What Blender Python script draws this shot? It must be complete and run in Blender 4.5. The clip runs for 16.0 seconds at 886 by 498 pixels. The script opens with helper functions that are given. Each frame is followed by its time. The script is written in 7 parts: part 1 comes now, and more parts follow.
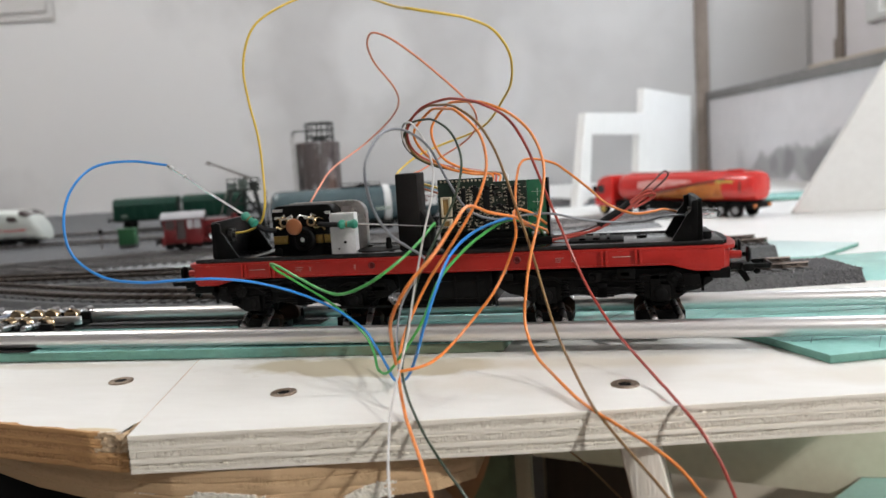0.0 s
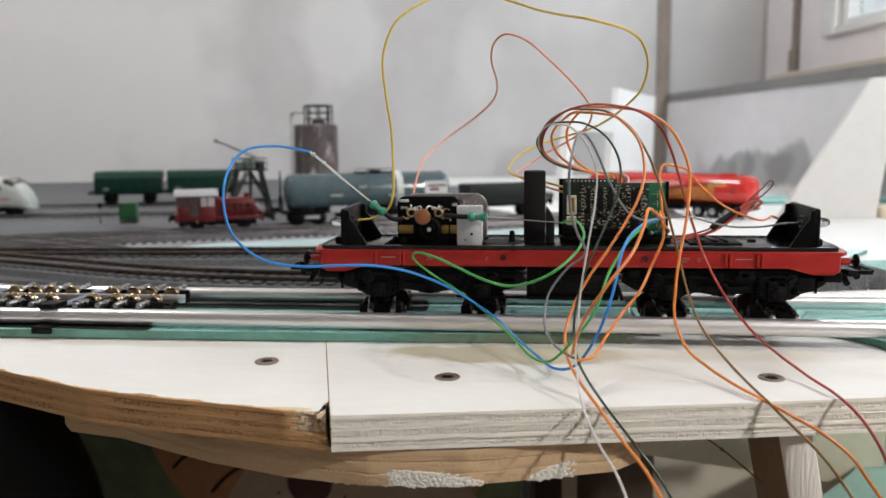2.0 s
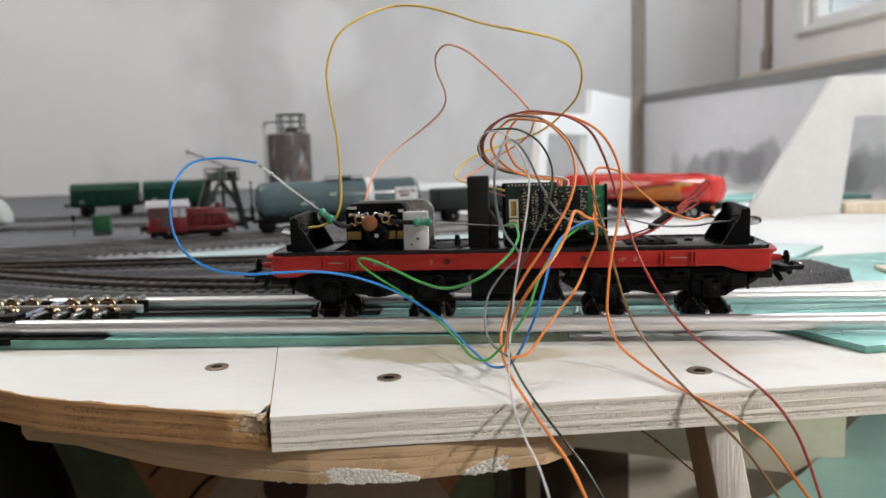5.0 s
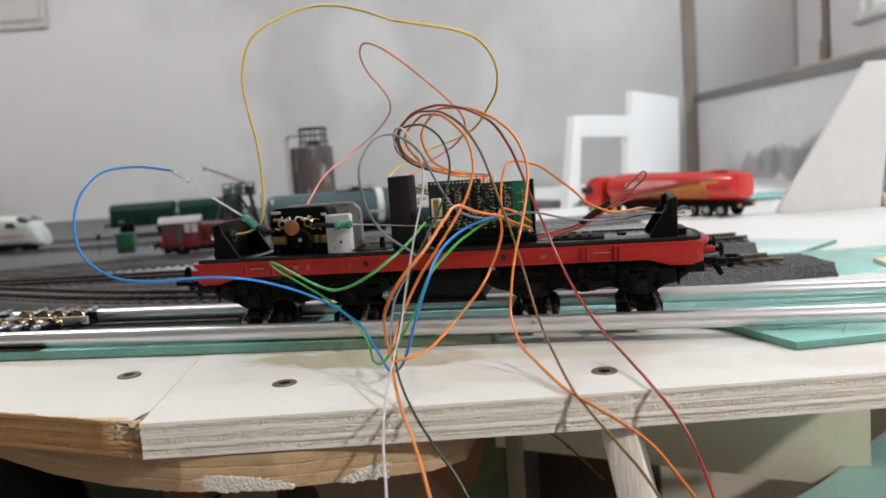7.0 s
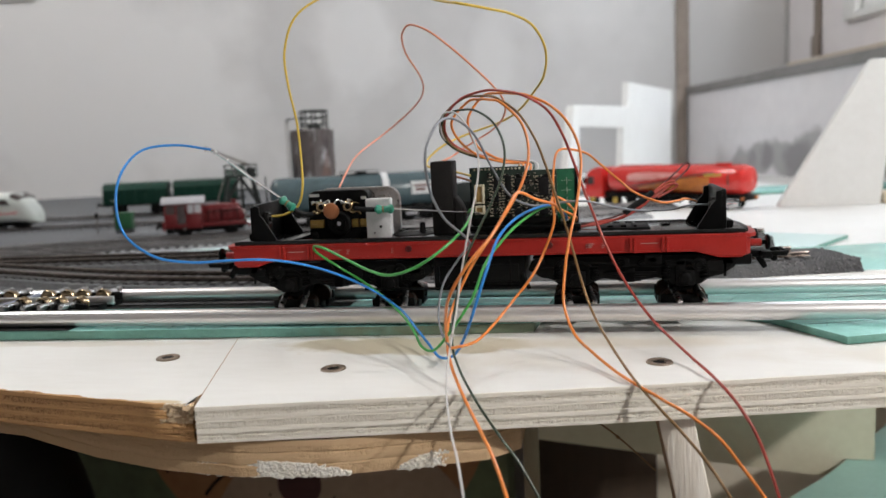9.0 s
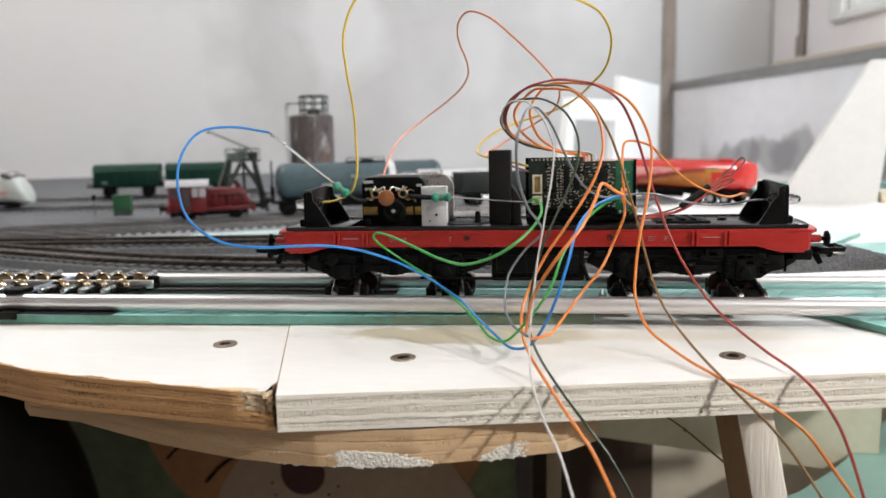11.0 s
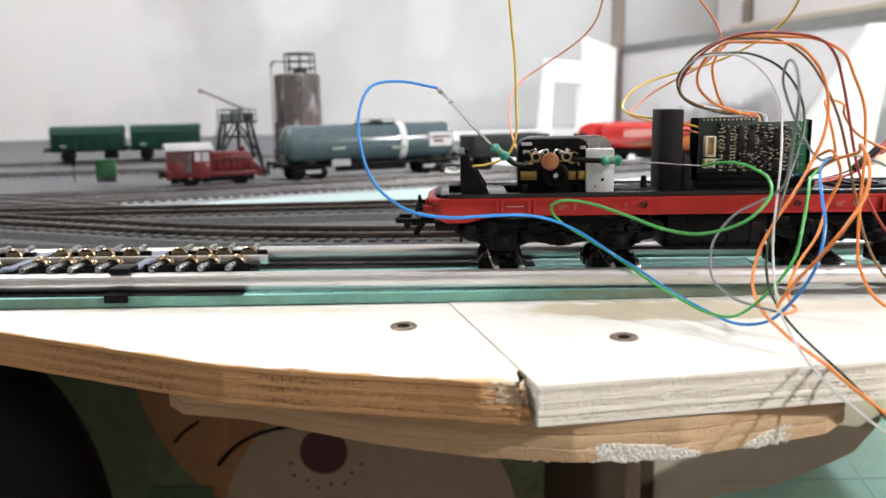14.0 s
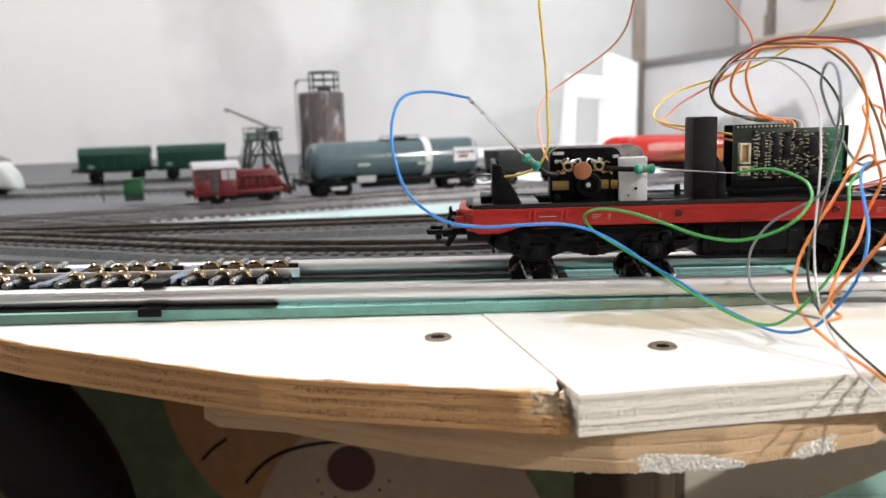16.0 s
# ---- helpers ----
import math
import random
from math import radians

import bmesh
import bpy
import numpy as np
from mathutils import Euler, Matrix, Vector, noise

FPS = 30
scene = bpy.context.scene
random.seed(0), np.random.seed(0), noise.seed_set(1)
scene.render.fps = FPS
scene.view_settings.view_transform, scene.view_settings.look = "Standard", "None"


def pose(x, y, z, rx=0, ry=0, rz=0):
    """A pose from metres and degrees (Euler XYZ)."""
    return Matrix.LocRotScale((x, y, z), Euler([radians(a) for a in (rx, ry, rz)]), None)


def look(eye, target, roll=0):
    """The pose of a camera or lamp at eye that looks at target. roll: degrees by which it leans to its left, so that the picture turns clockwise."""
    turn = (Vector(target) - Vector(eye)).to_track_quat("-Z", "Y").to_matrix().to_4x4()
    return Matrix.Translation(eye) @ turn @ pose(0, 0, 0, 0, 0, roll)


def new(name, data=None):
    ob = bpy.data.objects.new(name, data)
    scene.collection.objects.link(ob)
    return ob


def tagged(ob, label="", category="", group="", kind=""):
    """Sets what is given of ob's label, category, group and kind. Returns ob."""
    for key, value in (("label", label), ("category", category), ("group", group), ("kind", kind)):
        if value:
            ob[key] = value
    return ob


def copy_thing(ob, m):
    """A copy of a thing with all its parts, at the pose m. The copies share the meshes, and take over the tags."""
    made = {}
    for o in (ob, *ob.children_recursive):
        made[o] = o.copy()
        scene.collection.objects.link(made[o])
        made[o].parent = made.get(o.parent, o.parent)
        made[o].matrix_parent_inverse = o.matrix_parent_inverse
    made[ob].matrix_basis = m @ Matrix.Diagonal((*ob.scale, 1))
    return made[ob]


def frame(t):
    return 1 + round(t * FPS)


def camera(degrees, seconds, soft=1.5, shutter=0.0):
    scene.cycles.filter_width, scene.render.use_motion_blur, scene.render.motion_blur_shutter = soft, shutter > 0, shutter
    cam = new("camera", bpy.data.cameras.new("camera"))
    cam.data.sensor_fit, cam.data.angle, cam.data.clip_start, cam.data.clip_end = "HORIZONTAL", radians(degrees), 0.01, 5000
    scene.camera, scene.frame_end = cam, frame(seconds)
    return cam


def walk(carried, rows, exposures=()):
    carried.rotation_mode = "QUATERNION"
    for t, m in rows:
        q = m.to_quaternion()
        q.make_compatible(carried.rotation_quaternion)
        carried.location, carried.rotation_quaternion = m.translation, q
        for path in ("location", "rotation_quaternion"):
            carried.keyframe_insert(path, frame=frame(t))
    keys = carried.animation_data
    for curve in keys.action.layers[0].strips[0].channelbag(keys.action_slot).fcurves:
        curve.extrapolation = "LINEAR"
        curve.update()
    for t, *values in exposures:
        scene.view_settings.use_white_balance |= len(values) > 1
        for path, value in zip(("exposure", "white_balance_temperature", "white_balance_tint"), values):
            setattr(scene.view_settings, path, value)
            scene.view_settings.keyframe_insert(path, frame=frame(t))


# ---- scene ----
cam = camera(57.0, 16.0)
cam.data.dof.use_dof, cam.data.dof.focus_distance, cam.data.dof.aperture_fstop = True, 0.266, 17.0
PATH = [
    (0, (0.05668, -0.27890, 0.06510), (-0.35333, 1.66539, -0.16212), -3.616),
    (0.25, (0.05570, -0.27945, 0.06528), (-0.35290, 1.66510, -0.16235), -3.555),
    (0.5, (0.04664, -0.28469, 0.06701), (-0.34898, 1.66206, -0.16456), -2.964),
    (1, (0.02746, -0.29259, 0.06845), (-0.32722, 1.66086, -0.17282), -1.592),
    (1.5, (0.00799, -0.29817, 0.07066), (-0.28029, 1.66407, -0.18720), -0.611),
    (2, (-0.01168, -0.30239, 0.07188), (-0.23845, 1.66635, -0.19768), -0.557),
    (2.5, (-0.02288, -0.30426, 0.07416), (-0.16837, 1.67184, -0.19768), -0.349),
    (3, (-0.03368, -0.30911, 0.07756), (-0.13606, 1.66863, -0.20185), -0.285),
    (3.5, (-0.03150, -0.31290, 0.07808), (-0.13007, 1.66473, -0.20343), -0.400),
    (6, (0.04044, -0.30176, 0.06784), (-0.27061, 1.66018, -0.16463), -3.365),
    (6.5, (0.05429, -0.29627, 0.06622), (-0.29973, 1.65955, -0.15611), -3.995),
    (7, (0.06072, -0.29357, 0.06497), (-0.33366, 1.65478, -0.15502), -4.124),
    (7.5, (0.07046, -0.29237, 0.06476), (-0.35780, 1.64880, -0.15538), -4.018),
    (8, (0.06872, -0.29221, 0.06676), (-0.35227, 1.64972, -0.16062), -3.389),
    (8.5, (0.05483, -0.29463, 0.06711), (-0.31773, 1.65484, -0.17937), -3.012),
    (9, (0.03731, -0.29492, 0.06583), (-0.30273, 1.65940, -0.18911), -2.696),
    (11.5, (-0.00396, -0.29730, 0.06696), (-0.23079, 1.66647, -0.23661), -0.755),
    (12, (-0.01801, -0.29573, 0.06772), (-0.19955, 1.66802, -0.26501), -0.394),
    (12.5, (-0.03363, -0.29280, 0.06667), (-0.18120, 1.67023, -0.28651), -0.732),
    (13, (-0.05349, -0.28918, 0.06735), (-0.16923, 1.67310, -0.30154), -0.618),
    (13.5, (-0.07005, -0.28450, 0.06672), (-0.13704, 1.67771, -0.31439), -0.524),
    (14, (-0.08287, -0.27855, 0.06586), (-0.12107, 1.68592, -0.30747), -0.893),
    (14.5, (-0.08349, -0.27488, 0.06394), (-0.14012, 1.69209, -0.29356), -1.851),
    (15, (-0.08489, -0.27364, 0.06290), (-0.15740, 1.69449, -0.28524), -1.875),
    (15.5, (-0.08449, -0.27511, 0.06339), (-0.16465, 1.69356, -0.27999), -2.185),
    (16, (-0.08665, -0.27748, 0.06331), (-0.17529, 1.69348, -0.26451), -1.709),
]
walk(cam, [(t, look(eye, target, roll)) for t, eye, target, roll in PATH], exposures=[(0, 0.11), (3.5, 0.10), (6.5, 0.03), (8.2, 0.0), (9, 0.05), (11.5, 0.46), (12.0, 0.50), (13.0, 0.66), (14.5, 0.74), (16, 0.74)])

# ---- light ----
world = bpy.data.worlds.new("room_air")
scene.world = world
world.use_nodes = True
world.node_tree.nodes["Background"].inputs[0].default_value = (0.75, 0.80, 0.9, 1)
world.node_tree.nodes["Background"].inputs[1].default_value = 0.10


def lamp(name, kind, power, m, colour, size=0.1, size_y=None):
    data = bpy.data.lights.new(name, kind)
    data.energy, data.color = power, colour
    if kind == "AREA":
        data.size = size
        if size_y:
            data.shape, data.size_y = "RECTANGLE", size_y
    else:
        data.shadow_soft_size = size
    ob = new(name, data)
    ob.matrix_world = m
    return ob


# the bright work lamp over the front of the layout, the ceiling light and the daylight of the window
lamp("work_lamp_light", "POINT", 21.0, pose(0.80, -0.42, 0.50), (1.0, 0.985, 0.96), 0.017)
lamp("ceiling_lamp_light", "AREA", 13.5, look((-0.95, 0.28, 1.40), (-0.05, 0.60, 0.15)), (0.95, 0.975, 1.0), 0.34, 0.30)
# a small warm bulb far off by the ceiling
lamp("warm_bulb_light", "POINT", 1.6, pose(-0.82, 0.30, 1.36), (1.0, 0.66, 0.30), 0.012)
lamp("window_daylight", "AREA", 6.0, look((0.70, 0.86, 0.85), (-0.3, 0.75, 0.0)), (0.84, 0.91, 1.0), 0.5, 0.35)


# ---- materials ----
def mat(name, colour, rough=0.6, metal=0.0, second=None, scale=200.0, bump=0.0, bump_scale=None, mix=0.5, stretch=(1, 1, 1), spread=0.0, coat=0.0, spec=0.5):
    """A surface of two tones mixed by noise at two scales, with fine relief; spread varies it from piece to piece."""
    m = bpy.data.materials.new(name)
    m.use_nodes = True
    n, link = m.node_tree.nodes, m.node_tree.links
    b = n["Principled BSDF"]
    b.inputs["Roughness"].default_value, b.inputs["Metallic"].default_value = rough, metal
    b.inputs["Coat Weight"].default_value = coat
    b.inputs["Specular IOR Level"].default_value = spec
    c = n.new("ShaderNodeTexCoord")
    mp = n.new("ShaderNodeMapping")
    mp.inputs["Scale"].default_value = stretch
    link.new(c.outputs["Object"], mp.inputs["Vector"])
    coarse, fine = n.new("ShaderNodeTexNoise"), n.new("ShaderNodeTexNoise")
    coarse.inputs["Scale"].default_value, fine.inputs["Scale"].default_value = scale, scale * 6.5
    coarse.inputs["Detail"].default_value, fine.inputs["Detail"].default_value = 5, 4
    for t in (coarse, fine):
        link.new(mp.outputs["Vector"], t.inputs["Vector"])
    both = n.new("ShaderNodeMath")
    both.operation = "MULTIPLY_ADD"
    both.inputs[1].default_value, both.inputs[2].default_value = 0.45, 0.0
    link.new(fine.outputs["Fac"], both.inputs[0])
    add = n.new("ShaderNodeMath")
    add.operation = "MULTIPLY_ADD"
    add.inputs[1].default_value = 0.55
    link.new(coarse.outputs["Fac"], add.inputs[0])
    link.new(both.outputs[0], add.inputs[2])
    ramp = n.new("ShaderNodeValToRGB")
    ramp.color_ramp.elements[0].position, ramp.color_ramp.elements[1].position = 0.5 - mix * 0.36, 0.5 + mix * 0.36
    second = second or tuple(v * 0.8 for v in colour)
    ramp.color_ramp.elements[0].color, ramp.color_ramp.elements[1].color = (*second, 1), (*colour, 1)
    link.new(add.outputs[0], ramp.inputs["Fac"])
    out = ramp.outputs["Color"]
    if spread:
        info, hsv, val = n.new("ShaderNodeObjectInfo"), n.new("ShaderNodeHueSaturation"), n.new("ShaderNodeMapRange")
        val.inputs["To Min"].default_value, val.inputs["To Max"].default_value = 1 - spread, 1 + spread
        link.new(info.outputs["Random"], val.inputs["Value"])
        link.new(val.outputs[0], hsv.inputs["Value"])
        link.new(out, hsv.inputs["Color"])
        out = hsv.outputs["Color"]
    link.new(out, b.inputs["Base Color"])
    rr = n.new("ShaderNodeMapRange")
    rr.inputs["To Min"].default_value, rr.inputs["To Max"].default_value = max(0.03, rough - 0.1), min(1, rough + 0.1)
    link.new(coarse.outputs["Fac"], rr.inputs["Value"])
    link.new(rr.outputs[0], b.inputs["Roughness"])
    if bump:
        bp = n.new("ShaderNodeBump")
        bp.inputs["Strength"].default_value, bp.inputs["Distance"].default_value = bump, 0.0008
        src = fine
        if bump_scale:
            src = n.new("ShaderNodeTexNoise")
            src.inputs["Scale"].default_value, src.inputs["Detail"].default_value = bump_scale, 6
            link.new(mp.outputs["Vector"], src.inputs["Vector"])
        link.new(src.outputs["Fac"], bp.inputs["Height"])
        link.new(bp.outputs["Normal"], b.inputs["Normal"])
    return m


def glass(name, colour=(1, 1, 1), rough=0.03):
    m = bpy.data.materials.new(name)
    m.use_nodes = True
    b = m.node_tree.nodes["Principled BSDF"]
    b.inputs["Base Color"].default_value = (*colour, 1)
    b.inputs["Roughness"].default_value = rough
    b.inputs["Transmission Weight"].default_value = 1.0
    return m


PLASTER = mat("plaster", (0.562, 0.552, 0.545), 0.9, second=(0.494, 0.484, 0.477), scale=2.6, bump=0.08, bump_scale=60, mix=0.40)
PLASTER_SIDE = mat("side_plaster", (0.72, 0.70, 0.715), 0.9, second=(0.63, 0.61, 0.625), scale=5, bump=0.25, bump_scale=60)
PLASTER_PINK = mat("pink_plaster", (0.82, 0.785, 0.79), 0.9, second=(0.74, 0.70, 0.70), scale=5, bump=0.25, bump_scale=60)
HATCH_WHITE = mat("hatch_white", (0.64, 0.62, 0.60), 0.7, second=(0.6, 0.58, 0.56), scale=8)
BROWN_TRIM = mat("brown_stain", (0.30, 0.25, 0.215), 0.8, second=(0.21, 0.17, 0.145), scale=14)
LEDGE = mat("grey_ledge", (0.25, 0.24, 0.235), 0.85, second=(0.18, 0.175, 0.17), scale=25, bump=0.3)
SILL_WOOD = mat("pale_sill_wood", (0.55, 0.48, 0.40), 0.6, second=(0.46, 0.38, 0.30), scale=25)
WHITE_PAINT = mat("white_paint", (0.80, 0.80, 0.785), 0.5, second=(0.74, 0.735, 0.715), scale=30)
CEILING = mat("ceiling_paint", (0.8, 0.79, 0.77), 0.9, scale=3)
FLOORING = mat("floor_screed", (0.27, 0.195, 0.125), 0.8, second=(0.19, 0.13, 0.08), scale=6)


def node_math(n, link, op, a, b, clamp=False):
    q = n.new("ShaderNodeMath")
    q.operation, q.use_clamp = op, clamp
    for k, v in enumerate((a, b)):
        if isinstance(v, (int, float)):
            q.inputs[k].default_value = v
        else:
            link.new(v, q.inputs[k])
    return q.outputs[0]


def tint(m, factor, colour):
    """Mixes a colour over what a material has, by a factor."""
    n, link = m.node_tree.nodes, m.node_tree.links
    base = n["Principled BSDF"].inputs["Base Color"]
    mixer = n.new("ShaderNodeMix")
    mixer.data_type = "RGBA"
    link.new(base.links[0].from_socket, mixer.inputs[6])
    mixer.inputs[7].default_value = (*colour, 1)
    link.new(factor, mixer.inputs[0])
    link.new(mixer.outputs[2], base)


def stain_or_tone(m, cx, cy, rx, ry, colour, amount, ragged=0.8, scale=60.0, soft=3.0, second="Y"):
    """A ragged patch of another tone on a flat face, placed by x and a second axis; real stains and painted shade
    alike.
    """
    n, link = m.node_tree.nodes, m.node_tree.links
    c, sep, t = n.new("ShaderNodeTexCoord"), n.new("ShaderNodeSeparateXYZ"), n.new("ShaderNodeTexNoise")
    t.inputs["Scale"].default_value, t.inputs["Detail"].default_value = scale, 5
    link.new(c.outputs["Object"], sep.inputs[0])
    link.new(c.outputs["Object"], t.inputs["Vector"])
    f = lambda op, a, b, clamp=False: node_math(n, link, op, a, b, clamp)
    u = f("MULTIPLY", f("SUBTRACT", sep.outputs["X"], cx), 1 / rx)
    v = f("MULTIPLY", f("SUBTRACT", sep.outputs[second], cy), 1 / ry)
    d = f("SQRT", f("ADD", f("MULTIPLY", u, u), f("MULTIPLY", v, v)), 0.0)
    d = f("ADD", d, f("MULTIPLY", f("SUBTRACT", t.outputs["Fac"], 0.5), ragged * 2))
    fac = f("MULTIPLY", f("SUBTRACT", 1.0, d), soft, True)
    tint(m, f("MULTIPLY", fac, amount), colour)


def ply_edge(name, pale, dark, glue, cycle, phase, pits, patchy=0.0, depth=1.0):
    """Cut plywood: smooth layers and rows of torn, pitted end grain by turns, with thin broken glue lines between."""
    m = mat(name, pale, 0.85, second=tuple(p * 0.88 + d * 0.12 for p, d in zip(pale, dark)), scale=170, stretch=(0.35, 0.35, 1.5), mix=0.7)
    n, link = m.node_tree.nodes, m.node_tree.links
    c, sep, mp = n.new("ShaderNodeTexCoord"), n.new("ShaderNodeSeparateXYZ"), n.new("ShaderNodeMapping")
    fine, mid, slow = n.new("ShaderNodeTexNoise"), n.new("ShaderNodeTexNoise"), n.new("ShaderNodeTexNoise")
    mp.inputs["Scale"].default_value = (1.0, 1.0, 0.85)
    for t, scale, detail in ((fine, 1900.0, 3), (mid, 800.0, 2), (slow, 42.0, 3)):
        t.inputs["Scale"].default_value, t.inputs["Detail"].default_value = scale, detail
        link.new(mp.outputs["Vector"] if t is not slow else c.outputs["Object"], t.inputs["Vector"])
    link.new(c.outputs["Object"], sep.inputs[0])
    link.new(c.outputs["Object"], mp.inputs["Vector"])
    f = lambda op, a, b, clamp=False: node_math(n, link, op, a, b, clamp)
    z = f("ADD", sep.outputs["Z"], f("MULTIPLY", f("SUBTRACT", slow.outputs["Fac"], 0.5), cycle * 0.55))
    z = f("ADD", z, f("MULTIPLY", f("SUBTRACT", mid.outputs["Fac"], 0.5), cycle * 0.22))
    wave = f("COSINE", f("MULTIPLY", f("SUBTRACT", z, phase), 2 * math.pi / cycle), 0.0)
    band = f("MULTIPLY", f("ADD", wave, 0.38), 2.2, True)
    grain = f("ADD", f("MULTIPLY", fine.outputs["Fac"], 0.68), f("MULTIPLY", mid.outputs["Fac"], 0.32))
    pit = f("MULTIPLY", f("MULTIPLY", f("SUBTRACT", grain, 0.475), 9.0, True), band)
    if patchy:
        pit = f("MULTIPLY", pit, f("MULTIPLY", f("SUBTRACT", slow.outputs["Fac"], 0.5 - 0.12 / patchy), 5.0 * patchy, True))
    tint(m, f("MULTIPLY", band, 0.22), tuple(p * 0.5 + d * 0.5 for p, d in zip(pale, dark)))
    tint(m, f("MULTIPLY", pit, pits), dark)
    line = f("SUBTRACT", 1.0, f("MULTIPLY", f("ABSOLUTE", f("ADD", wave, 0.42), 0.0), 7.0), True)
    tint(m, f("MULTIPLY", line, f("MULTIPLY", f("SUBTRACT", mid.outputs["Fac"], 0.44), 4.0, True)), glue)
    h = f("SUBTRACT", f("MULTIPLY", fine.outputs["Fac"], 0.25), f("ADD", f("MULTIPLY", pit, 0.75), f("MULTIPLY", band, 0.22)))
    bp = n.new("ShaderNodeBump")
    bp.inputs["Strength"].default_value, bp.inputs["Distance"].default_value = 0.9, 0.00045 * depth
    link.new(h, bp.inputs["Height"])
    link.new(bp.outputs["Normal"], n["Principled BSDF"].inputs["Normal"])
    return m


# broad tone patches: lighter at the far left, darker at the right end
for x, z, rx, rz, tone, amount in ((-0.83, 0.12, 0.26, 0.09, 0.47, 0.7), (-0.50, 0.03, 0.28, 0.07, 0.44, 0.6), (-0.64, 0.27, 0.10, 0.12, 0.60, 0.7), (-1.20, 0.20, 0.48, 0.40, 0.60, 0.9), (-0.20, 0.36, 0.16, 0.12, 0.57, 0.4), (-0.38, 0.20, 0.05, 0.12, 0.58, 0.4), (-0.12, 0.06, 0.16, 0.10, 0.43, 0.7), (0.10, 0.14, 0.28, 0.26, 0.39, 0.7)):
    stain_or_tone(PLASTER, x, z, rx, rz, (tone * 1.15, tone * 1.135, tone * 1.12), amount, 0.7, 7.0, 2.2, "Z")
PLY_FACE = mat("white_primed_plywood", (0.80, 0.79, 0.76), 0.62, second=(0.73, 0.715, 0.675), scale=26, bump=0.12, bump_scale=420, mix=0.62, stretch=(0.5, 1.6, 1))
stain_or_tone(PLY_FACE, -0.022, -0.0365, 0.050, 0.0125, (0.47, 0.41, 0.28), 0.85, 0.6, 60.0, 4.0)
stain_or_tone(PLY_FACE, 0.045, -0.0330, 0.060, 0.0100, (0.60, 0.54, 0.43), 0.60, 0.7, 45.0, 1.6)
stain_or_tone(PLY_FACE, -0.150, -0.0310, 0.060, 0.0050, (0.56, 0.48, 0.36), 0.40, 0.9, 60.0, 2.0)
stain_or_tone(PLY_FACE, 0.010, -0.0560, 0.030, 0.0120, (0.62, 0.58, 0.50), 0.45, 1.0, 70.0, 1.5)
stain_or_tone(PLY_FACE, 0.130, -0.0480, 0.050, 0.0120, (0.63, 0.58, 0.49), 0.50, 0.9, 50.0, 1.5)
stain_or_tone(PLY_FACE, -0.0800, -0.0957, 0.0110, 0.0016, (0.62, 0.47, 0.24), 0.8, 0.9, 160.0, 2.5)
PLY_EDGE = ply_edge("pale_plywood_edge", (0.93, 0.885, 0.785), (0.68, 0.60, 0.46), (0.82, 0.745, 0.615), 0.0031, -0.0020, 0.24, 0.0, 1.0)
PLY_BROWN = ply_edge("raw_plywood_edge", (0.60, 0.345, 0.150), (0.22, 0.090, 0.03), (0.42, 0.205, 0.075), 0.0029, -0.0022, 0.75, 0.6, 1.3)
PLY_STRIP = ply_edge("raw_strip_edge", (0.60, 0.42, 0.245), (0.40, 0.25, 0.13), (0.43, 0.28, 0.15), 0.0052, -0.0190, 0.25, 1.0, 0.35)
PLY_RAW = mat("raw_plywood", (0.52, 0.41, 0.30), 0.8, second=(0.40, 0.30, 0.21), scale=60, bump=0.4, stretch=(0.3, 1.5, 1.5))
# darker wood that stands in for shade on the leg's left side
PLY_SHADE = mat("shaded_leg_wood", (0.46, 0.31, 0.185), 0.85, second=(0.36, 0.235, 0.135), scale=55, bump=0.4, stretch=(3, 3, 0.2))
CHIPPED = mat("chipped_white_filler", (0.93, 0.915, 0.87), 0.9, second=(0.82, 0.77, 0.66), scale=260, bump=1.0, bump_scale=1100)
TORN_WOOD = mat("torn_wood", (0.80, 0.70, 0.52), 0.9, second=(0.42, 0.22, 0.09), scale=300, bump=1.0, bump_scale=900, mix=0.8)
RIB = mat("cream_paint", (0.70, 0.665, 0.51), 0.7, second=(0.62, 0.58, 0.43), scale=30)
PINE = mat("pine_batten", (0.84, 0.76, 0.62), 0.75, second=(0.68, 0.55, 0.38), scale=70, bump=0.3, stretch=(3, 3, 0.25))
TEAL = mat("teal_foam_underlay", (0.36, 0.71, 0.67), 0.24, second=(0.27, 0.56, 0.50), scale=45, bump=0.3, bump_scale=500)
TEAL_PALE = mat("pale_teal_foam", (0.60, 0.74, 0.73), 0.35, second=(0.50, 0.66, 0.65), scale=45, bump=0.2, bump_scale=500)
# lightened copy of the teal: stronger light on the lower deck, put into colour
TEAL_DECK = mat("lit_teal_foam", (0.53, 0.85, 0.81), 0.35, second=(0.43, 0.73, 0.68), scale=45, bump=0.3, bump_scale=500)
# side colour darker than the face: front shade is put into it
TEAL_EDGE = mat("shaded_cut_teal", (0.19, 0.41, 0.345), 0.6, second=(0.10, 0.25, 0.20), scale=60, bump=0.4, bump_scale=500, mix=0.8)
# dirt and the shade below the bar, both mixed into the side colour
stain_or_tone(TEAL_EDGE, -0.230, -0.0240, 0.090, 0.04, (0.06, 0.085, 0.055), 0.65, 1.2, 50.0, 1.4)
stain_or_tone(TEAL_EDGE, 0.010, -0.0220, 0.075, 0.03, (0.15, 0.14, 0.075), 0.75, 1.1, 70.0, 1.6)
BED = mat("dark_grey_roadbed", (0.15, 0.15, 0.155), 0.9, second=(0.035, 0.035, 0.037), scale=380, bump=1.0, bump_scale=750, mix=0.9)
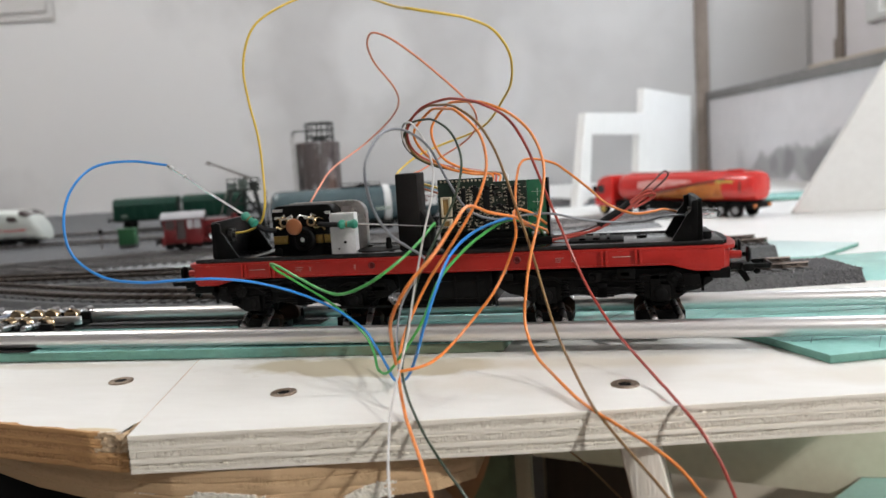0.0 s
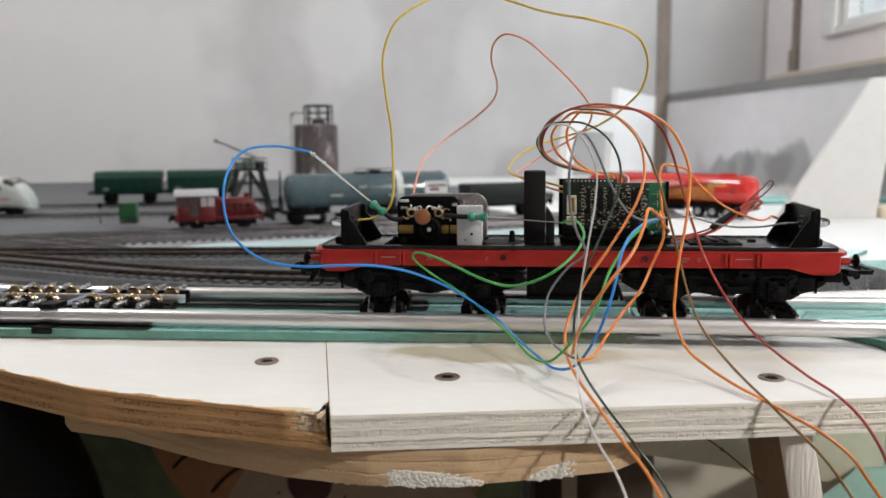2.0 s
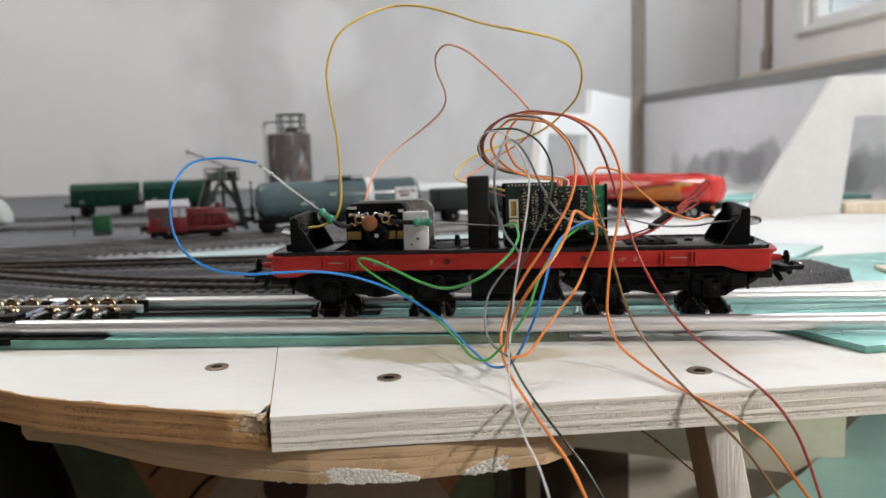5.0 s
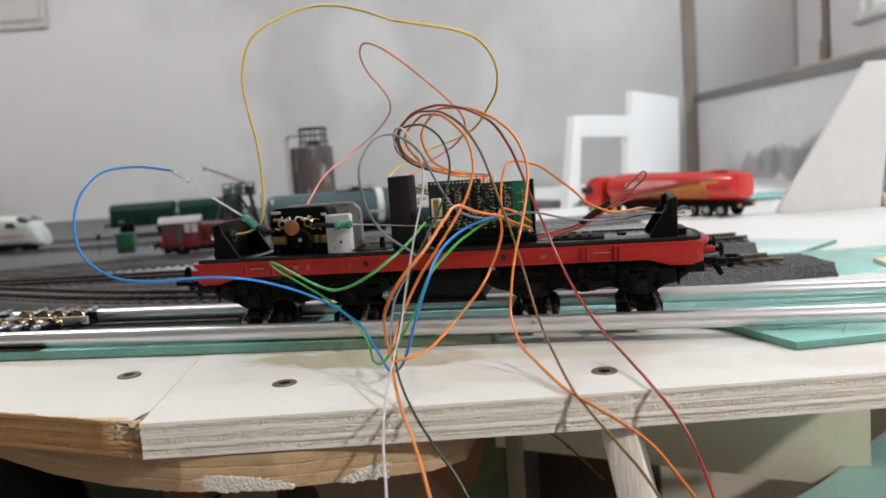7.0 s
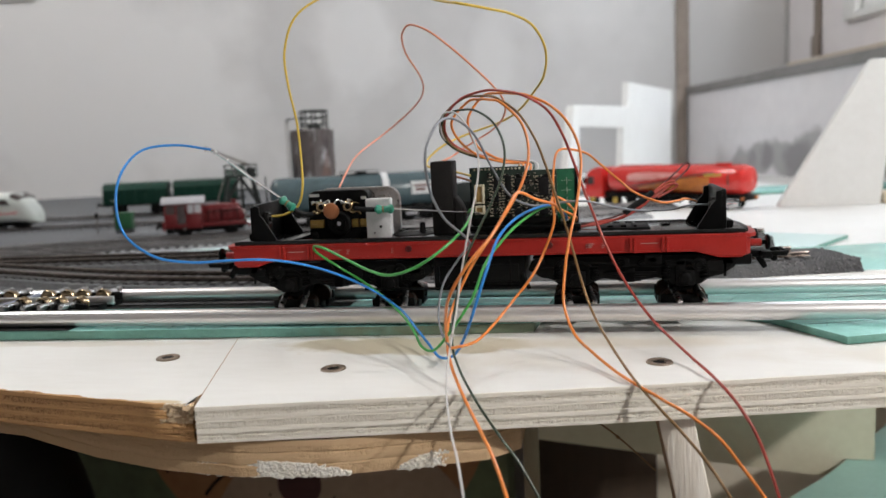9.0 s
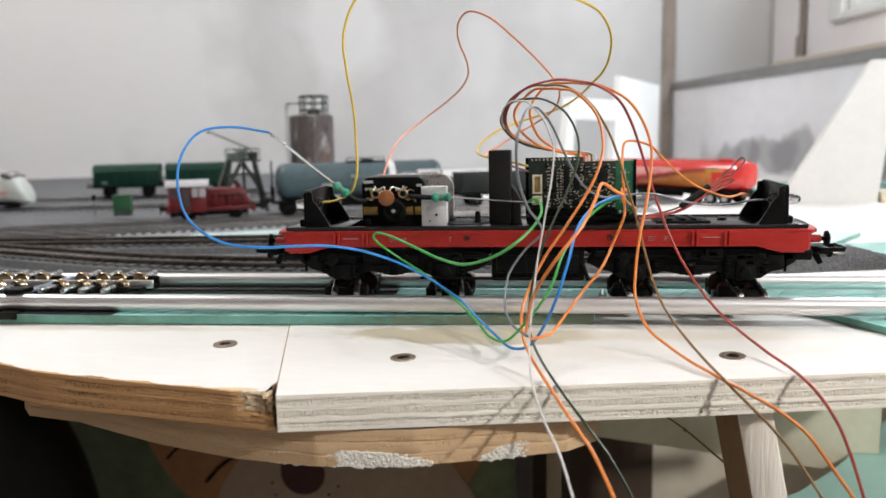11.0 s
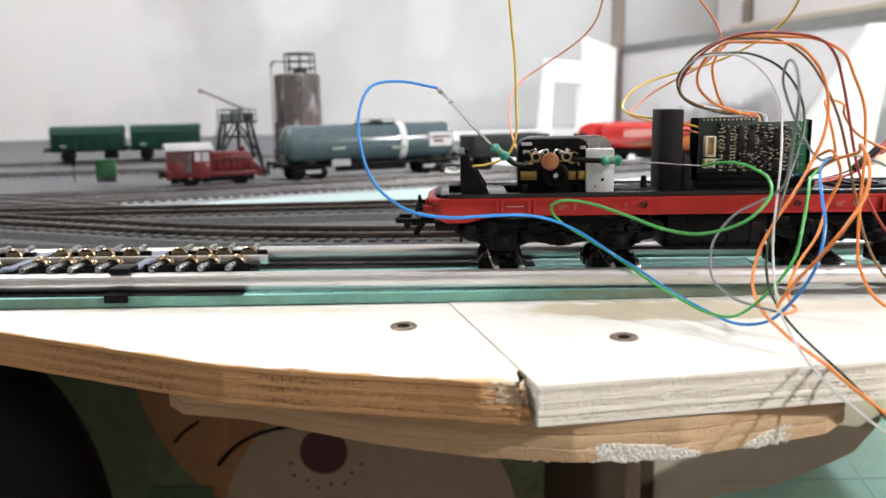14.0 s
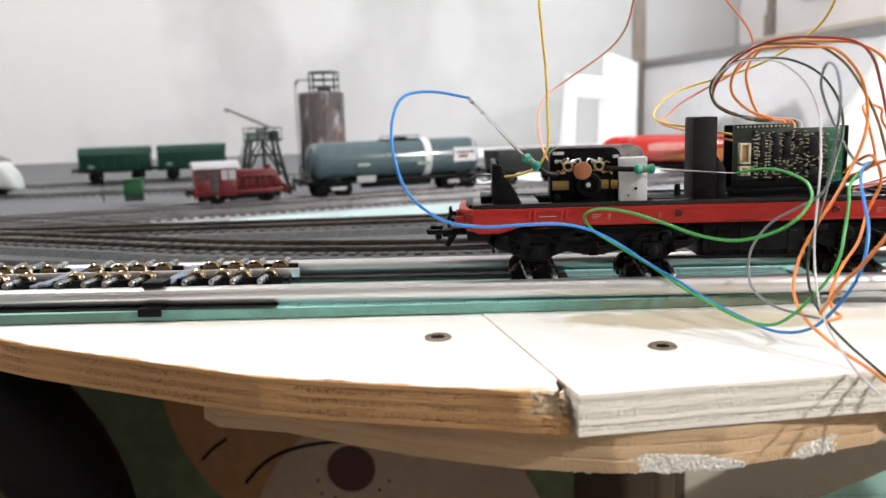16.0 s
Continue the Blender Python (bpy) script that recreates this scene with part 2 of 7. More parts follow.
BED_LIGHT = mat("grey_track_bed", (0.170, 0.173, 0.182), 0.85, second=(0.090, 0.092, 0.097), scale=420, bump=0.9, bump_scale=1300, mix=0.8)
BED_PALE = mat("pale_grey_track_bed", (0.33, 0.335, 0.345), 0.8, second=(0.19, 0.193, 0.20), scale=420, bump=0.9, bump_scale=1300, mix=0.8)
SLEEPER = mat("sleeper_plastic", (0.085, 0.084, 0.085), 0.6, scale=300, spread=0.2)
RAIL = mat("tarnished_rail", (0.31, 0.27, 0.245), 0.15, 1.0, second=(0.13, 0.105, 0.09), scale=150, stretch=(0.2, 1, 1))
RAIL_DULL = mat("dull_rail", (0.34, 0.33, 0.335), 0.40, 0.9, second=(0.19, 0.18, 0.18), scale=150, stretch=(0.2, 1, 1))
ALU = mat("brushed_aluminium", (0.76, 0.74, 0.735), 0.31, 0.86, second=(0.66, 0.64, 0.635), scale=120, bump=0.06, bump_scale=900, stretch=(0.06, 2, 2))
STEEL = mat("bright_steel", (0.75, 0.75, 0.76), 0.2, 1.0, second=(0.6, 0.6, 0.62), scale=300)
DARK_STEEL = mat("dark_steel", (0.30, 0.27, 0.25), 0.35, 1.0, second=(0.18, 0.16, 0.15), scale=300)
BRASS = mat("brass", (0.56, 0.43, 0.25), 0.24, 1.0, second=(0.28, 0.19, 0.10), scale=250)
ROLLER_BRASS = mat("worn_brass", (0.46, 0.35, 0.22), 0.22, 1.0, second=(0.17, 0.115, 0.07), scale=300, mix=0.7)
BRONZE = mat("brown_roller", (0.085, 0.042, 0.026), 0.38, 0.6, second=(0.028, 0.016, 0.012), scale=300)
RED = mat("red_frame_paint", (0.37, 0.018, 0.013), 0.36, second=(0.30, 0.014, 0.010), scale=160, bump=0.1, spec=0.3)
RED_DULL = mat("dull_red_paint", (0.14, 0.010, 0.012), 0.42, second=(0.085, 0.007, 0.008), scale=140, spec=0.3)
TRUCK_RED = mat("glossy_red", (0.66, 0.035, 0.03), 0.18, second=(0.58, 0.03, 0.025), scale=60, coat=0.5)
ORANGE_STRIPE = mat("orange_livery", (0.70, 0.26, 0.05), 0.3, second=(0.42, 0.12, 0.04), scale=60)
BLACK = mat("black_plastic", (0.0042, 0.0041, 0.0042), 0.36, second=(0.003, 0.003, 0.003), scale=260, bump=0.10, spec=0.10)
BLACK_MATT = mat("matt_black", (0.0035, 0.0035, 0.0038), 0.5, second=(0.0055, 0.0050, 0.0048), scale=300, bump=0.08, spec=0.08)
GREY_METAL = mat("die_cast_grey", (0.42, 0.42, 0.43), 0.42, 0.6, second=(0.34, 0.34, 0.35), scale=200)
MOTOR_GREY = mat("brownish_cast_metal", (0.40, 0.375, 0.36), 0.30, 0.9, second=(0.28, 0.26, 0.25), scale=200)
DECK_BLACK = mat("glossy_black_deck", (0.007, 0.007, 0.0075), 0.14, second=(0.005, 0.005, 0.005), scale=220, bump=0.08, spec=0.5)
WHITE_PLASTIC = mat("white_plastic", (0.72, 0.72, 0.72), 0.45, scale=200)
PLUG_CORE = mat("brown_plug_core", (0.36, 0.22, 0.07), 0.5, scale=300)
PALE_RIM = mat("cream_connector", (0.62, 0.55, 0.40), 0.5, scale=300)
PCB_DARK = mat("dark_green_board", (0.009, 0.027, 0.017), 0.35, second=(0.006, 0.015, 0.010), scale=500)
PCB_GREEN = mat("green_board", (0.008, 0.15, 0.062), 0.3, second=(0.01, 0.085, 0.045), scale=500)
SOLDER = mat("solder", (0.72, 0.72, 0.70), 0.3, 0.9, scale=500)
CHIP = mat("chip_black", (0.007, 0.007, 0.008), 0.5, scale=400, spec=0.2)
CERAMIC = mat("brown_ceramic", (0.27, 0.095, 0.032), 0.4, scale=400)
RESISTOR = mat("green_resistor", (0.035, 0.28, 0.19), 0.4, second=(0.025, 0.20, 0.13), scale=400)
PRINT = mat("white_print", (0.50, 0.42, 0.38), 0.6, scale=400)
DULL_BRASS = mat("dull_brass", (0.46, 0.31, 0.10), 0.38, 0.9, second=(0.28, 0.17, 0.05), scale=300)
WAGON_GREEN = mat("wagon_green", (0.0055, 0.043, 0.027), 0.5, second=(0.0035, 0.027, 0.017), scale=110, spread=0.1, spec=0.2)
HUT_GREEN = mat("hut_green", (0.012, 0.095, 0.03), 0.5, scale=200)
TANK = mat("blue_grey_tank", (0.072, 0.112, 0.124), 0.24, second=(0.050, 0.078, 0.090), scale=40, coat=0.3)
SILO = mat("weathered_silo", (0.16, 0.142, 0.142), 0.5, second=(0.045, 0.027, 0.022), scale=75, mix=0.7, stretch=(1, 1, 0.28))
def blotches(m, colour, scale, stretch, level, amount):
    """Ragged patches of another tone, longer one way than the other."""
    n, link = m.node_tree.nodes, m.node_tree.links
    c, mp, t = n.new("ShaderNodeTexCoord"), n.new("ShaderNodeMapping"), n.new("ShaderNodeTexNoise")
    mp.inputs["Scale"].default_value = stretch
    mp.inputs["Location"].default_value = (scale * 0.01, 0.3, 0.7)
    t.inputs["Scale"].default_value, t.inputs["Detail"].default_value = scale, 4
    link.new(c.outputs["Object"], mp.inputs["Vector"])
    link.new(mp.outputs["Vector"], t.inputs["Vector"])
    fac = node_math(n, link, "MULTIPLY", node_math(n, link, "SUBTRACT", t.outputs["Fac"], level), 9.0, True)
    tint(m, node_math(n, link, "MULTIPLY", fac, amount), colour)


blotches(SILO, (0.50, 0.50, 0.53), 95.0, (1, 1, 0.45), 0.55, 0.85)
blotches(SILO, (0.16, 0.085, 0.060), 60.0, (1, 1, 0.25), 0.56, 0.7)
blotches(SILO, (0.025, 0.022, 0.024), 80.0, (1, 1, 0.35), 0.58, 0.8)
IVORY = mat("ivory_white", (0.55, 0.585, 0.55), 0.35, scale=60)
ROOF_GREY = mat("grey_roof", (0.42, 0.41, 0.43), 0.6, scale=100)
GLASS = glass("lamp_glass")


def landscape(name):
    """A grey print: soft tree shapes rising unevenly from a dark ground line."""
    m = mat(name, (0.70, 0.685, 0.70), 0.9, second=(0.61, 0.595, 0.61), scale=5)
    n, link = m.node_tree.nodes, m.node_tree.links
    c, sep = n.new("ShaderNodeTexCoord"), n.new("ShaderNodeSeparateXYZ")
    link.new(c.outputs["Object"], sep.inputs[0])
    t1, t2 = n.new("ShaderNodeTexNoise"), n.new("ShaderNodeTexNoise")
    t1.inputs["Scale"].default_value, t2.inputs["Scale"].default_value = 7.0, 15.0
    t1.inputs["Detail"].default_value = 4
    for t in (t1, t2):
        link.new(c.outputs["Object"], t.inputs["Vector"])
    f = lambda op, a, b, clamp=False: node_math(n, link, op, a, b, clamp)
    for cx, cz, rx, rz in ((0.255, 0.012, 0.060, 0.030), (0.340, 0.020, 0.050, 0.028), (0.420, 0.022, 0.075, 0.032), (0.500, 0.026, 0.085, 0.036), (0.62, 0.020, 0.09, 0.03), (0.78, 0.022, 0.10, 0.034)):
        u = f("MULTIPLY", f("SUBTRACT", sep.outputs["X"], cx), 1 / rx)
        v = f("MULTIPLY", f("SUBTRACT", sep.outputs["Z"], cz), 1 / rz)
        d = f("SQRT", f("ADD", f("MULTIPLY", u, u), f("MULTIPLY", v, v)), 0.0)
        d = f("ADD", d, f("ADD", f("MULTIPLY", f("SUBTRACT", t1.outputs["Fac"], 0.5), 0.9), f("MULTIPLY", f("SUBTRACT", t2.outputs["Fac"], 0.5), 2.2)))
        tint(m, f("MULTIPLY", f("MULTIPLY", f("SUBTRACT", 1.0, d), 2.5, True), 0.62), (0.19, 0.185, 0.19))
    ground = f("MULTIPLY", f("SUBTRACT", -0.010, sep.outputs["Z"]), 60.0, True)
    tint(m, f("MULTIPLY", ground, 0.7), (0.16, 0.16, 0.165))
    return m


def glowing(name, c1, c2, strength, scale):
    m = bpy.data.materials.new(name)
    m.use_nodes = True
    n, link = m.node_tree.nodes, m.node_tree.links
    e, t, r, c = n.new("ShaderNodeEmission"), n.new("ShaderNodeTexNoise"), n.new("ShaderNodeValToRGB"), n.new("ShaderNodeTexCoord")
    t.inputs["Scale"].default_value, t.inputs["Detail"].default_value = scale, 4
    r.color_ramp.elements[0].position, r.color_ramp.elements[1].position = 0.38, 0.6
    r.color_ramp.elements[0].color, r.color_ramp.elements[1].color = (*c1, 1), (*c2, 1)
    link.new(c.outputs["Object"], t.inputs["Vector"])
    link.new(t.outputs["Fac"], r.inputs["Fac"])
    link.new(r.outputs["Color"], e.inputs["Color"])
    e.inputs["Strength"].default_value = strength
    link.new(e.outputs[0], n["Material Output"].inputs["Surface"])
    return m


LANDSCAPE = landscape("landscape_print_paper")
OUTSIDE = glowing("garden_daylight", (0.10, 0.125, 0.10), (0.36, 0.39, 0.36), 0.55, 9.0)
PANE = glass("window_glass", (0.9, 0.95, 0.95))
SLEEVE_BLACK = mat("heat_shrink_black", (0.006, 0.006, 0.0065), 0.45, scale=400, spec=0.2)
HOLDER_GREY = mat("dark_grey_plastic", (0.06, 0.058, 0.057), 0.5, second=(0.03, 0.03, 0.03), scale=400)
DARK_GLASS = mat("dark_window", (0.07, 0.05, 0.05), 0.2, scale=60)


def plastic(name, c):
    return mat(name, c, 0.38, second=tuple(v * 0.82 for v in c), scale=500)


W_ORANGE = plastic("orange_insulation", (0.83, 0.25, 0.045))
W_BLUE = plastic("blue_insulation", (0.02, 0.235, 0.66))
W_GREEN = plastic("green_insulation", (0.065, 0.40, 0.08))
W_YELLOW = plastic("yellow_insulation", (0.78, 0.54, 0.08))
W_RED = plastic("red_insulation", (0.42, 0.060, 0.042))
W_MAROON = plastic("maroon_insulation", (0.10, 0.025, 0.022))
W_SALMON = plastic("salmon_insulation", (0.86, 0.31, 0.18))
W_BROWN = plastic("brown_insulation", (0.25, 0.14, 0.05))
W_GREY = plastic("grey_insulation", (0.20, 0.21, 0.23))
W_WHITE = plastic("white_insulation", (0.60, 0.58, 0.56))
W_DKGREEN = plastic("dark_green_insulation", (0.024, 0.046, 0.022))


# ---- mesh helpers ----
def V(*a):
    return Vector(a)


def box(bm, x0, x1, y0, y1, z0, z1, bevel=0.0, m=None):
    r = bmesh.ops.create_cube(bm, size=1.0)
    vs = r["verts"]
    for v in vs:
        v.co = Vector((x0 + (v.co.x + 0.5) * (x1 - x0), y0 + (v.co.y + 0.5) * (y1 - y0), z0 + (v.co.z + 0.5) * (z1 - z0)))
        if m:
            v.co = m @ v.co
    if bevel:
        es = list({e for v in vs for e in v.link_edges})
        bmesh.ops.bevel(bm, geom=es, offset=bevel, segments=2, affect="EDGES", profile=0.5)
    return bm


def cyl(bm, p0, p1, r, r2=None, seg=16, cap=True):
    p0, p1 = Vector(p0), Vector(p1)
    d = p1 - p0
    m = Matrix.Translation((p0 + p1) / 2) @ d.to_track_quat("Z", "Y").to_matrix().to_4x4()
    bmesh.ops.create_cone(bm, cap_ends=cap, segments=seg, radius1=r, radius2=r if r2 is None else r2, depth=d.length, matrix=m)
    return bm


def lathe(bm, p0, axis, profile, seg=20):
    """Turns a profile of (along, radius) about an axis from p0."""
    m = Matrix.Translation(Vector(p0)) @ Vector(axis).to_track_quat("Z", "Y").to_matrix().to_4x4()
    rings = []
    for a, r in profile:
        rings.append([bm.verts.new(m @ Vector((r * math.cos(2 * math.pi * i / seg), r * math.sin(2 * math.pi * i / seg), a))) for i in range(seg)])
    for u, w in zip(rings, rings[1:]):
        for i in range(seg):
            bm.faces.new((u[i], u[(i + 1) % seg], w[(i + 1) % seg], w[i]))
    bm.faces.new(rings[0][::-1])
    bm.faces.new(rings[-1])
    return bm


def prism(bm, pts, a0, a1, axis="z", bevel=0.0):
    """A flat outline drawn in the two other axes, pushed through from a0 to a1 along axis."""
    put = {"z": lambda u, w, a: (u, w, a), "y": lambda u, w, a: (u, a, w), "x": lambda u, w, a: (a, u, w)}[axis]
    lo = [bm.verts.new(put(u, w, a0)) for u, w in pts]
    hi = [bm.verts.new(put(u, w, a1)) for u, w in pts]
    k = len(pts)
    fs = [bm.faces.new(lo[::-1]), bm.faces.new(hi)]
    for i in range(k):
        fs.append(bm.faces.new((lo[i], lo[(i + 1) % k], hi[(i + 1) % k], hi[i])))
    bmesh.ops.recalc_face_normals(bm, faces=fs)
    if bevel:
        bmesh.ops.bevel(bm, geom=list({e for f in fs for e in f.edges}), offset=bevel, segments=2, affect="EDGES", profile=0.5)
    return bm


def smooth_line(pts, sub=10):
    """Points along a soft curve through pts."""
    p = [Vector(q) for q in pts]
    p = [p[0] * 2 - p[1]] + p + [p[-1] * 2 - p[-2]]
    out = []
    for i in range(1, len(p) - 2):
        a, b, c, d = p[i - 1:i + 3]
        t0 = 0.0
        t1 = t0 + max((b - a).length, 1e-6) ** 0.5
        t2 = t1 + max((c - b).length, 1e-6) ** 0.5
        t3 = t2 + max((d - c).length, 1e-6) ** 0.5
        for k in range(sub):
            t = t1 + (t2 - t1) * k / sub
            a1 = a * ((t1 - t) / (t1 - t0)) + b * ((t - t0) / (t1 - t0))
            a2 = b * ((t2 - t) / (t2 - t1)) + c * ((t - t1) / (t2 - t1))
            a3 = c * ((t3 - t) / (t3 - t2)) + d * ((t - t2) / (t3 - t2))
            b1 = a1 * ((t2 - t) / (t2 - t0)) + a2 * ((t - t0) / (t2 - t0))
            b2 = a2 * ((t3 - t) / (t3 - t1)) + a3 * ((t - t1) / (t3 - t1))
            out.append(b1 * ((t2 - t) / (t2 - t1)) + b2 * ((t - t1) / (t2 - t1)))
    out.append(p[-2])
    return out


def tube(bm, pts, r, sub=10, seg=8, soft=True):
    """A round strand along pts."""
    line = smooth_line(pts, sub) if soft else [Vector(q) for q in pts]
    side = Vector((0.0, 0.0, 1.0))
    rings = []
    for i, q in enumerate(line):
        d = (line[min(i + 1, len(line) - 1)] - line[max(i - 1, 0)]).normalized()
        side = side - d * side.dot(d)
        if side.length < 1e-5:
            side = d.orthogonal()
        side.normalize()
        up = d.cross(side)
        rings.append([bm.verts.new(q + (side * math.cos(2 * math.pi * k / seg) + up * math.sin(2 * math.pi * k / seg)) * r) for k in range(seg)])
    for u, w in zip(rings, rings[1:]):
        for k in range(seg):
            bm.faces.new((u[k], u[(k + 1) % seg], w[(k + 1) % seg], w[k]))
    bm.faces.new(rings[0][::-1])
    bm.faces.new(rings[-1])
    return bm


def finish(bm, name, material, smooth=True):
    bmesh.ops.recalc_face_normals(bm, faces=bm.faces[:])
    me = bpy.data.meshes.new(name)
    bm.to_mesh(me)
    bm.free()
    me.materials.append(material)
    if smooth:
        me.shade_smooth()
        me.set_sharp_from_angle(angle=radians(35))
    return me


def part(name, bm, material, parent, label="", at=None):
    ob = new(name, finish(bm, name, material))
    if parent:
        ob.parent = parent
    if at:
        ob.matrix_basis = at
    if label:
        ob["label"] = label
    return ob


def thing(name, label, category, m=None, group="", kind=""):
    ob = new(name)
    ob.empty_display_size = 0.01
    if m:
        ob.matrix_basis = m
    return tagged(ob, label, category, group, kind)


def solid(name, bm, material, label, category, group="", kind="", m=None):
    ob = new(name, finish(bm, name, material))
    if m:
        ob.matrix_basis = m
    return tagged(ob, label, category, group, kind)


B = bmesh.new

# ---- room ----
CORNER = V(0.245, 1.38, 0)
ALONG = V(0.978, 0.207, 0)      # along the back wall, to the right
DEPTH = V(0.207, -0.978, 0)     # along the side wall, to the front


def room_m(origin, along):
    """A frame whose x runs along a wall and whose y points behind it."""
    x = along.normalized()
    z = V(0, 0, 1)
    y = z.cross(x)
    m = Matrix.Identity(4)
    for i, c in enumerate((x, y, z)):
        m.col[i][:3] = c
    m.translation = origin
    return m


BACK = room_m(CORNER, ALONG)
SIDE = room_m(CORNER, DEPTH)
FLOOR, TOP = -0.95, 1.45
LEDGE_Z = 0.153

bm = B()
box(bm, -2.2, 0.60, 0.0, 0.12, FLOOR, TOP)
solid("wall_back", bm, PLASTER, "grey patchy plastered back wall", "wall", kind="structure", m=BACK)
bm = B()
box(bm, 0.0, 3.2, 0.0, 0.34, FLOOR, 0.138)
solid("wall_side_lower", bm, PLASTER_SIDE, "grey plastered lower part of the side wall", "wall", kind="structure", m=SIDE)
bm = B()
box(bm, 0.0, 3.2, -0.004, 0.34, 0.138, LEDGE_Z, 0.001)
solid("wall_ledge", bm, LEDGE, "dark grey ledge along the side wall", "ledge", kind="structure", m=SIDE)
# window wall, set back behind the ledge
W0, W1, WZ0, WZ1 = 0.217, 0.95, 0.238, 0.95
NICHE = 0.20
bm = B()
box(bm, 0.0, W0, NICHE, 0.34, LEDGE_Z, TOP)
box(bm, W1, 3.2, NICHE, 0.34, LEDGE_Z, TOP)
box(bm, W0, W1, NICHE, 0.34, LEDGE_Z, WZ0)
box(bm, W0, W1, NICHE, 0.34, WZ1, TOP)
solid("wall_side_upper", bm, PLASTER_PINK, "pale pinkish plastered wall round the window", "wall", kind="structure", m=SIDE)
bm = B()
box(bm, -0.024, 0.002, -0.005, -0.0005, LEDGE_Z + 0.001, TOP, 0.0015)
box(bm, -0.024, -0.0045, -0.005, -0.0005, FLOOR, LEDGE_Z + 0.001, 0.0015)
solid("trim_corner", bm, BROWN_TRIM, "brownish stained strip in the room corner", "trim", kind="structure", m=BACK)
bm = B()
box(bm, 0.107, 0.129, NICHE - 0.006, NICHE - 0.0005, LEDGE_Z + 0.001, TOP, 0.002)
box(bm, 0.105, 0.132, NICHE - 0.010, NICHE - 0.006, LEDGE_Z + 0.001, LEDGE_Z + 0.075, 0.002)
solid("trim_post", bm, BROWN_TRIM, "brown wooden post beside the window", "trim", kind="structure", m=SIDE)
bm = B()
box(bm, 0.30, 1.6, 0.055, NICHE - 0.0005, LEDGE_Z + 0.0005, LEDGE_Z + 0.015, 0.002)
solid("window_sill_board", bm, SILL_WOOD, "pale wooden window sill board on the ledge", "sill", kind="structure", m=SIDE)
win = thing("window_1", "white framed window with dull daylight behind it", "window", SIDE, kind="structure")
for a in ((W0, W0 + 0.040, WZ0, WZ1), (W1 - 0.040, W1, WZ0, WZ1), (W0 + 0.040, W1 - 0.040, WZ0, WZ0 + 0.012), (W0 + 0.040, W1 - 0.040, WZ1 - 0.03, WZ1)):
    bm = B()
    box(bm, a[0], a[1], NICHE - 0.012, NICHE + 0.05, a[2], a[3], 0.002)
    part("window_frame", bm, WHITE_PAINT, win)
for a in ((W0 + 0.046, W0 + 0.062, WZ0 + 0.014, WZ1 - 0.032), (W1 - 0.062, W1 - 0.046, WZ0 + 0.014, WZ1 - 0.032), (W0 + 0.062, W1 - 0.062, WZ0 + 0.014, WZ0 + 0.024), (W0 + 0.062, W1 - 0.062, WZ1 - 0.05, WZ1 - 0.032)):
    bm = B()
    box(bm, a[0], a[1], NICHE - 0.002, NICHE + 0.045, a[2], a[3], 0.002)
    part("casement", bm, WHITE_PAINT, win)
bm = B()
box(bm, W0 + 0.062, W1 - 0.062, NICHE + 0.02, NICHE + 0.024, WZ0 + 0.024, WZ1 - 0.05)
p = part("pane", bm, PANE, win)
p.visible_shadow = False
bm = B()
box(bm, -0.2, 1.9, 0.90, 0.92, -0.2, 1.7)
solid("backdrop", bm, OUTSIDE, "blurred grey-green garden outside the window", "backdrop", kind="structure", m=SIDE)
# white hatch on the back wall
hatch = thing("wall_hatch", "white flush hatch with a narrow joint on the wall", "hatch", BACK, kind="structure")
bm = B()
box(bm, -1.70, -1.228, -0.006, -0.0005, 0.365, 0.85, 0.003)
part("frame", bm, HATCH_WHITE, hatch)
bm = B()
box(bm, -1.66, -1.240, -0.011, -0.006, 0.380, 0.82, 0.002)
part("door", bm, HATCH_WHITE, hatch)
# printed landscape strip on the lower side wall
bm = B()
box(bm, 0.10, 1.10, -0.003, -0.0005, -0.050, 0.070)
solid("landscape_print", bm, LANDSCAPE, "grey printed landscape strip with blurred trees", "print", m=SIDE)
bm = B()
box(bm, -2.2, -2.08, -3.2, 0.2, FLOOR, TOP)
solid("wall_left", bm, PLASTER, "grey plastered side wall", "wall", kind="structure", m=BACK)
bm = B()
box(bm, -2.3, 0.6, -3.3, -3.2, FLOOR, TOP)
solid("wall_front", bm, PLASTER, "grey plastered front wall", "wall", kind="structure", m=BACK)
bm = B()
box(bm, -2.3, 0.6, -3.3, 0.2, FLOOR - 0.1, FLOOR)
solid("floor", bm, FLOORING, "dark grey screed floor", "floor", kind="structure", m=BACK)
bm = B()
box(bm, -2.3, 0.6, -3.3, 0.2, TOP, TOP + 0.1)
solid("ceiling", bm, CEILING, "white painted ceiling", "ceiling", kind="structure", m=BACK)


# ---- the layout's boards ----
def resample(pts, step, closed=True):
    out = []
    k = len(pts)
    for i in range(k if closed else k - 1):
        a, b = Vector((*pts[i], 0)), Vector((*pts[(i + 1) % k], 0))
        n = max(1, int((b - a).length / step))
        out += [tuple(a.lerp(b, j / n))[:2] for j in range(n)]
    return out


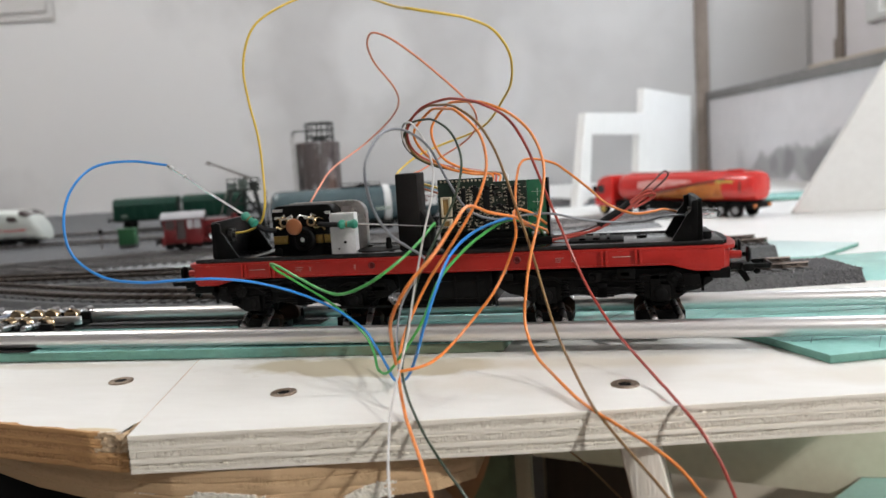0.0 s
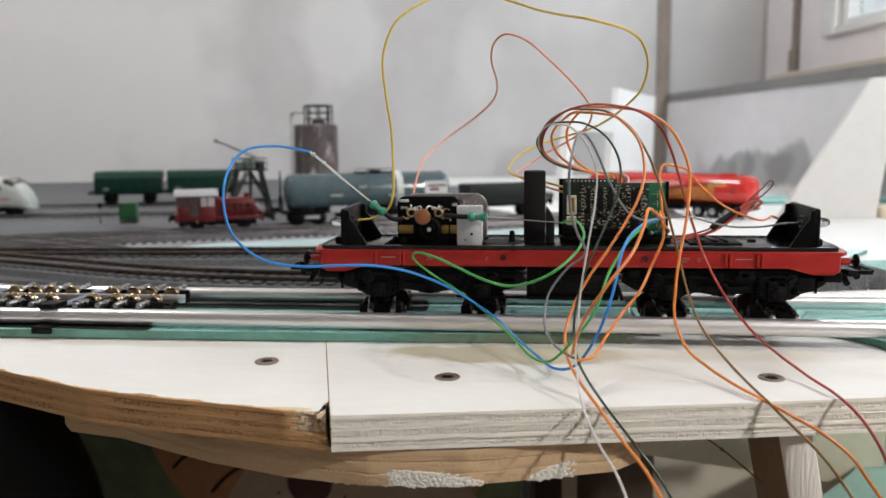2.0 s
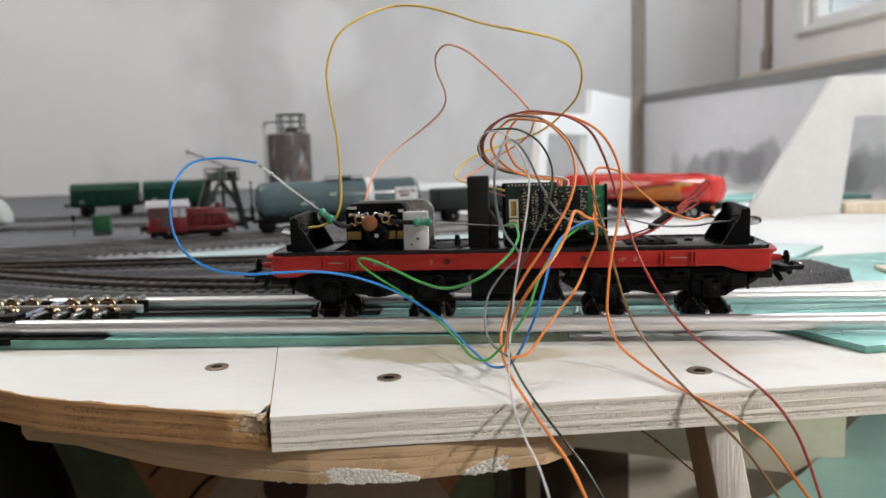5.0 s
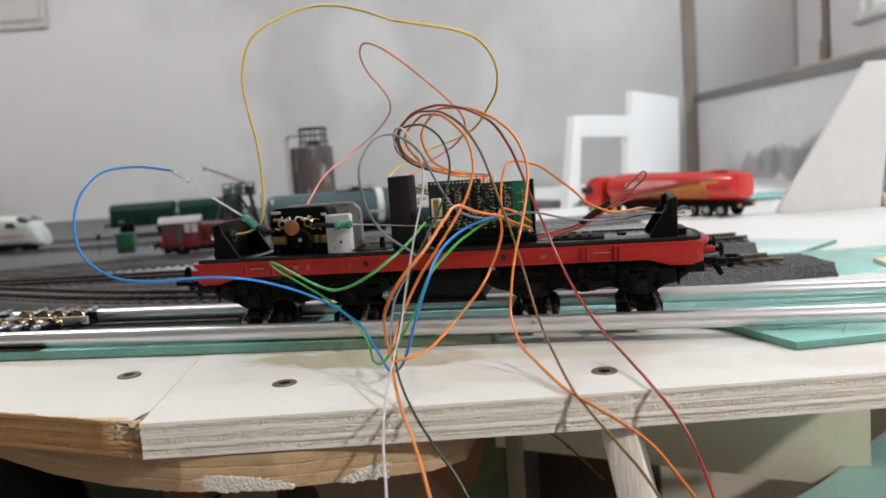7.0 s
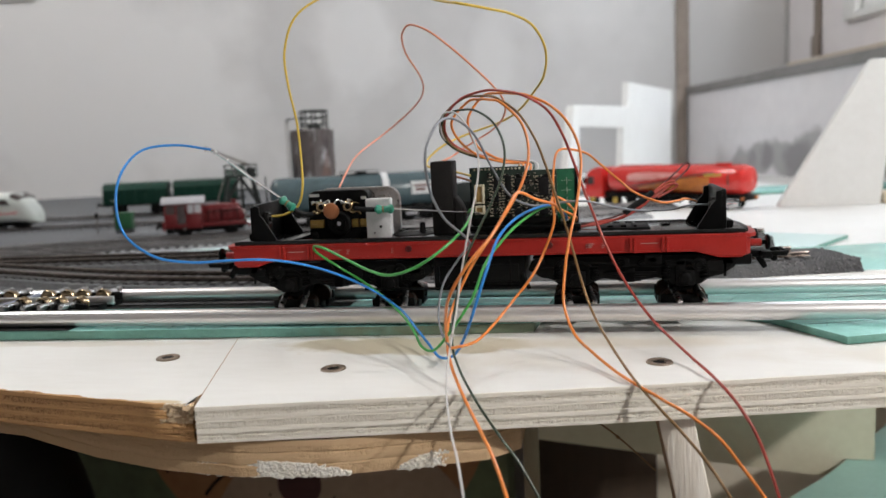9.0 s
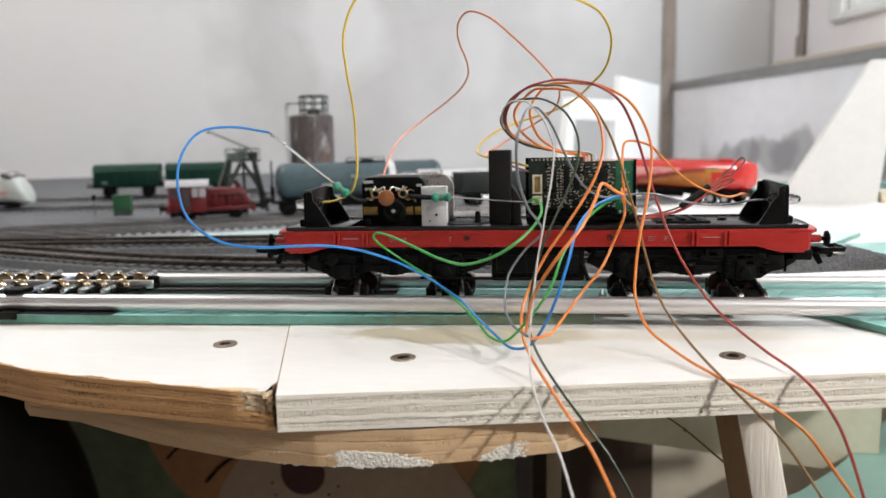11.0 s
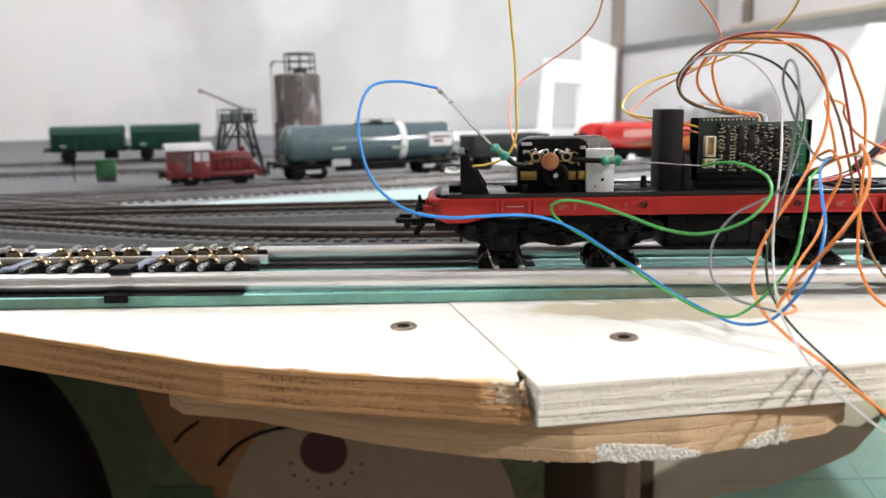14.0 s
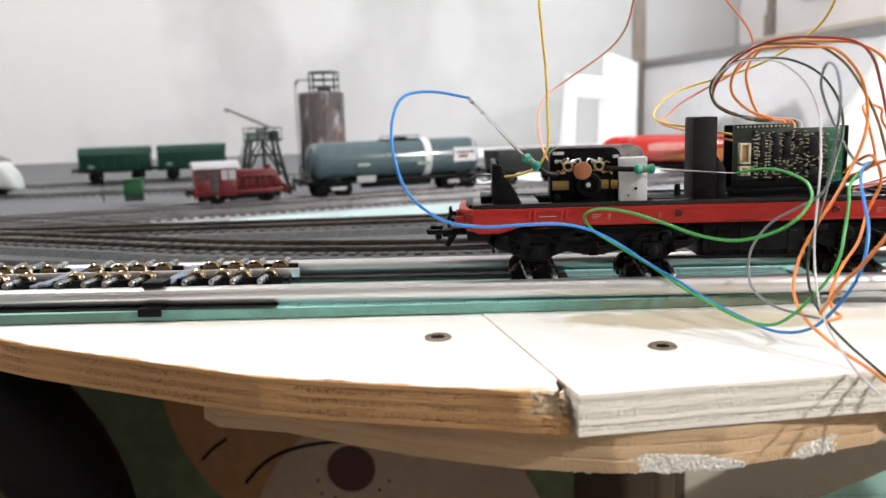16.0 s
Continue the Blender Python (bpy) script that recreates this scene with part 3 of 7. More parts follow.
def ply_board(pts, z0, z1, layers, rough, step=0.0010, rim=0.0, chip=None, seed=0.0):
    """A board with an uneven, layered edge and grooves between the layers; a rim lets raw wood show past the paint of the top.
    chip: (x, y, reach, depth) of a corner that has splintered away."""
    bm = B()
    line = resample(pts, step)
    k = len(line)
    normals = []
    for i in range(k):
        ax, ay = line[i - 1]
        bx, by = line[(i + 1) % k]
        t = Vector((bx - ax, by - ay, 0)).normalized()
        normals.append(Vector((t.y, -t.x, 0)))
    levels = []
    thick = (z1 - z0) / layers
    for j in range(layers):
        a = z0 + thick * j
        levels += [(a, rough * (0.25 if j == 0 else 1.5)), (a + thick * 0.12, rough * 0.15 * (j % 2)), (a + thick * 0.5, 0.0 if j % 2 else rough * 0.4), (a + thick * 0.86, rough * 0.15 * (j % 2))]
    levels.append((z1, rough * 0.3))
    rings = []
    for j, (z, inset) in enumerate(levels):
        ring = []
        for (x, y), nrm in zip(line, normals):
            w = noise.noise(Vector((x * 240, y * 240, z * 300 + seed))) * 0.35 + noise.noise(Vector((x * 900, y * 900, z * 2600 + seed))) * 0.75
            off = (-inset + w * rough * (0.38 if 0 < j < len(levels) - 1 else 0.15)) * (1.0 if nrm.y < -0.3 else 0.06)
            zz = z + (noise.noise(Vector((x * 180, y * 180, j * 3.1 + seed))) * thick * 0.12 if 0 < j < len(levels) - 1 else 0)
            if chip:
                d = math.hypot(x - chip[0], y - chip[1]) / chip[2]
                if d < 1:
                    h = max(0.0, (z - z0) / (z1 - z0) - 0.25) / 0.75
                    off -= chip[3] * (1 - d) ** 0.7 * (0.25 + 0.75 * h) * (0.7 + 0.6 * noise.noise(Vector((x * 700, y * 700, z * 900))))
                    zz -= 0.0012 * (1 - d) * h
            ring.append(bm.verts.new((x + nrm.x * off, y + nrm.y * off, zz)))
        rings.append(ring)
    if rim:
        ring = []
        for v, (x, y), nrm in zip(rings[-1], line, normals):
            w = rim * (1.0 if nrm.y < -0.3 else 0.06) * max(0.12, 0.55 + 0.8 * noise.noise(Vector((x * 95, y * 95, seed))) + 0.5 * noise.noise(Vector((x * 420, y * 420, seed))))
            ring.append(bm.verts.new((v.co.x - nrm.x * w, v.co.y - nrm.y * w, max(v.co.z, z1 - 0.00005))))
        rings.append(ring)
    for u, w in zip(rings, rings[1:]):
        for i in range(k):
            f = bm.faces.new((u[i], u[(i + 1) % k], w[(i + 1) % k], w[i]))
            f.material_index = 1
            if chip:
                c = f.calc_center_median()
                if math.hypot(c.x - chip[0], c.y - chip[1]) < chip[2] * (0.75 + 0.3 * noise.noise(c * 500)) and c.z > z0 + (z1 - z0) * 0.48:
                    f.material_index = 2
    bm.faces.new(rings[0][::-1]).material_index = 1
    bm.faces.new(rings[-1])
    return bm


def board(name, bm, face, edge, label, category, kind="", third=None):
    ob = solid(name, bm, face, label, category, kind=kind)
    ob.data.materials.append(edge)
    if third:
        ob.data.materials.append(third)
    return ob


# outlines run counter-clockwise
right_board = [(-0.0650, -0.1010), (-0.012, -0.0915), (0.043, -0.0815), (0.122, -0.0650), (0.176, -0.0520), (0.264, -0.0310), (0.268, 0.0985), (-0.0906, 0.10), (-0.0863, -0.023), (-0.0672, -0.0930)]
left_board = [(-0.30, -0.012), (-0.25, -0.035), (-0.218, -0.052), (-0.178, -0.069), (-0.143, -0.084), (-0.115, -0.0905), (-0.088, -0.0955), (-0.0690, -0.1003), (-0.0658, -0.0996), (-0.06752, -0.0930), (-0.08665, -0.023), (-0.09095, 0.10), (-0.30, 0.10)]
board("plywood_board", ply_board(right_board, -0.0100, 0.0, 5, 0.00020, step=0.0008, rim=0.0003), PLY_FACE, PLY_EDGE, "white-primed plywood board with a rough pale layered edge", "board")
board("plywood_board", ply_board(left_board, -0.0102, -0.0002, 6, 0.00014, rim=0.0016, chip=(-0.0672, -0.1000, 0.0110, 0.0046), seed=7.0), PLY_FACE, PLY_BROWN, "white-primed plywood board with a raw brown layered edge", "board", third=TORN_WOOD)
bm = B()
prism(bm, [(-0.06752, -0.0930), (-0.0672, -0.0930), (-0.0863, -0.023), (-0.08665, -0.023)], -0.0090, -0.00035)
solid("joint_filler", bm, mat("grey_brown_filler", (0.40, 0.34, 0.27), 0.9, second=(0.20, 0.15, 0.10), scale=160, mix=0.8), "thin line of brown filler in the joint of the boards", "filler")
under = [(-0.166, -0.0590), (-0.160, -0.0655), (-0.140, -0.0700), (-0.125, -0.0770), (-0.105, -0.0860), (-0.080, -0.0940), (-0.056, -0.0975), (-0.030, -0.0950), (-0.006, -0.0875), (0.010, -0.0820), (0.0185, -0.0735), (0.0195, 0.03), (-0.166, 0.03)]
support = board("plywood_support", ply_board(under, -0.0205, -0.0106, 3, 0.00022, seed=3.0), PLY_RAW, PLY_STRIP, "raw plywood strip screwed under the boards", "board")
# white chipped filler along the lower front of the strip
bm = B()
rng = random.Random(4)
for c0, c1 in ((-0.076, -0.027), (-0.012, 0.0085)):
    for i in range(1300):
        u = rng.random()
        x = c0 + (c1 - c0) * u
        yy = -0.0972 + abs(x + 0.05) ** 2 * 5.0 + 0.0004
        s = 0.0003 + 0.0006 * rng.random()
        z = -0.0203 + (0.0040 * math.sin(math.pi * u) ** 0.6) * rng.random() ** 1.3
        m = Matrix.Translation((x, yy, z)) @ Matrix.Rotation(rng.uniform(-0.35, 0.35), 4, "Y") @ Matrix.Rotation(rng.uniform(-0.08, 0.08), 4, "Z")
        box(bm, -s * 2.2, s * 2.2, -0.00008, 0.0008, -s * 0.4, s * 0.4, m=m)
tagged(part("filler", bm, CHIPPED, support, "white splintered filler"), kind="stuff")

base = [(-1.6, 0.099), (-0.30, 0.099), (0.268, 0.099), (0.285, 0.20), (0.40, 0.40), (0.42, 0.70), (0.25, 1.37), (-0.6, 1.20), (-1.8, 0.95)]
bm = B()
prism(bm, base, -0.022, -0.0045)
for f in bm.faces:
    f.material_index = 1 if f.normal.z < -0.5 else 0
solid("layout_base", bm, WHITE_PAINT, "white painted plywood base of the model railway", "table", kind="structure").data.materials.append(PLY_RAW)


SCREW = mat("worn_screw_steel", (0.46, 0.37, 0.29), 0.36, 1.0, second=(0.17, 0.12, 0.09), scale=900, mix=0.6, bump=0.8, bump_scale=1500)


def torx_screw(x, y, turn):
    t = thing("screw", "countersunk steel screw with a star recess", "screw", pose(x, y, 0.0003, 1.5, -1, turn), group="screws in the plywood")
    bm = B()
    lathe(bm, (0, 0, -0.004), (0, 0, 1), [(0, 0.0012), (0.0022, 0.0022), (0.0035, 0.0037), (0.0038, 0.0039), (0.0041, 0.0037), (0.0042, 0.0032), (0.0041, 0.0027), (0.0042, 0.0023), (0.0040, 0.0019), (0.0030, 0.0018), (0.0030, 0.0006)], 28)
    part("head", bm, SCREW, t)
    bm = B()
    pts = []
    for i in range(24):
        r = 0.00150 + 0.00035 * math.cos(6 * 2 * math.pi * i / 24)
        pts.append((r * math.cos(2 * math.pi * i / 24), r * math.sin(2 * math.pi * i / 24)))
    prism(bm, pts, -0.0006, -0.00002)
    part("recess", bm, BLACK_MATT, t)
    return t


torx_screw(-0.099, -0.0512, 20)
torx_screw(-0.0382, -0.0642, 5)
torx_screw(0.0582, -0.0572, 40)

# ---- teal underlay ----
def sheet(pts, z0, z1, label, cuts=(), face=None):
    bm = B()
    prism(bm, pts, z0, z1, bevel=0.0006)
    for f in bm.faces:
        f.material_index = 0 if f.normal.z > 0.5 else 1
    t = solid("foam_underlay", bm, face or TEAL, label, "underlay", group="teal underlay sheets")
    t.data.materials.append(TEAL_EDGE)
    for (ax, ay), (bx, by) in cuts:
        d = Vector((bx - ax, by - ay, 0)).normalized() * 0.00010
        bm = B()
        prism(bm, [(ax - d.y, ay + d.x), (ax + d.y, ay - d.x), (bx + d.y, by - d.x), (bx - d.y, by + d.x)], z1, z1 + 0.00012)
        part("score_line", bm, DARK_LINE, t)
    return t


DARK_LINE = mat("dark_score", (0.12, 0.26, 0.245), 0.8, scale=300)
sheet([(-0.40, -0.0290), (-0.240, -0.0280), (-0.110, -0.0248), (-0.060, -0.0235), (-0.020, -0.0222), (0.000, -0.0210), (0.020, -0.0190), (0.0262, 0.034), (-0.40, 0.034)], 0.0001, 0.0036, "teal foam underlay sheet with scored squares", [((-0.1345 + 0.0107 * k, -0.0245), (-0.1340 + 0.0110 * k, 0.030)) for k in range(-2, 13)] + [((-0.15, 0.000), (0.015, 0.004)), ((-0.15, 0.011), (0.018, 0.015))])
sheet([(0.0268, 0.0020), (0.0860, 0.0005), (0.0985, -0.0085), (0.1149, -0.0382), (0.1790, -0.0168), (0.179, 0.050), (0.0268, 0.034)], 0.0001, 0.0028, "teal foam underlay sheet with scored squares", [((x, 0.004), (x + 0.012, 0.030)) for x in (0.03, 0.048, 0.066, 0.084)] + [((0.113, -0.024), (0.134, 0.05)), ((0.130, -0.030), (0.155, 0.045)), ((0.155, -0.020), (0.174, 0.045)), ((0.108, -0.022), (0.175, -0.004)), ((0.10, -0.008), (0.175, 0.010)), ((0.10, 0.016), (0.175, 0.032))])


# ---- roller test stand ----
stand = thing("roller_test_stand", "roller test stand with two aluminium bars", "test stand")
for y, z in ((-0.0210, 0.0072), (0.0225, 0.0075)):
    bm = B()
    lathe(bm, (-0.42, y, z), (1, 0, 0), [(0, 0.0020), (0, 0.0027), (0.0003, 0.0030), (0.634, 0.0030), (0.635, 0.0027), (0.635, 0.0020)], 36)
    part("bar", bm, ALU, stand, "round brushed aluminium bar")
bm = B()
box(bm, -0.42, -0.150, 0.0016, 0.0030, 0.0080, 0.0112, 0.0003)
part("contact_strip", bm, ALU, stand, "thin bright metal contact strip")
for x in (-0.1930, -0.2980):
    bm = B()
    box(bm, x - 0.004, x + 0.004, -0.0180, 0.0195, 0.0041, 0.0065, 0.0003)
    box(bm, x - 0.0032, x + 0.0036, -0.0228, -0.0145, 0.0101, 0.0120, 0.0004)
    box(bm, x - 0.0030, x + 0.0045, -0.0272, -0.0180, 0.0041, 0.0046)
    box(bm, x - 0.0030, x + 0.0045, -0.0284, -0.0270, 0.0019, 0.0046, 0.0003)
    part("cross_piece", bm, BLACK, stand)
# added strips: the rear one stands for shade of chassis and bar
for x0, x1, y0, y1 in ((-0.42, -0.152, -0.0263, -0.0150), (-0.42, -0.055, 0.0130, 0.0250)):
    bm = B()
    box(bm, x0, x1, y0, y1, 0.0037, 0.0041, 0.0001)
    part("under_bar_strip", bm, DECK_BLACK, stand, "glossy black strip darkening the gap under the bar")


PIN_STEEL = mat("dull_pin_steel", (0.46, 0.45, 0.45), 0.28, 1.0, second=(0.24, 0.23, 0.225), scale=400)


def roller_carriage(offsets, roller, axle, label, radius=0.0029, tilt=0.0, high=0.0109, drop=-0.03, tall=0.0112, margin=0.0055):
    """A small plastic block across the bars with steel pins resting on the bars and a hollow roller at each side."""
    t = thing("roller_carriage", label, "roller block", group="roller blocks on the test stand")
    x0, x1 = offsets[0] - margin, offsets[-1] + margin
    bm = B()
    for y0, y1, z1 in ((-0.0125, -0.0112, tall), (-0.0112, -0.0048, 0.0082), (0.0048, 0.0112, 0.0082), (0.0112, 0.0128, 0.0112), (-0.0048, 0.0012, 0.0092)):
        box(bm, x0, x1, y0, y1, 0.0062, z1, 0.0003)
    part("block", bm, BLACK, t)
    for a in offsets:
        for s in (-1, 1):
            bm = B()
            lathe(bm, (a, s * 0.0085, high), (tilt, s, -drop), [(0, 0.0009), (0.0004, 0.00112), (0.0118, 0.00110), (0.0124, 0.0009), (0.0125, 0.0003)], 14)
            part("pin", bm, axle, t)
            bm = B()
            lathe(bm, (a, s * 0.0066, 0.0102), (0, s, 0), [(0, 0.0012), (0, radius), (0.0004, radius + 0.0003), (0.0008, radius), (0.0030, radius), (0.0033, radius - 0.0002), (0.0033, radius - 0.0007), (0.0006, radius - 0.0011), (0.0006, 0.0012)], 24)
            ring = part("roller", bm, roller, t)
            bm = B()
            lathe(bm, (a, s * 0.0071, 0.0102), (0, s, 0), [(0, radius - 0.0012), (0.0010, radius - 0.0012), (0.0012, 0.0014)], 18)
            part("hub", bm, BRONZE, ring)
    return t


spare = roller_carriage([0.0, 0.009, 0.0160, 0.0250], ROLLER_BRASS, PIN_STEEL, "black roller block with steel pins and brass rollers")
spare.matrix_basis = pose(-0.183, 0, 0)
for x in (-0.2255, -0.268, -0.3105, -0.353):
    copy_thing(spare, pose(x, 0, 0))
WHEEL_X = (-0.0685, -0.0310, 0.0345, 0.0705)
used = roller_carriage([-0.0040, 0.0040], BRONZE, PIN_STEEL, "small black roller block with steel pins under a wheel set", tilt=0.16, high=0.0142, drop=0.30, radius=0.0037, tall=0.0118, margin=0.0038)
used.matrix_basis = pose(WHEEL_X[0], 0, -0.0004)
for x in WHEEL_X[1:]:
    copy_thing(used, pose(x, 0, -0.0004))
CLIP = mat("blue_white_plastic", (0.19, 0.215, 0.30), 0.35, second=(0.15, 0.17, 0.23), scale=200)
for x in (-0.1910, -0.2335, -0.2760):
    bm = B()
    box(bm, x - 0.0017, x + 0.0019, -0.0150, 0.0150, 0.0098, 0.0108, 0.0003)
    box(bm, x - 0.0045, x - 0.0017, -0.0150, -0.0080, 0.0092, 0.0102, 0.0003)
    part("clip", bm, CLIP, stand, "pale blue plastic clip")


# ---- locomotive chassis ----
loco = thing("locomotive_chassis", "opened model locomotive chassis with red frame on test rollers", "model locomotive")

# red frame: side sills and end beams
def sill(s):
    bm = B()
    pts = [(-0.0875, 0.0325), (-0.0885, 0.0318), (-0.0885, 0.0258), (-0.0872, 0.0248), (-0.0800, 0.0248), (-0.0725, 0.0269), (0.0735, 0.0269), (0.0812, 0.0248), (0.0886, 0.0248), (0.0900, 0.0258), (0.0900, 0.0318), (0.0890, 0.0325)]
    prism(bm, pts, s * 0.0158, s * 0.0175, "y", 0.0003)
    box(bm, -0.0885, 0.0900, s * 0.01755 - 0.0002, s * 0.01755 + 0.0002, 0.0316, 0.0325, 0.0001)
    box(bm, -0.072, 0.073, s * 0.01755 - 0.0002, s * 0.01755 + 0.0002, 0.0269, 0.0273, 0.0001)
    tube(bm, [(-0.0870, s * 0.0175, 0.0249), (-0.0800, s * 0.0175, 0.0249), (-0.0725, s * 0.0175, 0.0270), (0.0735, s * 0.0175, 0.0270), (0.0812, s * 0.0175, 0.0249), (0.0885, s * 0.0175, 0.0249)], 0.00028, 1, 6, False)
    return bm


frame_part = part("frame", sill(-1), RED, loco, "red painted side sill")
part("frame", sill(1), RED, loco, "red painted side sill")
for s, e in ((-1, -0.0885), (1, 0.0900)):
    bm = B()
    pts = [(e - s * 0.001, -0.0172), (e + s * 0.0018, -0.0135), (e + s * 0.0030, -0.006), (e + s * 0.0030, 0.006), (e + s * 0.0018, 0.0135), (e - s * 0.001, 0.0172)]
    pts = pts if s > 0 else pts[::-1]
    prism(bm, pts, 0.0250, 0.0312, "z", 0.0004)
    part("end_beam", bm, RED, loco)
    bm = B()
    pts = [(e - s * 0.0060, -0.0177), (e + s * 0.0010, -0.0172), (e + s * 0.0034, -0.0140), (e + s * 0.0046, -0.006), (e + s * 0.0046, 0.006), (e + s * 0.0034, 0.0140), (e + s * 0.0010, 0.0172), (e - s * 0.0060, 0.0177)]
    pts = pts if s > 0 else pts[::-1]
    prism(bm, pts, 0.0310, 0.0324, "z", 0.0003)
    part("end_flange", bm, RED, loco)
    bm = B()
    box(bm, min(e - s * 0.0068, e - s * 0.0026), max(e - s * 0.0068, e - s * 0.0026), -0.0080, 0.0080, 0.0334, 0.0358, 0.0003)
    part("end_block", bm, BLACK, loco)
    bm = B()
    pts = [(e - s * 0.012, -0.0168), (e + s * 0.0012, -0.0128), (e + s * 0.0022, -0.006), (e + s * 0.0022, 0.006), (e + s * 0.0012, 0.0128), (e - s * 0.012, 0.0168)]
    pts = pts if s > 0 else pts[::-1]
    prism(bm, pts, 0.0323, 0.0336, "z", 0.0003)
    part("end_ledge", bm, BLACK, loco)

# black lip along the deck's edges
for s in (-1, 1):
    bm = B()
    y0, y1 = sorted((s * 0.0154, s * 0.0171))
    box(bm, -0.0862, 0.0876, y0, y1, 0.0324, 0.0341, 0.0005)
    part("deck_lip", bm, DECK_BLACK, loco)

# small mouldings on the sills: step boxes, lettering bars, bolts
for s in (-1, 1):
    y = s * 0.0178
    for x in (-0.0695, -0.0592, 0.0535, 0.0640):
        for d in (-0.0007, 0.0007):
            bm = B()
            box(bm, x + d - 0.0004, x + d + 0.0004, min(y, y + s * 0.0006), max(y, y + s * 0.0006), 0.0272, 0.0318, 0.0001)
            part("rib", bm, RED, frame_part)
    for x in (-0.0645, 0.0588):
        bm = B()
        box(bm, x - 0.0028, x + 0.0028, y - 0.0002, y + 0.0002, 0.0298, 0.02995)
        part("lettering", bm, PRINT, frame_part, "thin white print bars")
    for x, w in ((-0.0490, 0.0016), (-0.0450, 0.0006), (0.0395, 0.0014), (0.0440, 0.0009), (-0.0290, 0.0005)):
        bm = B()
        for k in range(3):
            box(bm, x - w, x + w * (0.2 + 0.35 * k), y - 0.0002, y + 0.0002, 0.0289 + 0.0006 * k, 0.02896 + 0.0006 * k)
        part("lettering", bm, PRINT, frame_part, "small illegible white print bars")
    for x in (-0.0232, 0.0258):
        bm = B()
        lathe(bm, (x, y, 0.0300), (0, s, 0), [(-0.0003, 0.0012), (0.0002, 0.0012), (0.0004, 0.0009), (0.0001, 0.0007), (0.0001, 0.0004)], 14)
        part("bolt", bm, RED_DULL, frame_part)

# deck plate with its openings
for a in ((-0.0885, -0.0667, -0.0158, 0.0158), (-0.0665, -0.0302, -0.0158, -0.0138), (-0.0665, -0.0302, 0.0120, 0.0158), (-0.0300, 0.0900, -0.0158, 0.0158)):
    bm = B()
    box(bm, a[0], a[1], a[2], a[3], 0.0312, 0.0338, 0.0003)
    part("deck_plate", bm, DECK_BLACK, loco, "black cast deck plate")
bm = B()
lathe(bm, (-0.0240, -0.0040, 0.0338), (0, 0, 1), [(0, 0.0080), (0.0003, 0.0079), (0.0003, 0.0040)], 30)
part("deck_recess", bm, BLACK_MATT, loco, "dull black round recess")
bm = B()
box(bm, 0.0420, 0.0600, -0.0100, 0.0060, 0.0336, 0.0345, 0.0003)
plate = part("vent_plate", bm, BLACK_MATT, loco)
for x, w in ((0.0465, 0.0010), (0.0510, 0.0010), (0.0550, 0.0005)):
    bm = B()
    box(bm, x - w, x + w, -0.0085, 0.0045, 0.0345, 0.0352, 0.0002)
    part("vent_rib", bm, BLACK, plate)
bm = B()
lathe(bm, (0.0660, 0.002, 0.0338), (0, 0, 1), [(0, 0.0016), (0.0005, 0.0016), (0.0005, 0.0008), (0.0002, 0.0007), (0.0002, 0.0003)], 14)
part("screw_boss", bm, BLACK_MATT, loco)
bm = B()
lathe(bm, (-0.0205, -0.0040, 0.0338), (0, 0, 1), [(0, 0.0012), (0.0040, 0.0009), (0.0042, 0.0005)], 12)
part("locating_pin", bm, BLACK_MATT, loco)

# end brackets with bulbs
for s, e in ((-1, -0.0812), (1, 0.0832)):
    bm = B()
    pts = [(-0.0150, 0.0330), (0.0150, 0.0330), (0.0146, 0.0464), (0.0138, 0.0471), (-0.0138, 0.0468), (-0.0147, 0.0460)]
    prism(bm, pts, e - 0.0008, e + 0.0008, "x", 0.0002)
    for y in (-0.0149, 0.0138):
        g = [(e - s * 0.0005, 0.0334), (e - s * 0.0094, 0.0334), (e - s * 0.0086, 0.0342), (e - s * 0.0040, 0.0418), (e - s * 0.0026, 0.0432), (e - s * 0.0024, 0.0462), (e - s * 0.0005, 0.0466)]
        g = g if s < 0 else g[::-1]
        prism(bm, g, y, y + 0.0012, "y", 0.0002)
    br = part("end_bracket", bm, BLACK, loco, "black plastic lamp bracket")
    bm = B()
    lathe(bm, (e + s * 0.0009, -0.004, 0.0412), (s, 0, 0), [(0, 0.0014), (0.0034, 0.0018), (0.0050, 0.0016), (0.0062, 0.0010), (0.0066, 0.0003)], 16)
    part("bulb", bm, GLASS, br, "clear glass bulb, unlit")
    bm = B()
    tube(bm, [(e + s * 0.001, -0.0046, 0.0412), (e + s * 0.003, -0.0045, 0.0417), (e + s * 0.0042, -0.004, 0.0412), (e + s * 0.003, -0.0035, 0.0408), (e + s * 0.001, -0.0034, 0.0412)], 0.00012, 5, 5)
    part("filament", bm, STEEL, br)
    bm = B()
    lathe(bm, (e - s * 0.0009, -0.004, 0.0412), (-s, 0, 0), [(0, 0.0024), (0.0014, 0.0023), (0.0016, 0.0017), (0.0010, 0.0015), (0.0010, 0.0010), (0.0024, 0.0009), (0.0024, 0.0004)], 18)
    for k in range(6):
        a = radians(60 * k)
        yy, zz = -0.004 + 0.0022 * math.cos(a), 0.0412 + 0.0022 * math.sin(a)
        box(bm, min(e - s * 0.0009, e - s * 0.0026), max(e - s * 0.0009, e - s * 0.0026), yy - 0.0004, yy + 0.0004, zz - 0.0004, zz + 0.0004, 0.0001)
    part("bulb_holder", bm, HOLDER_GREY, br, "dark grey slotted holder")

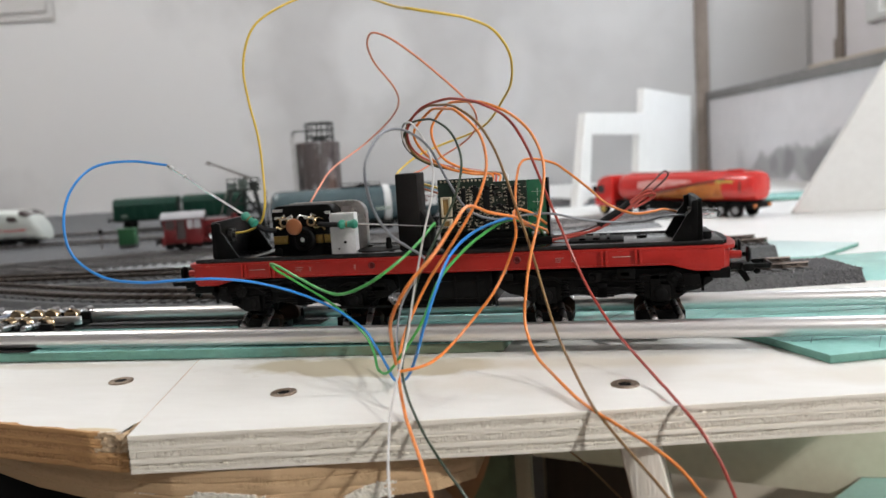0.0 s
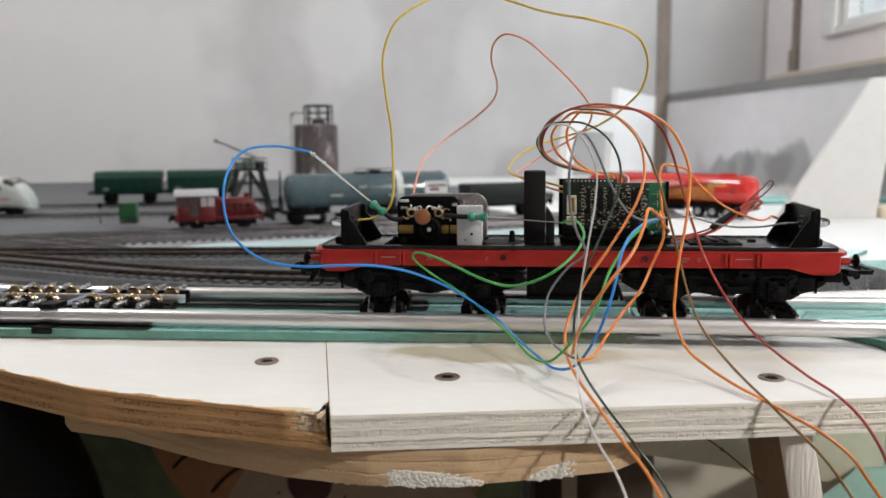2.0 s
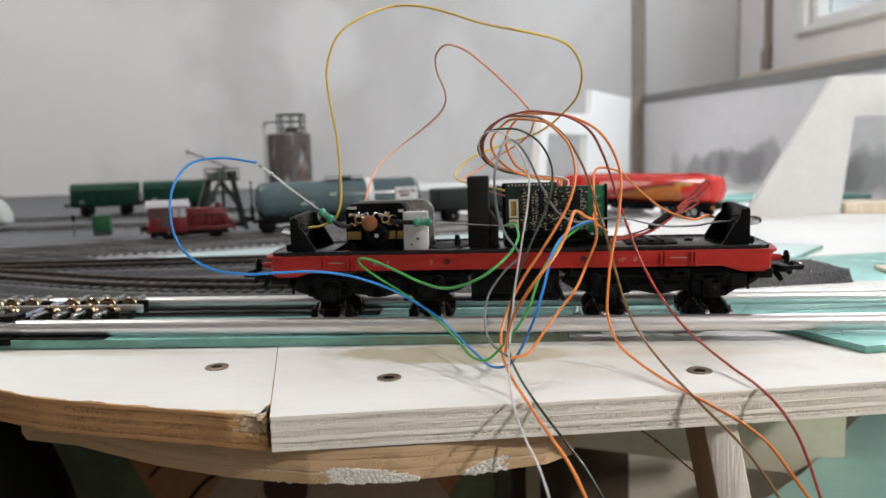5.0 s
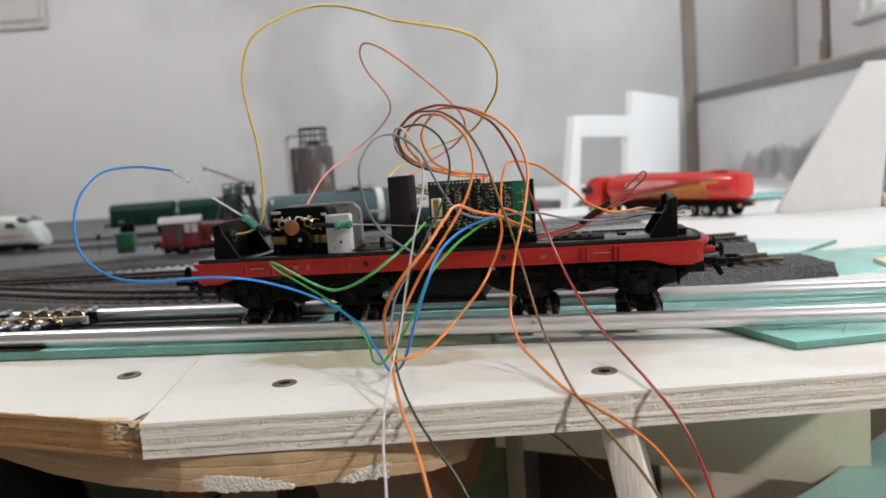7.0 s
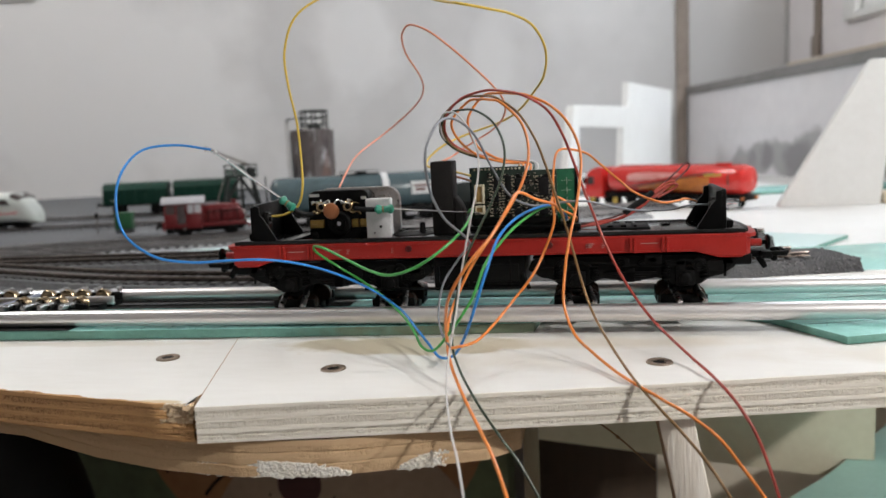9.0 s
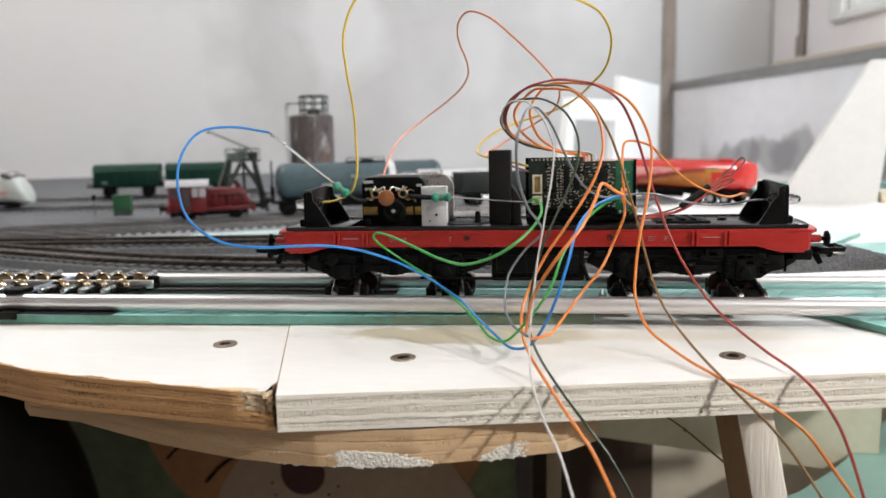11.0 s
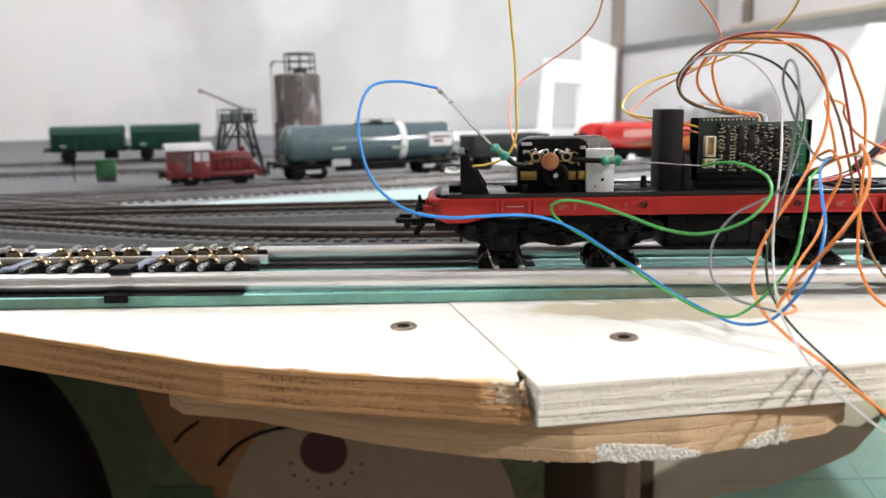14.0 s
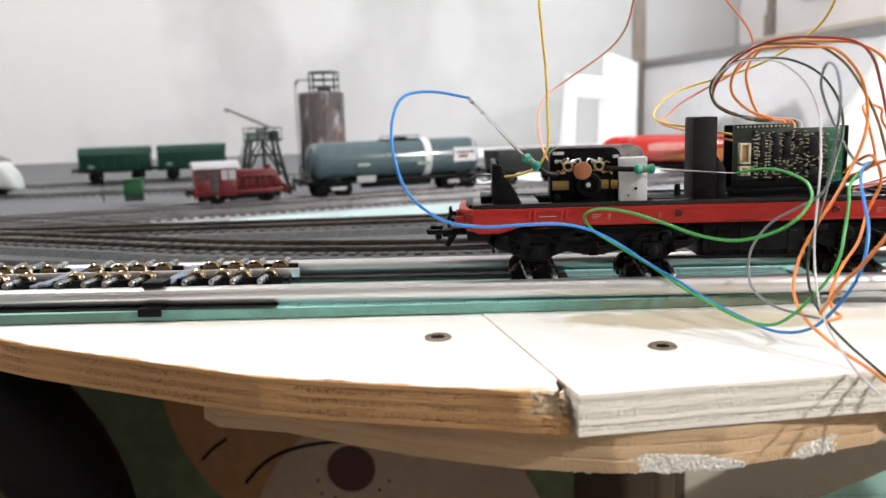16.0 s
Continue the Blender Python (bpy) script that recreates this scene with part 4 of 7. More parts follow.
# buffers and couplings
for s, e in ((-1, -0.0905), (1, 0.0920)):
    for y in (-0.0098, 0.0098):
        bm = B()
        lathe(bm, (e - s * 0.001, y, 0.0283), (s, 0, 0), [(0, 0.0014), (0.0048, 0.0013), (0.0050, 0.0009)], 14)
        bf = part("buffer", bm, RED, loco)
        bm = B()
        lathe(bm, (e + s * 0.0038, y, 0.0283), (s, 0, 0), [(0, 0.0008), (0.0014, 0.0008), (0.0017, 0.0025), (0.0023, 0.0027), (0.0028, 0.0020)], 18)
        part("buffer_head", bm, BLACK, bf)
    bm = B()
    box(bm, min(e, e + s * 0.006), max(e, e + s * 0.006), -0.0022, 0.0022, 0.0222, 0.0246, 0.0004)
    box(bm, min(e + s * 0.005, e + s * 0.0085), max(e + s * 0.005, e + s * 0.0085), -0.0060, 0.0060, 0.0222, 0.0246, 0.0004)
    for y in (-0.0058, 0.0046):
        box(bm, min(e + s * 0.008, e + s * 0.0135), max(e + s * 0.008, e + s * 0.0135), y, y + 0.0013, 0.0230, 0.0246, 0.0003)
    box(bm, min(e + s * 0.0128, e + s * 0.0138), max(e + s * 0.0128, e + s * 0.0138), -0.0058, 0.0058, 0.0238, 0.0248, 0.0003)
    pts = [(e + s * 0.0028, 0.0232), (e + s * 0.0064, 0.0178), (e + s * 0.0080, 0.0186), (e + s * 0.0058, 0.0232)]
    prism(bm, pts, -0.0010, 0.0010, "y", 0.0002)
    lathe(bm, (e + s * 0.0100, 0.0012, 0.0216), (0, -1, 0), [(0, 0.0012), (0.0018, 0.0012), (0.0020, 0.0008)], 12)
    part("coupling", bm, BLACK, loco, "black hook coupling")
    bm = B()
    box(bm, e - s * 0.0085 - 0.0005, e - s * 0.0085 + 0.0005, -0.0150, -0.0142, 0.0178, 0.0250, 0.0002)
    box(bm, e - s * 0.0085 - 0.0005, e - s * 0.0085 + 0.0005, 0.0142, 0.0150, 0.0178, 0.0250, 0.0002)
    box(bm, min(e, e - s * 0.010), max(e, e - s * 0.010), -0.0150, 0.0150, 0.0216, 0.0252, 0.0005)
    part("guard_iron", bm, BLACK, loco)


def bogie(cx, xa, xb, seed):
    """Bogie with moulded side frames and two wheel sets."""
    t = thing("bogie", "", "")
    t.parent = loco
    t["label"] = "black moulded bogie"
    rng = random.Random(seed)
    for s in (-1, 1):
        y0, y1 = sorted((s * 0.0126, s * 0.0150))
        bm = B()
        out = [(cx - 0.0345, 0.0212), (cx - 0.0330, 0.0245), (cx - 0.026, 0.0256), (cx + 0.026, 0.0256), (cx + 0.0330, 0.0245), (cx + 0.0345, 0.0212), (cx + 0.0300, 0.0184), (cx + 0.0262, 0.0176), (cx + 0.0232, 0.0154), (cx + 0.0145, 0.0154), (cx + 0.0118, 0.0170), (cx + 0.0085, 0.0178), (cx + 0.0040, 0.0170), (cx - 0.0040, 0.0170), (cx - 0.0085, 0.0178), (cx - 0.0118, 0.0170), (cx - 0.0145, 0.0154), (cx - 0.0232, 0.0154), (cx - 0.0262, 0.0176), (cx - 0.0300, 0.0184)]
        prism(bm, out[::-1], y0, y1, "y", 0.0004)
        part("side_frame", bm, BLACK, t)
        f0, f1 = sorted((s * 0.0150, s * 0.0164))
        for x in (xa, xb):
            bm = B()
            box(bm, x - 0.0032, x + 0.0032, f0, f1, 0.0150, 0.0205, 0.0005)
            lathe(bm, (x, s * 0.0162, 0.0176), (0, s, 0), [(0, 0.0022), (0.0008, 0.0021), (0.0012, 0.0014), (0.0012, 0.0005)], 16)
            part("axle_box", bm, BLACK_MATT, t)
            for d in (-0.0062, 0.0062):
                bm = B()
                for k in range(5):
                    lathe(bm, (x + d, s * 0.0158, 0.0172 + k * 0.0011), (0, 0, 1), [(0, 0.0010), (0.0003, 0.0015), (0.0007, 0.0010)], 10)
                part("spring", bm, BLACK_MATT, t)
        bm = B()
        for k in range(4):
            w = 0.0085 - 0.0016 * k
            box(bm, cx - w, cx + w, f0, f1, 0.0200 - 0.0008 * k - 0.0007, 0.0200 - 0.0008 * k, 0.0001)
        box(bm, cx - 0.0016, cx + 0.0016, f0, f1 + 0.0001, 0.0166, 0.0212, 0.0003)
        part("leaf_spring", bm, BLACK_MATT, t)
        bm = B()
        for k in range(7):
            x = cx - 0.031 + 0.062 * rng.random()
            w, h = 0.0012 + 0.0022 * rng.random(), 0.0008 + 0.0012 * rng.random()
            z = 0.0215 + 0.003 * rng.random()
            box(bm, x - w, x + w, f0 - 0.0002, f1 - 0.0006, z - h, z + h, 0.0002)
        tube(bm, [(cx - 0.030, s * 0.0158, 0.0222), (cx - 0.012, s * 0.0160, 0.0232), (cx + 0.012, s * 0.0160, 0.0218), (cx + 0.030, s * 0.0158, 0.0226)], 0.0004, 6, 6)
        part("brake_gear", bm, BLACK_MATT, t)
        for x, z, r in ((cx - 0.0225, 0.0222, 0.0024), (cx + 0.0225, 0.0222, 0.0024), (cx - 0.0030, 0.0232, 0.0014), (cx + 0.0042, 0.0228, 0.0012)):
            bm = B()
            lathe(bm, (x, s * 0.0152, z), (0, s, 0), [(0, r), (0.0012, r), (0.0014, r * 0.85), (0.0014, r * 0.5), (0.0018, r * 0.45), (0.0018, r * 0.1)], 16)
            part("cylinder_cap", bm, BLACK, t)
        for x in (xa, xb):
            bm = B()
            arc = [(x + 0.0072 * math.cos(radians(a)), s * 0.0160, 0.0176 + 0.0062 * math.sin(radians(a))) for a in range(20, 161, 20)]
            tube(bm, arc, 0.0006, 4, 6)
            part("guard_arc", bm, BLACK, t)
    bm = B()
    box(bm, cx - 0.030, cx + 0.030, -0.0124, 0.0124, 0.0190, 0.0262, 0.001)
    part("gear_case", bm, BLACK_MATT, t)
    for x in (xa, xb):
        bm = B()
        cyl(bm, (x, -0.0140, 0.0176), (x, 0.0140, 0.0176), 0.0011, seg=12)
        ws = part("wheel_set", bm, DARK_STEEL, t)
        for s in (-1, 1):
            bm = B()
            lathe(bm, (x, s * 0.0066, 0.0176), (0, s, 0), [(0, 0.0016), (0, 0.0065), (0.0007, 0.0065), (0.0010, 0.0056), (0.0034, 0.0054), (0.0034, 0.0044), (0.0028, 0.0042), (0.0028, 0.0016)], 28)
            part("wheel", bm, BLACK, ws)
    return t


bogie((WHEEL_X[0] + WHEEL_X[1]) / 2, WHEEL_X[0], WHEEL_X[1], 2)
bogie((WHEEL_X[2] + WHEEL_X[3]) / 2, WHEEL_X[2], WHEEL_X[3], 5)
bm = B()
box(bm, -0.0150, 0.0172, -0.0155, 0.0155, 0.0145, 0.0267, 0.0008)
box(bm, -0.0130, 0.0150, -0.0160, 0.0160, 0.0175, 0.0235, 0.0004)
tank = part("under_tank", bm, BLACK, loco, "black tank between the bogies")
for x in (-0.0100, -0.0030, 0.0045, 0.0120):
    bm = B()
    box(bm, x - 0.0004, x + 0.0004, -0.0162, 0.0162, 0.0160, 0.0250, 0.0002)
    part("strap", bm, BLACK_MATT, tank)
bm = B()
cyl(bm, (0.0165, -0.0166, 0.0205), (0.0185, -0.0166, 0.0150), 0.0007)
cyl(bm, (-0.0400, -0.0168, 0.0158), (0.0150, -0.0168, 0.0154), 0.0005)
part("pipe", bm, BLACK, loco)

# ---- motor ----
motor = thing("motor", "", "")
motor.parent = loco
motor["label"] = "open drum motor with brass brush holders"


def rounded(x0, x1, z0, z1, r, n=5):
    pts = []
    for cx, cz, a0 in ((x1 - r, z1 - r, 0), (x0 + r, z1 - r, 90), (x0 + r, z0 + r, 180), (x1 - r, z0 + r, 270)):
        for i in range(n + 1):
            a = radians(a0 + 90 * i / n)
            pts.append((cx + r * math.cos(a), cz + r * math.sin(a)))
    return pts


bm = B()
outline = rounded(-0.0622, -0.0300, 0.0322, 0.0512, 0.0048)
prism(bm, outline[::-1], 0.0020, 0.0056, "y", 0.0006)
part("motor_block", bm, MOTOR_GREY, motor, "brownish grey die-cast motor block")
bm = B()
prism(bm, rounded(-0.0627, -0.0395, 0.0315, 0.0508, 0.0030)[::-1], -0.0060, 0.0018, "y", 0.0005)
part("motor_shield", bm, BLACK, motor, "black brush shield")
for x0, x1 in ((-0.0620, -0.0566), (-0.0462, -0.0436), (-0.0430, -0.0404)):
    bm = B()
    box(bm, x0, x1, -0.0074, -0.0058, 0.0372, 0.0402, 0.0002)
    box(bm, x0 + 0.0003, x1 - 0.0003, -0.0076, -0.0073, 0.0384, 0.0388)
    part("brass_strip", bm, DULL_BRASS, motor)
bm = B()
lathe(bm, (-0.0505, -0.0060, 0.0388), (0, -1, 0), [(0, 0.0044), (0.0026, 0.0044), (0.0031, 0.0038), (0.0031, 0.0026), (0.0026, 0.0023), (0.0031, 0.0019), (0.0031, 0.0010), (0.0024, 0.0008), (0.0024, 0.0003)], 26)
part("bearing_cap", bm, BLACK_MATT, motor)
bm = B()
lathe(bm, (-0.0505, -0.0087, 0.0388), (0, -1, 0), [(0, 0.0009), (0.0003, 0.0008), (0.0003, 0.0003)], 12)
part("shaft_end", bm, STEEL, motor)
bm = B()
lathe(bm, (-0.0526, -0.0094, 0.0436), (0, -1, 0), [(0, 0.0014), (0.0004, 0.0026), (0.0012, 0.0030), (0.0020, 0.0027), (0.0025, 0.0014)], 22)
part("capacitor", bm, CERAMIC, motor, "brown ceramic disc capacitor")
for s in (-1, 1):
    x = -0.0520 + s * 0.0050
    bm = B()
    lathe(bm, (x, -0.0068, 0.0450), (0, -1, 0), [(0, 0.0020), (0.0016, 0.0020), (0.0019, 0.0017), (0.0019, 0.0010), (0.0006, 0.0009), (0.0006, 0.0003)], 18)
    prism(bm, [(x - 0.0022, 0.0432), (x + 0.0022, 0.0432), (x + 0.0012, 0.0450), (x + s * 0.0010, 0.0474), (x - 0.0004, 0.0474), (x - 0.0014, 0.0450)][::-1], -0.0076, -0.0070, "y", 0.0001)
    tube(bm, [(x, -0.0080, 0.0440), (x + s * 0.0016, -0.0080, 0.0428), (x + s * 0.0034, -0.0075, 0.0432), (x + s * 0.0044, -0.0068, 0.0420)], 0.0005, 6, 6)
    holder = part("brush_holder", bm, BRASS, motor)
    bm = B()
    lathe(bm, (x, -0.0086, 0.0450), (0, -1, 0), [(0, 0.0010), (0.0002, 0.0009), (0.0002, 0.0003)], 12)
    part("brush", bm, BLACK_MATT, holder)
    bm = B()
    tube(bm, [(-0.0524 + s * 0.0008, -0.0104, 0.0458), (-0.0520 + s * 0.0014, -0.0100, 0.0474), (-0.0520 + s * 0.0028, -0.0086, 0.0470), (x, -0.0078, 0.0462)], 0.0003, 6, 6)
    part("capacitor_lead", bm, SOLDER, motor)
    for k in range(3):
        bm = B()
        a = radians(35 + 55 * k)
        q = (x + s * 0.0030 * math.cos(a), -0.0076 - 0.0004 * k, 0.0446 + 0.0030 * math.sin(a))
        tube(bm, [(x + s * 0.0010, -0.0086, 0.0450 + 0.0006 * k), q, (q[0] + s * 0.0014, q[1] + 0.0010, q[2] - 0.0006)], 0.00026, 5, 6)
        part("lead", bm, (BRASS, STEEL, SOLDER)[k], motor)
for x, z, w in ((-0.0612, 0.0492, 0.0030), (-0.0608, 0.0466, 0.0020), (-0.0420, 0.0478, 0.0016)):
    bm = B()
    box(bm, x - w * 0.2, x + w, -0.0072, -0.0060, z - 0.0005, z + 0.0005, 0.0002)
    part("solder_tag", bm, SOLDER, motor)
bm = B()
for x, z in ((-0.0606, 0.0345), (-0.0420, 0.0345)):
    lathe(bm, (x, -0.0060, z), (0, -1, 0), [(0, 0.0013), (0.0006, 0.0013), (0.0008, 0.0010), (0.0008, 0.0003)], 12)
part("shield_screw", bm, BLACK_MATT, motor)
bm = B()
box(bm, -0.0404, -0.0312, -0.0082, -0.0040, 0.0330, 0.0474, 0.0004)
wb = part("white_block", bm, WHITE_PLASTIC, motor, "pale grey plastic block")
bm = B()
cyl(bm, (-0.0350, -0.0081, 0.0372), (-0.0350, -0.0084, 0.0372), 0.0005)
cyl(bm, (-0.0374, -0.0081, 0.0350), (-0.0374, -0.0084, 0.0350), 0.0003)
part("pin_hole", bm, BLACK, wb)

# tall black block and decoder
bm = B()
box(bm, -0.0162, -0.0084, -0.0065, 0.0050, 0.0336, 0.0597, 0.0005)
prism(bm, [(-0.0082, 0.0336), (-0.0051, 0.0336), (-0.0051, 0.0418), (-0.0062, 0.0443), (-0.0082, 0.0470)], -0.0058, 0.0040, "y", 0.0004)
part("magnet_block", bm, mat("brownish_black", (0.013, 0.0112, 0.0108), 0.6, second=(0.008, 0.007, 0.0068), scale=300, spec=0.15), loco, "tall black upright block")

PAD = mat("dull_solder_pad", (0.62, 0.58, 0.48), 0.45, 0.3, second=(0.30, 0.25, 0.16), scale=900, mix=0.8)
decoder = thing("decoder", "", "")
decoder.parent = loco
decoder["label"] = "dark green decoder board with small components"
bm = B()
prism(bm, [(-0.0021, 0.0384), (0.0285, 0.0384), (0.0285, 0.0552), (0.0172, 0.0552), (0.0172, 0.0568), (-0.0021, 0.0568)], -0.0028, -0.0016, "y", 0.0001)
part("circuit_board", bm, PCB_DARK, decoder, "dark green circuit board")
bm = B()
box(bm, -0.0034, 0.0160, 0.0030, 0.0042, 0.0350, 0.0566, 0.0002)
box(bm, 0.0160, 0.0345, 0.0030, 0.0042, 0.0350, 0.0548, 0.0002)
part("circuit_board", bm, BLACK, decoder, "black backing board")
bm = B()
box(bm, 0.0200, 0.0350, -0.0006, 0.0006, 0.0352, 0.0552, 0.0002)
part("circuit_board", bm, PCB_GREEN, decoder, "bright green circuit board")
bm = B()
box(bm, 0.0348, 0.0358, -0.0010, 0.0042, 0.0352, 0.0556, 0.0002)
part("side_rail", bm, BLACK, decoder)
bm = B()
box(bm, -0.0030, 0.0365, -0.0045, 0.0060, 0.0338, 0.0358, 0.0004)
box(bm, -0.0021, 0.0285, -0.0030, -0.0014, 0.0358, 0.0386, 0.0002)
part("board_holder", bm, BLACK, decoder)
for z0, z1 in ((0.0440, 0.0508), (0.0402, 0.0433)):
    bm = B()
    for a in ((-0.0008, -0.0001, z0, z1), (0.0019, 0.0027, z0, z1), (-0.0001, 0.0019, z0, z0 + 0.0007), (-0.0001, 0.0019, z1 - 0.0007, z1)):
        box(bm, a[0], a[1], -0.0058, -0.0028, a[2], a[3], 0.0002)
    plug = part("connector", bm, PALE_RIM, decoder, "cream plug connector with a brown core")
    bm = B()
    box(bm, -0.0001, 0.0019, -0.0053, -0.0028, z0 + 0.0007, z1 - 0.0007, 0.0001)
    part("core", bm, PLUG_CORE, plug)
rng = random.Random(11)
# regular columns of solder pads, the first one boldest
bm = B()
for x, w, n in ((0.0050, 0.00055, 12), (0.0082, 0.00035, 15), (0.0093, 0.00035, 15), (0.0128, 0.0003, 14), (0.0166, 0.0003, 12), (0.0214, 0.0004, 11), (0.0262, 0.0003, 12)):
    for k in range(n):
        if w > 0.0005 or rng.random() < 0.66:
            z = 0.0394 + k * (0.0150 / n)
            box(bm, x - w, x + w, -0.0041, -0.0028, z - 0.00016, z + 0.00016)
tagged(part("solder_pad", bm, PAD, decoder), kind="stuff")
for x0, x1, z0, z1 in ((0.0062, 0.0078, 0.0440, 0.0530), (0.0102, 0.0124, 0.0450, 0.0535), (0.0136, 0.0160, 0.0455, 0.0525), (0.0220, 0.0256, 0.0462, 0.0524), (0.0222, 0.0254, 0.0394, 0.0424), (0.0136, 0.0158, 0.0394, 0.0420)):
    bm = B()
    box(bm, x0, x1, -0.0042, -0.0028, z0, z1, 0.0002)
    ch = part("chip", bm, CHIP, decoder)
    bm = B()
    n = int((z1 - z0) / 0.0011)
    for i in range(n):
        z = z0 + 0.0006 + i * 0.0011
        box(bm, x0 - 0.0004, x0, -0.0034, -0.0028, z - 0.00016, z + 0.00016)
        box(bm, x1, x1 + 0.0004, -0.0034, -0.0028, z - 0.00016, z + 0.00016)
    part("pins", bm, PAD, ch)
bm = B()
for i in range(200):
    x, z = 0.0036 + 0.0245 * rng.random(), 0.0390 + 0.0155 * rng.random()
    w, h = rng.choice(((0.0004, 0.00012), (0.0003, 0.00012), (0.0002, 0.0002), (0.00012, 0.00012)))
    box(bm, x - w, x + w, -0.0041, -0.0028, z - h, z + h)
tagged(part("solder_point", bm, PAD, decoder), kind="stuff")
bm = B()
for i in range(90):
    x, z = 0.0036 + 0.0240 * rng.random(), 0.0392 + 0.0150 * rng.random()
    w, h = rng.choice(((0.0010, 0.0005), (0.0005, 0.0009), (0.0007, 0.0006)))
    box(bm, x - w, x + w, -0.0040, -0.0028, z - h, z + h, 0.00008)
tagged(part("small_component", bm, CHIP, decoder), kind="stuff")
bm = B()
for i in range(13):
    x = -0.0008 + i * 0.00135
    lathe(bm, (x, -0.0028, 0.0560), (0, -1, 0), [(0, 0.00042), (0.0003, 0.00034), (0.0005, 0.0002)], 8)
part("solder_row", bm, PAD, decoder)
bm = B()
for i in range(3):
    lathe(bm, (0.0300 + i * 0.0018, -0.0006, 0.0368), (0, -1, 0), [(0, 0.0008), (0.0008, 0.0007), (0.0012, 0.0003)], 10)
for z in (0.0405, 0.0440, 0.0475, 0.0510):
    box(bm, 0.0300, 0.0335, -0.0008, -0.0006, z, z + 0.00012)
    box(bm, 0.0318, 0.0320, -0.0008, -0.0006, z - 0.0014, z + 0.0012)
part("solder_row", bm, SOLDER, decoder)


def resistor(p, q, lead_a, lead_b, sleeve=None):
    """A small green resistor between two leads."""
    t = thing("resistor", "small green resistor soldered to bare leads", "resistor", group="resistors on the motor")
    p, q = Vector(p), Vector(q)
    d = (q - p).normalized()
    n = (q - p).length
    bm = B()
    lathe(bm, p, d, [(0, 0.0004), (0.0003, 0.0011), (n * 0.14, 0.0017), (n * 0.28, 0.0016), (n * 0.36, 0.0012), (n * 0.64, 0.0012), (n * 0.72, 0.0016), (n * 0.86, 0.0017), (n - 0.0003, 0.0011), (n, 0.0004)], 18)
    part("body", bm, RESISTOR, t)
    bm = B()
    lathe(bm, p + d * n * 0.42, d, [(0, 0.00122), (n * 0.06, 0.00128), (n * 0.06 + 0.0001, 0.00122)], 14)
    part("colour_band", bm, W_BROWN, t)
    for lead in (lead_a, lead_b):
        if lead:
            bm = B()
            tube(bm, lead, 0.0005 if lead is lead_a else 0.0003, 6, 8)
            part("lead", bm, STEEL, t, "bare tinned lead")
    if sleeve:
        bm = B()
        tube(bm, sleeve, 0.0009, 4, 9)
        part("sleeve", bm, SLEEVE_BLACK, t, "black heat-shrink sleeve")
    return t


resistor((-0.0362, -0.0112, 0.0437), (-0.0292, -0.0108, 0.0437), None, [(-0.0292, -0.0108, 0.0437), (-0.020, -0.0092, 0.0428), (-0.0095, -0.0080, 0.0418), (-0.0015, -0.0068, 0.0411), (0.0016, -0.0066, 0.0406)], [(-0.0362, -0.0112, 0.0437), (-0.0405, -0.0098, 0.0438), (-0.0445, -0.0078, 0.0440)])
RES_TOP = (-0.0716, -0.0105, 0.0490)
bare = resistor(RES_TOP, (-0.0664, -0.0105, 0.0447), [(-0.0889, -0.0280, 0.0677), (-0.0845, -0.0236, 0.0632), (-0.0780, -0.0170, 0.0558), RES_TOP], None, [(-0.0664, -0.0105, 0.0447), (-0.0640, -0.0098, 0.0430), (-0.0604, -0.0080, 0.0424)])
for q, n in (((-0.0884, -0.0275, 0.0672), 0.0022), ((-0.0852, -0.0243, 0.0639), 0.0012)):
    bm = B()
    lathe(bm, q, (0.44, 0.44, -0.45), [(0, 0.0003), (n * 0.25, 0.0008), (n * 0.6, 0.0007), (n, 0.0003)], 12)
    part("solder_bead", bm, SOLDER, bare)


CRANE = mat("blackish_green", (0.011, 0.016, 0.0135), 0.6, second=(0.007, 0.010, 0.0085), scale=120)
WAGON_PRINT = mat("faded_print", (0.30, 0.36, 0.31), 0.6, scale=300)

# ---- tracks ----
def offset_line(line, d):
    out = []
    for i, q in enumerate(line):
        t = (line[min(i + 1, len(line) - 1)] - line[max(i - 1, 0)]).normalized()
        out.append(q + Vector((-t.y, t.x, 0)) * d)
    return out


def sweep_profile(bm, line, profile):
    """Pushes a cross-section of (across, up) along a level line."""
    rings = []
    for i, q in enumerate(line):
        t = (line[min(i + 1, len(line) - 1)] - line[max(i - 1, 0)]).normalized()
        n = Vector((-t.y, t.x, 0))
        rings.append([bm.verts.new(q + n * a + Vector((0, 0, b))) for a, b in profile])
    k = len(profile)
    for u, w in zip(rings, rings[1:]):
        for i in range(k):
            bm.faces.new((u[i], u[(i + 1) % k], w[(i + 1) % k], w[i]))
    bm.faces.new(rings[0][::-1])
    bm.faces.new(rings[-1])
    return bm


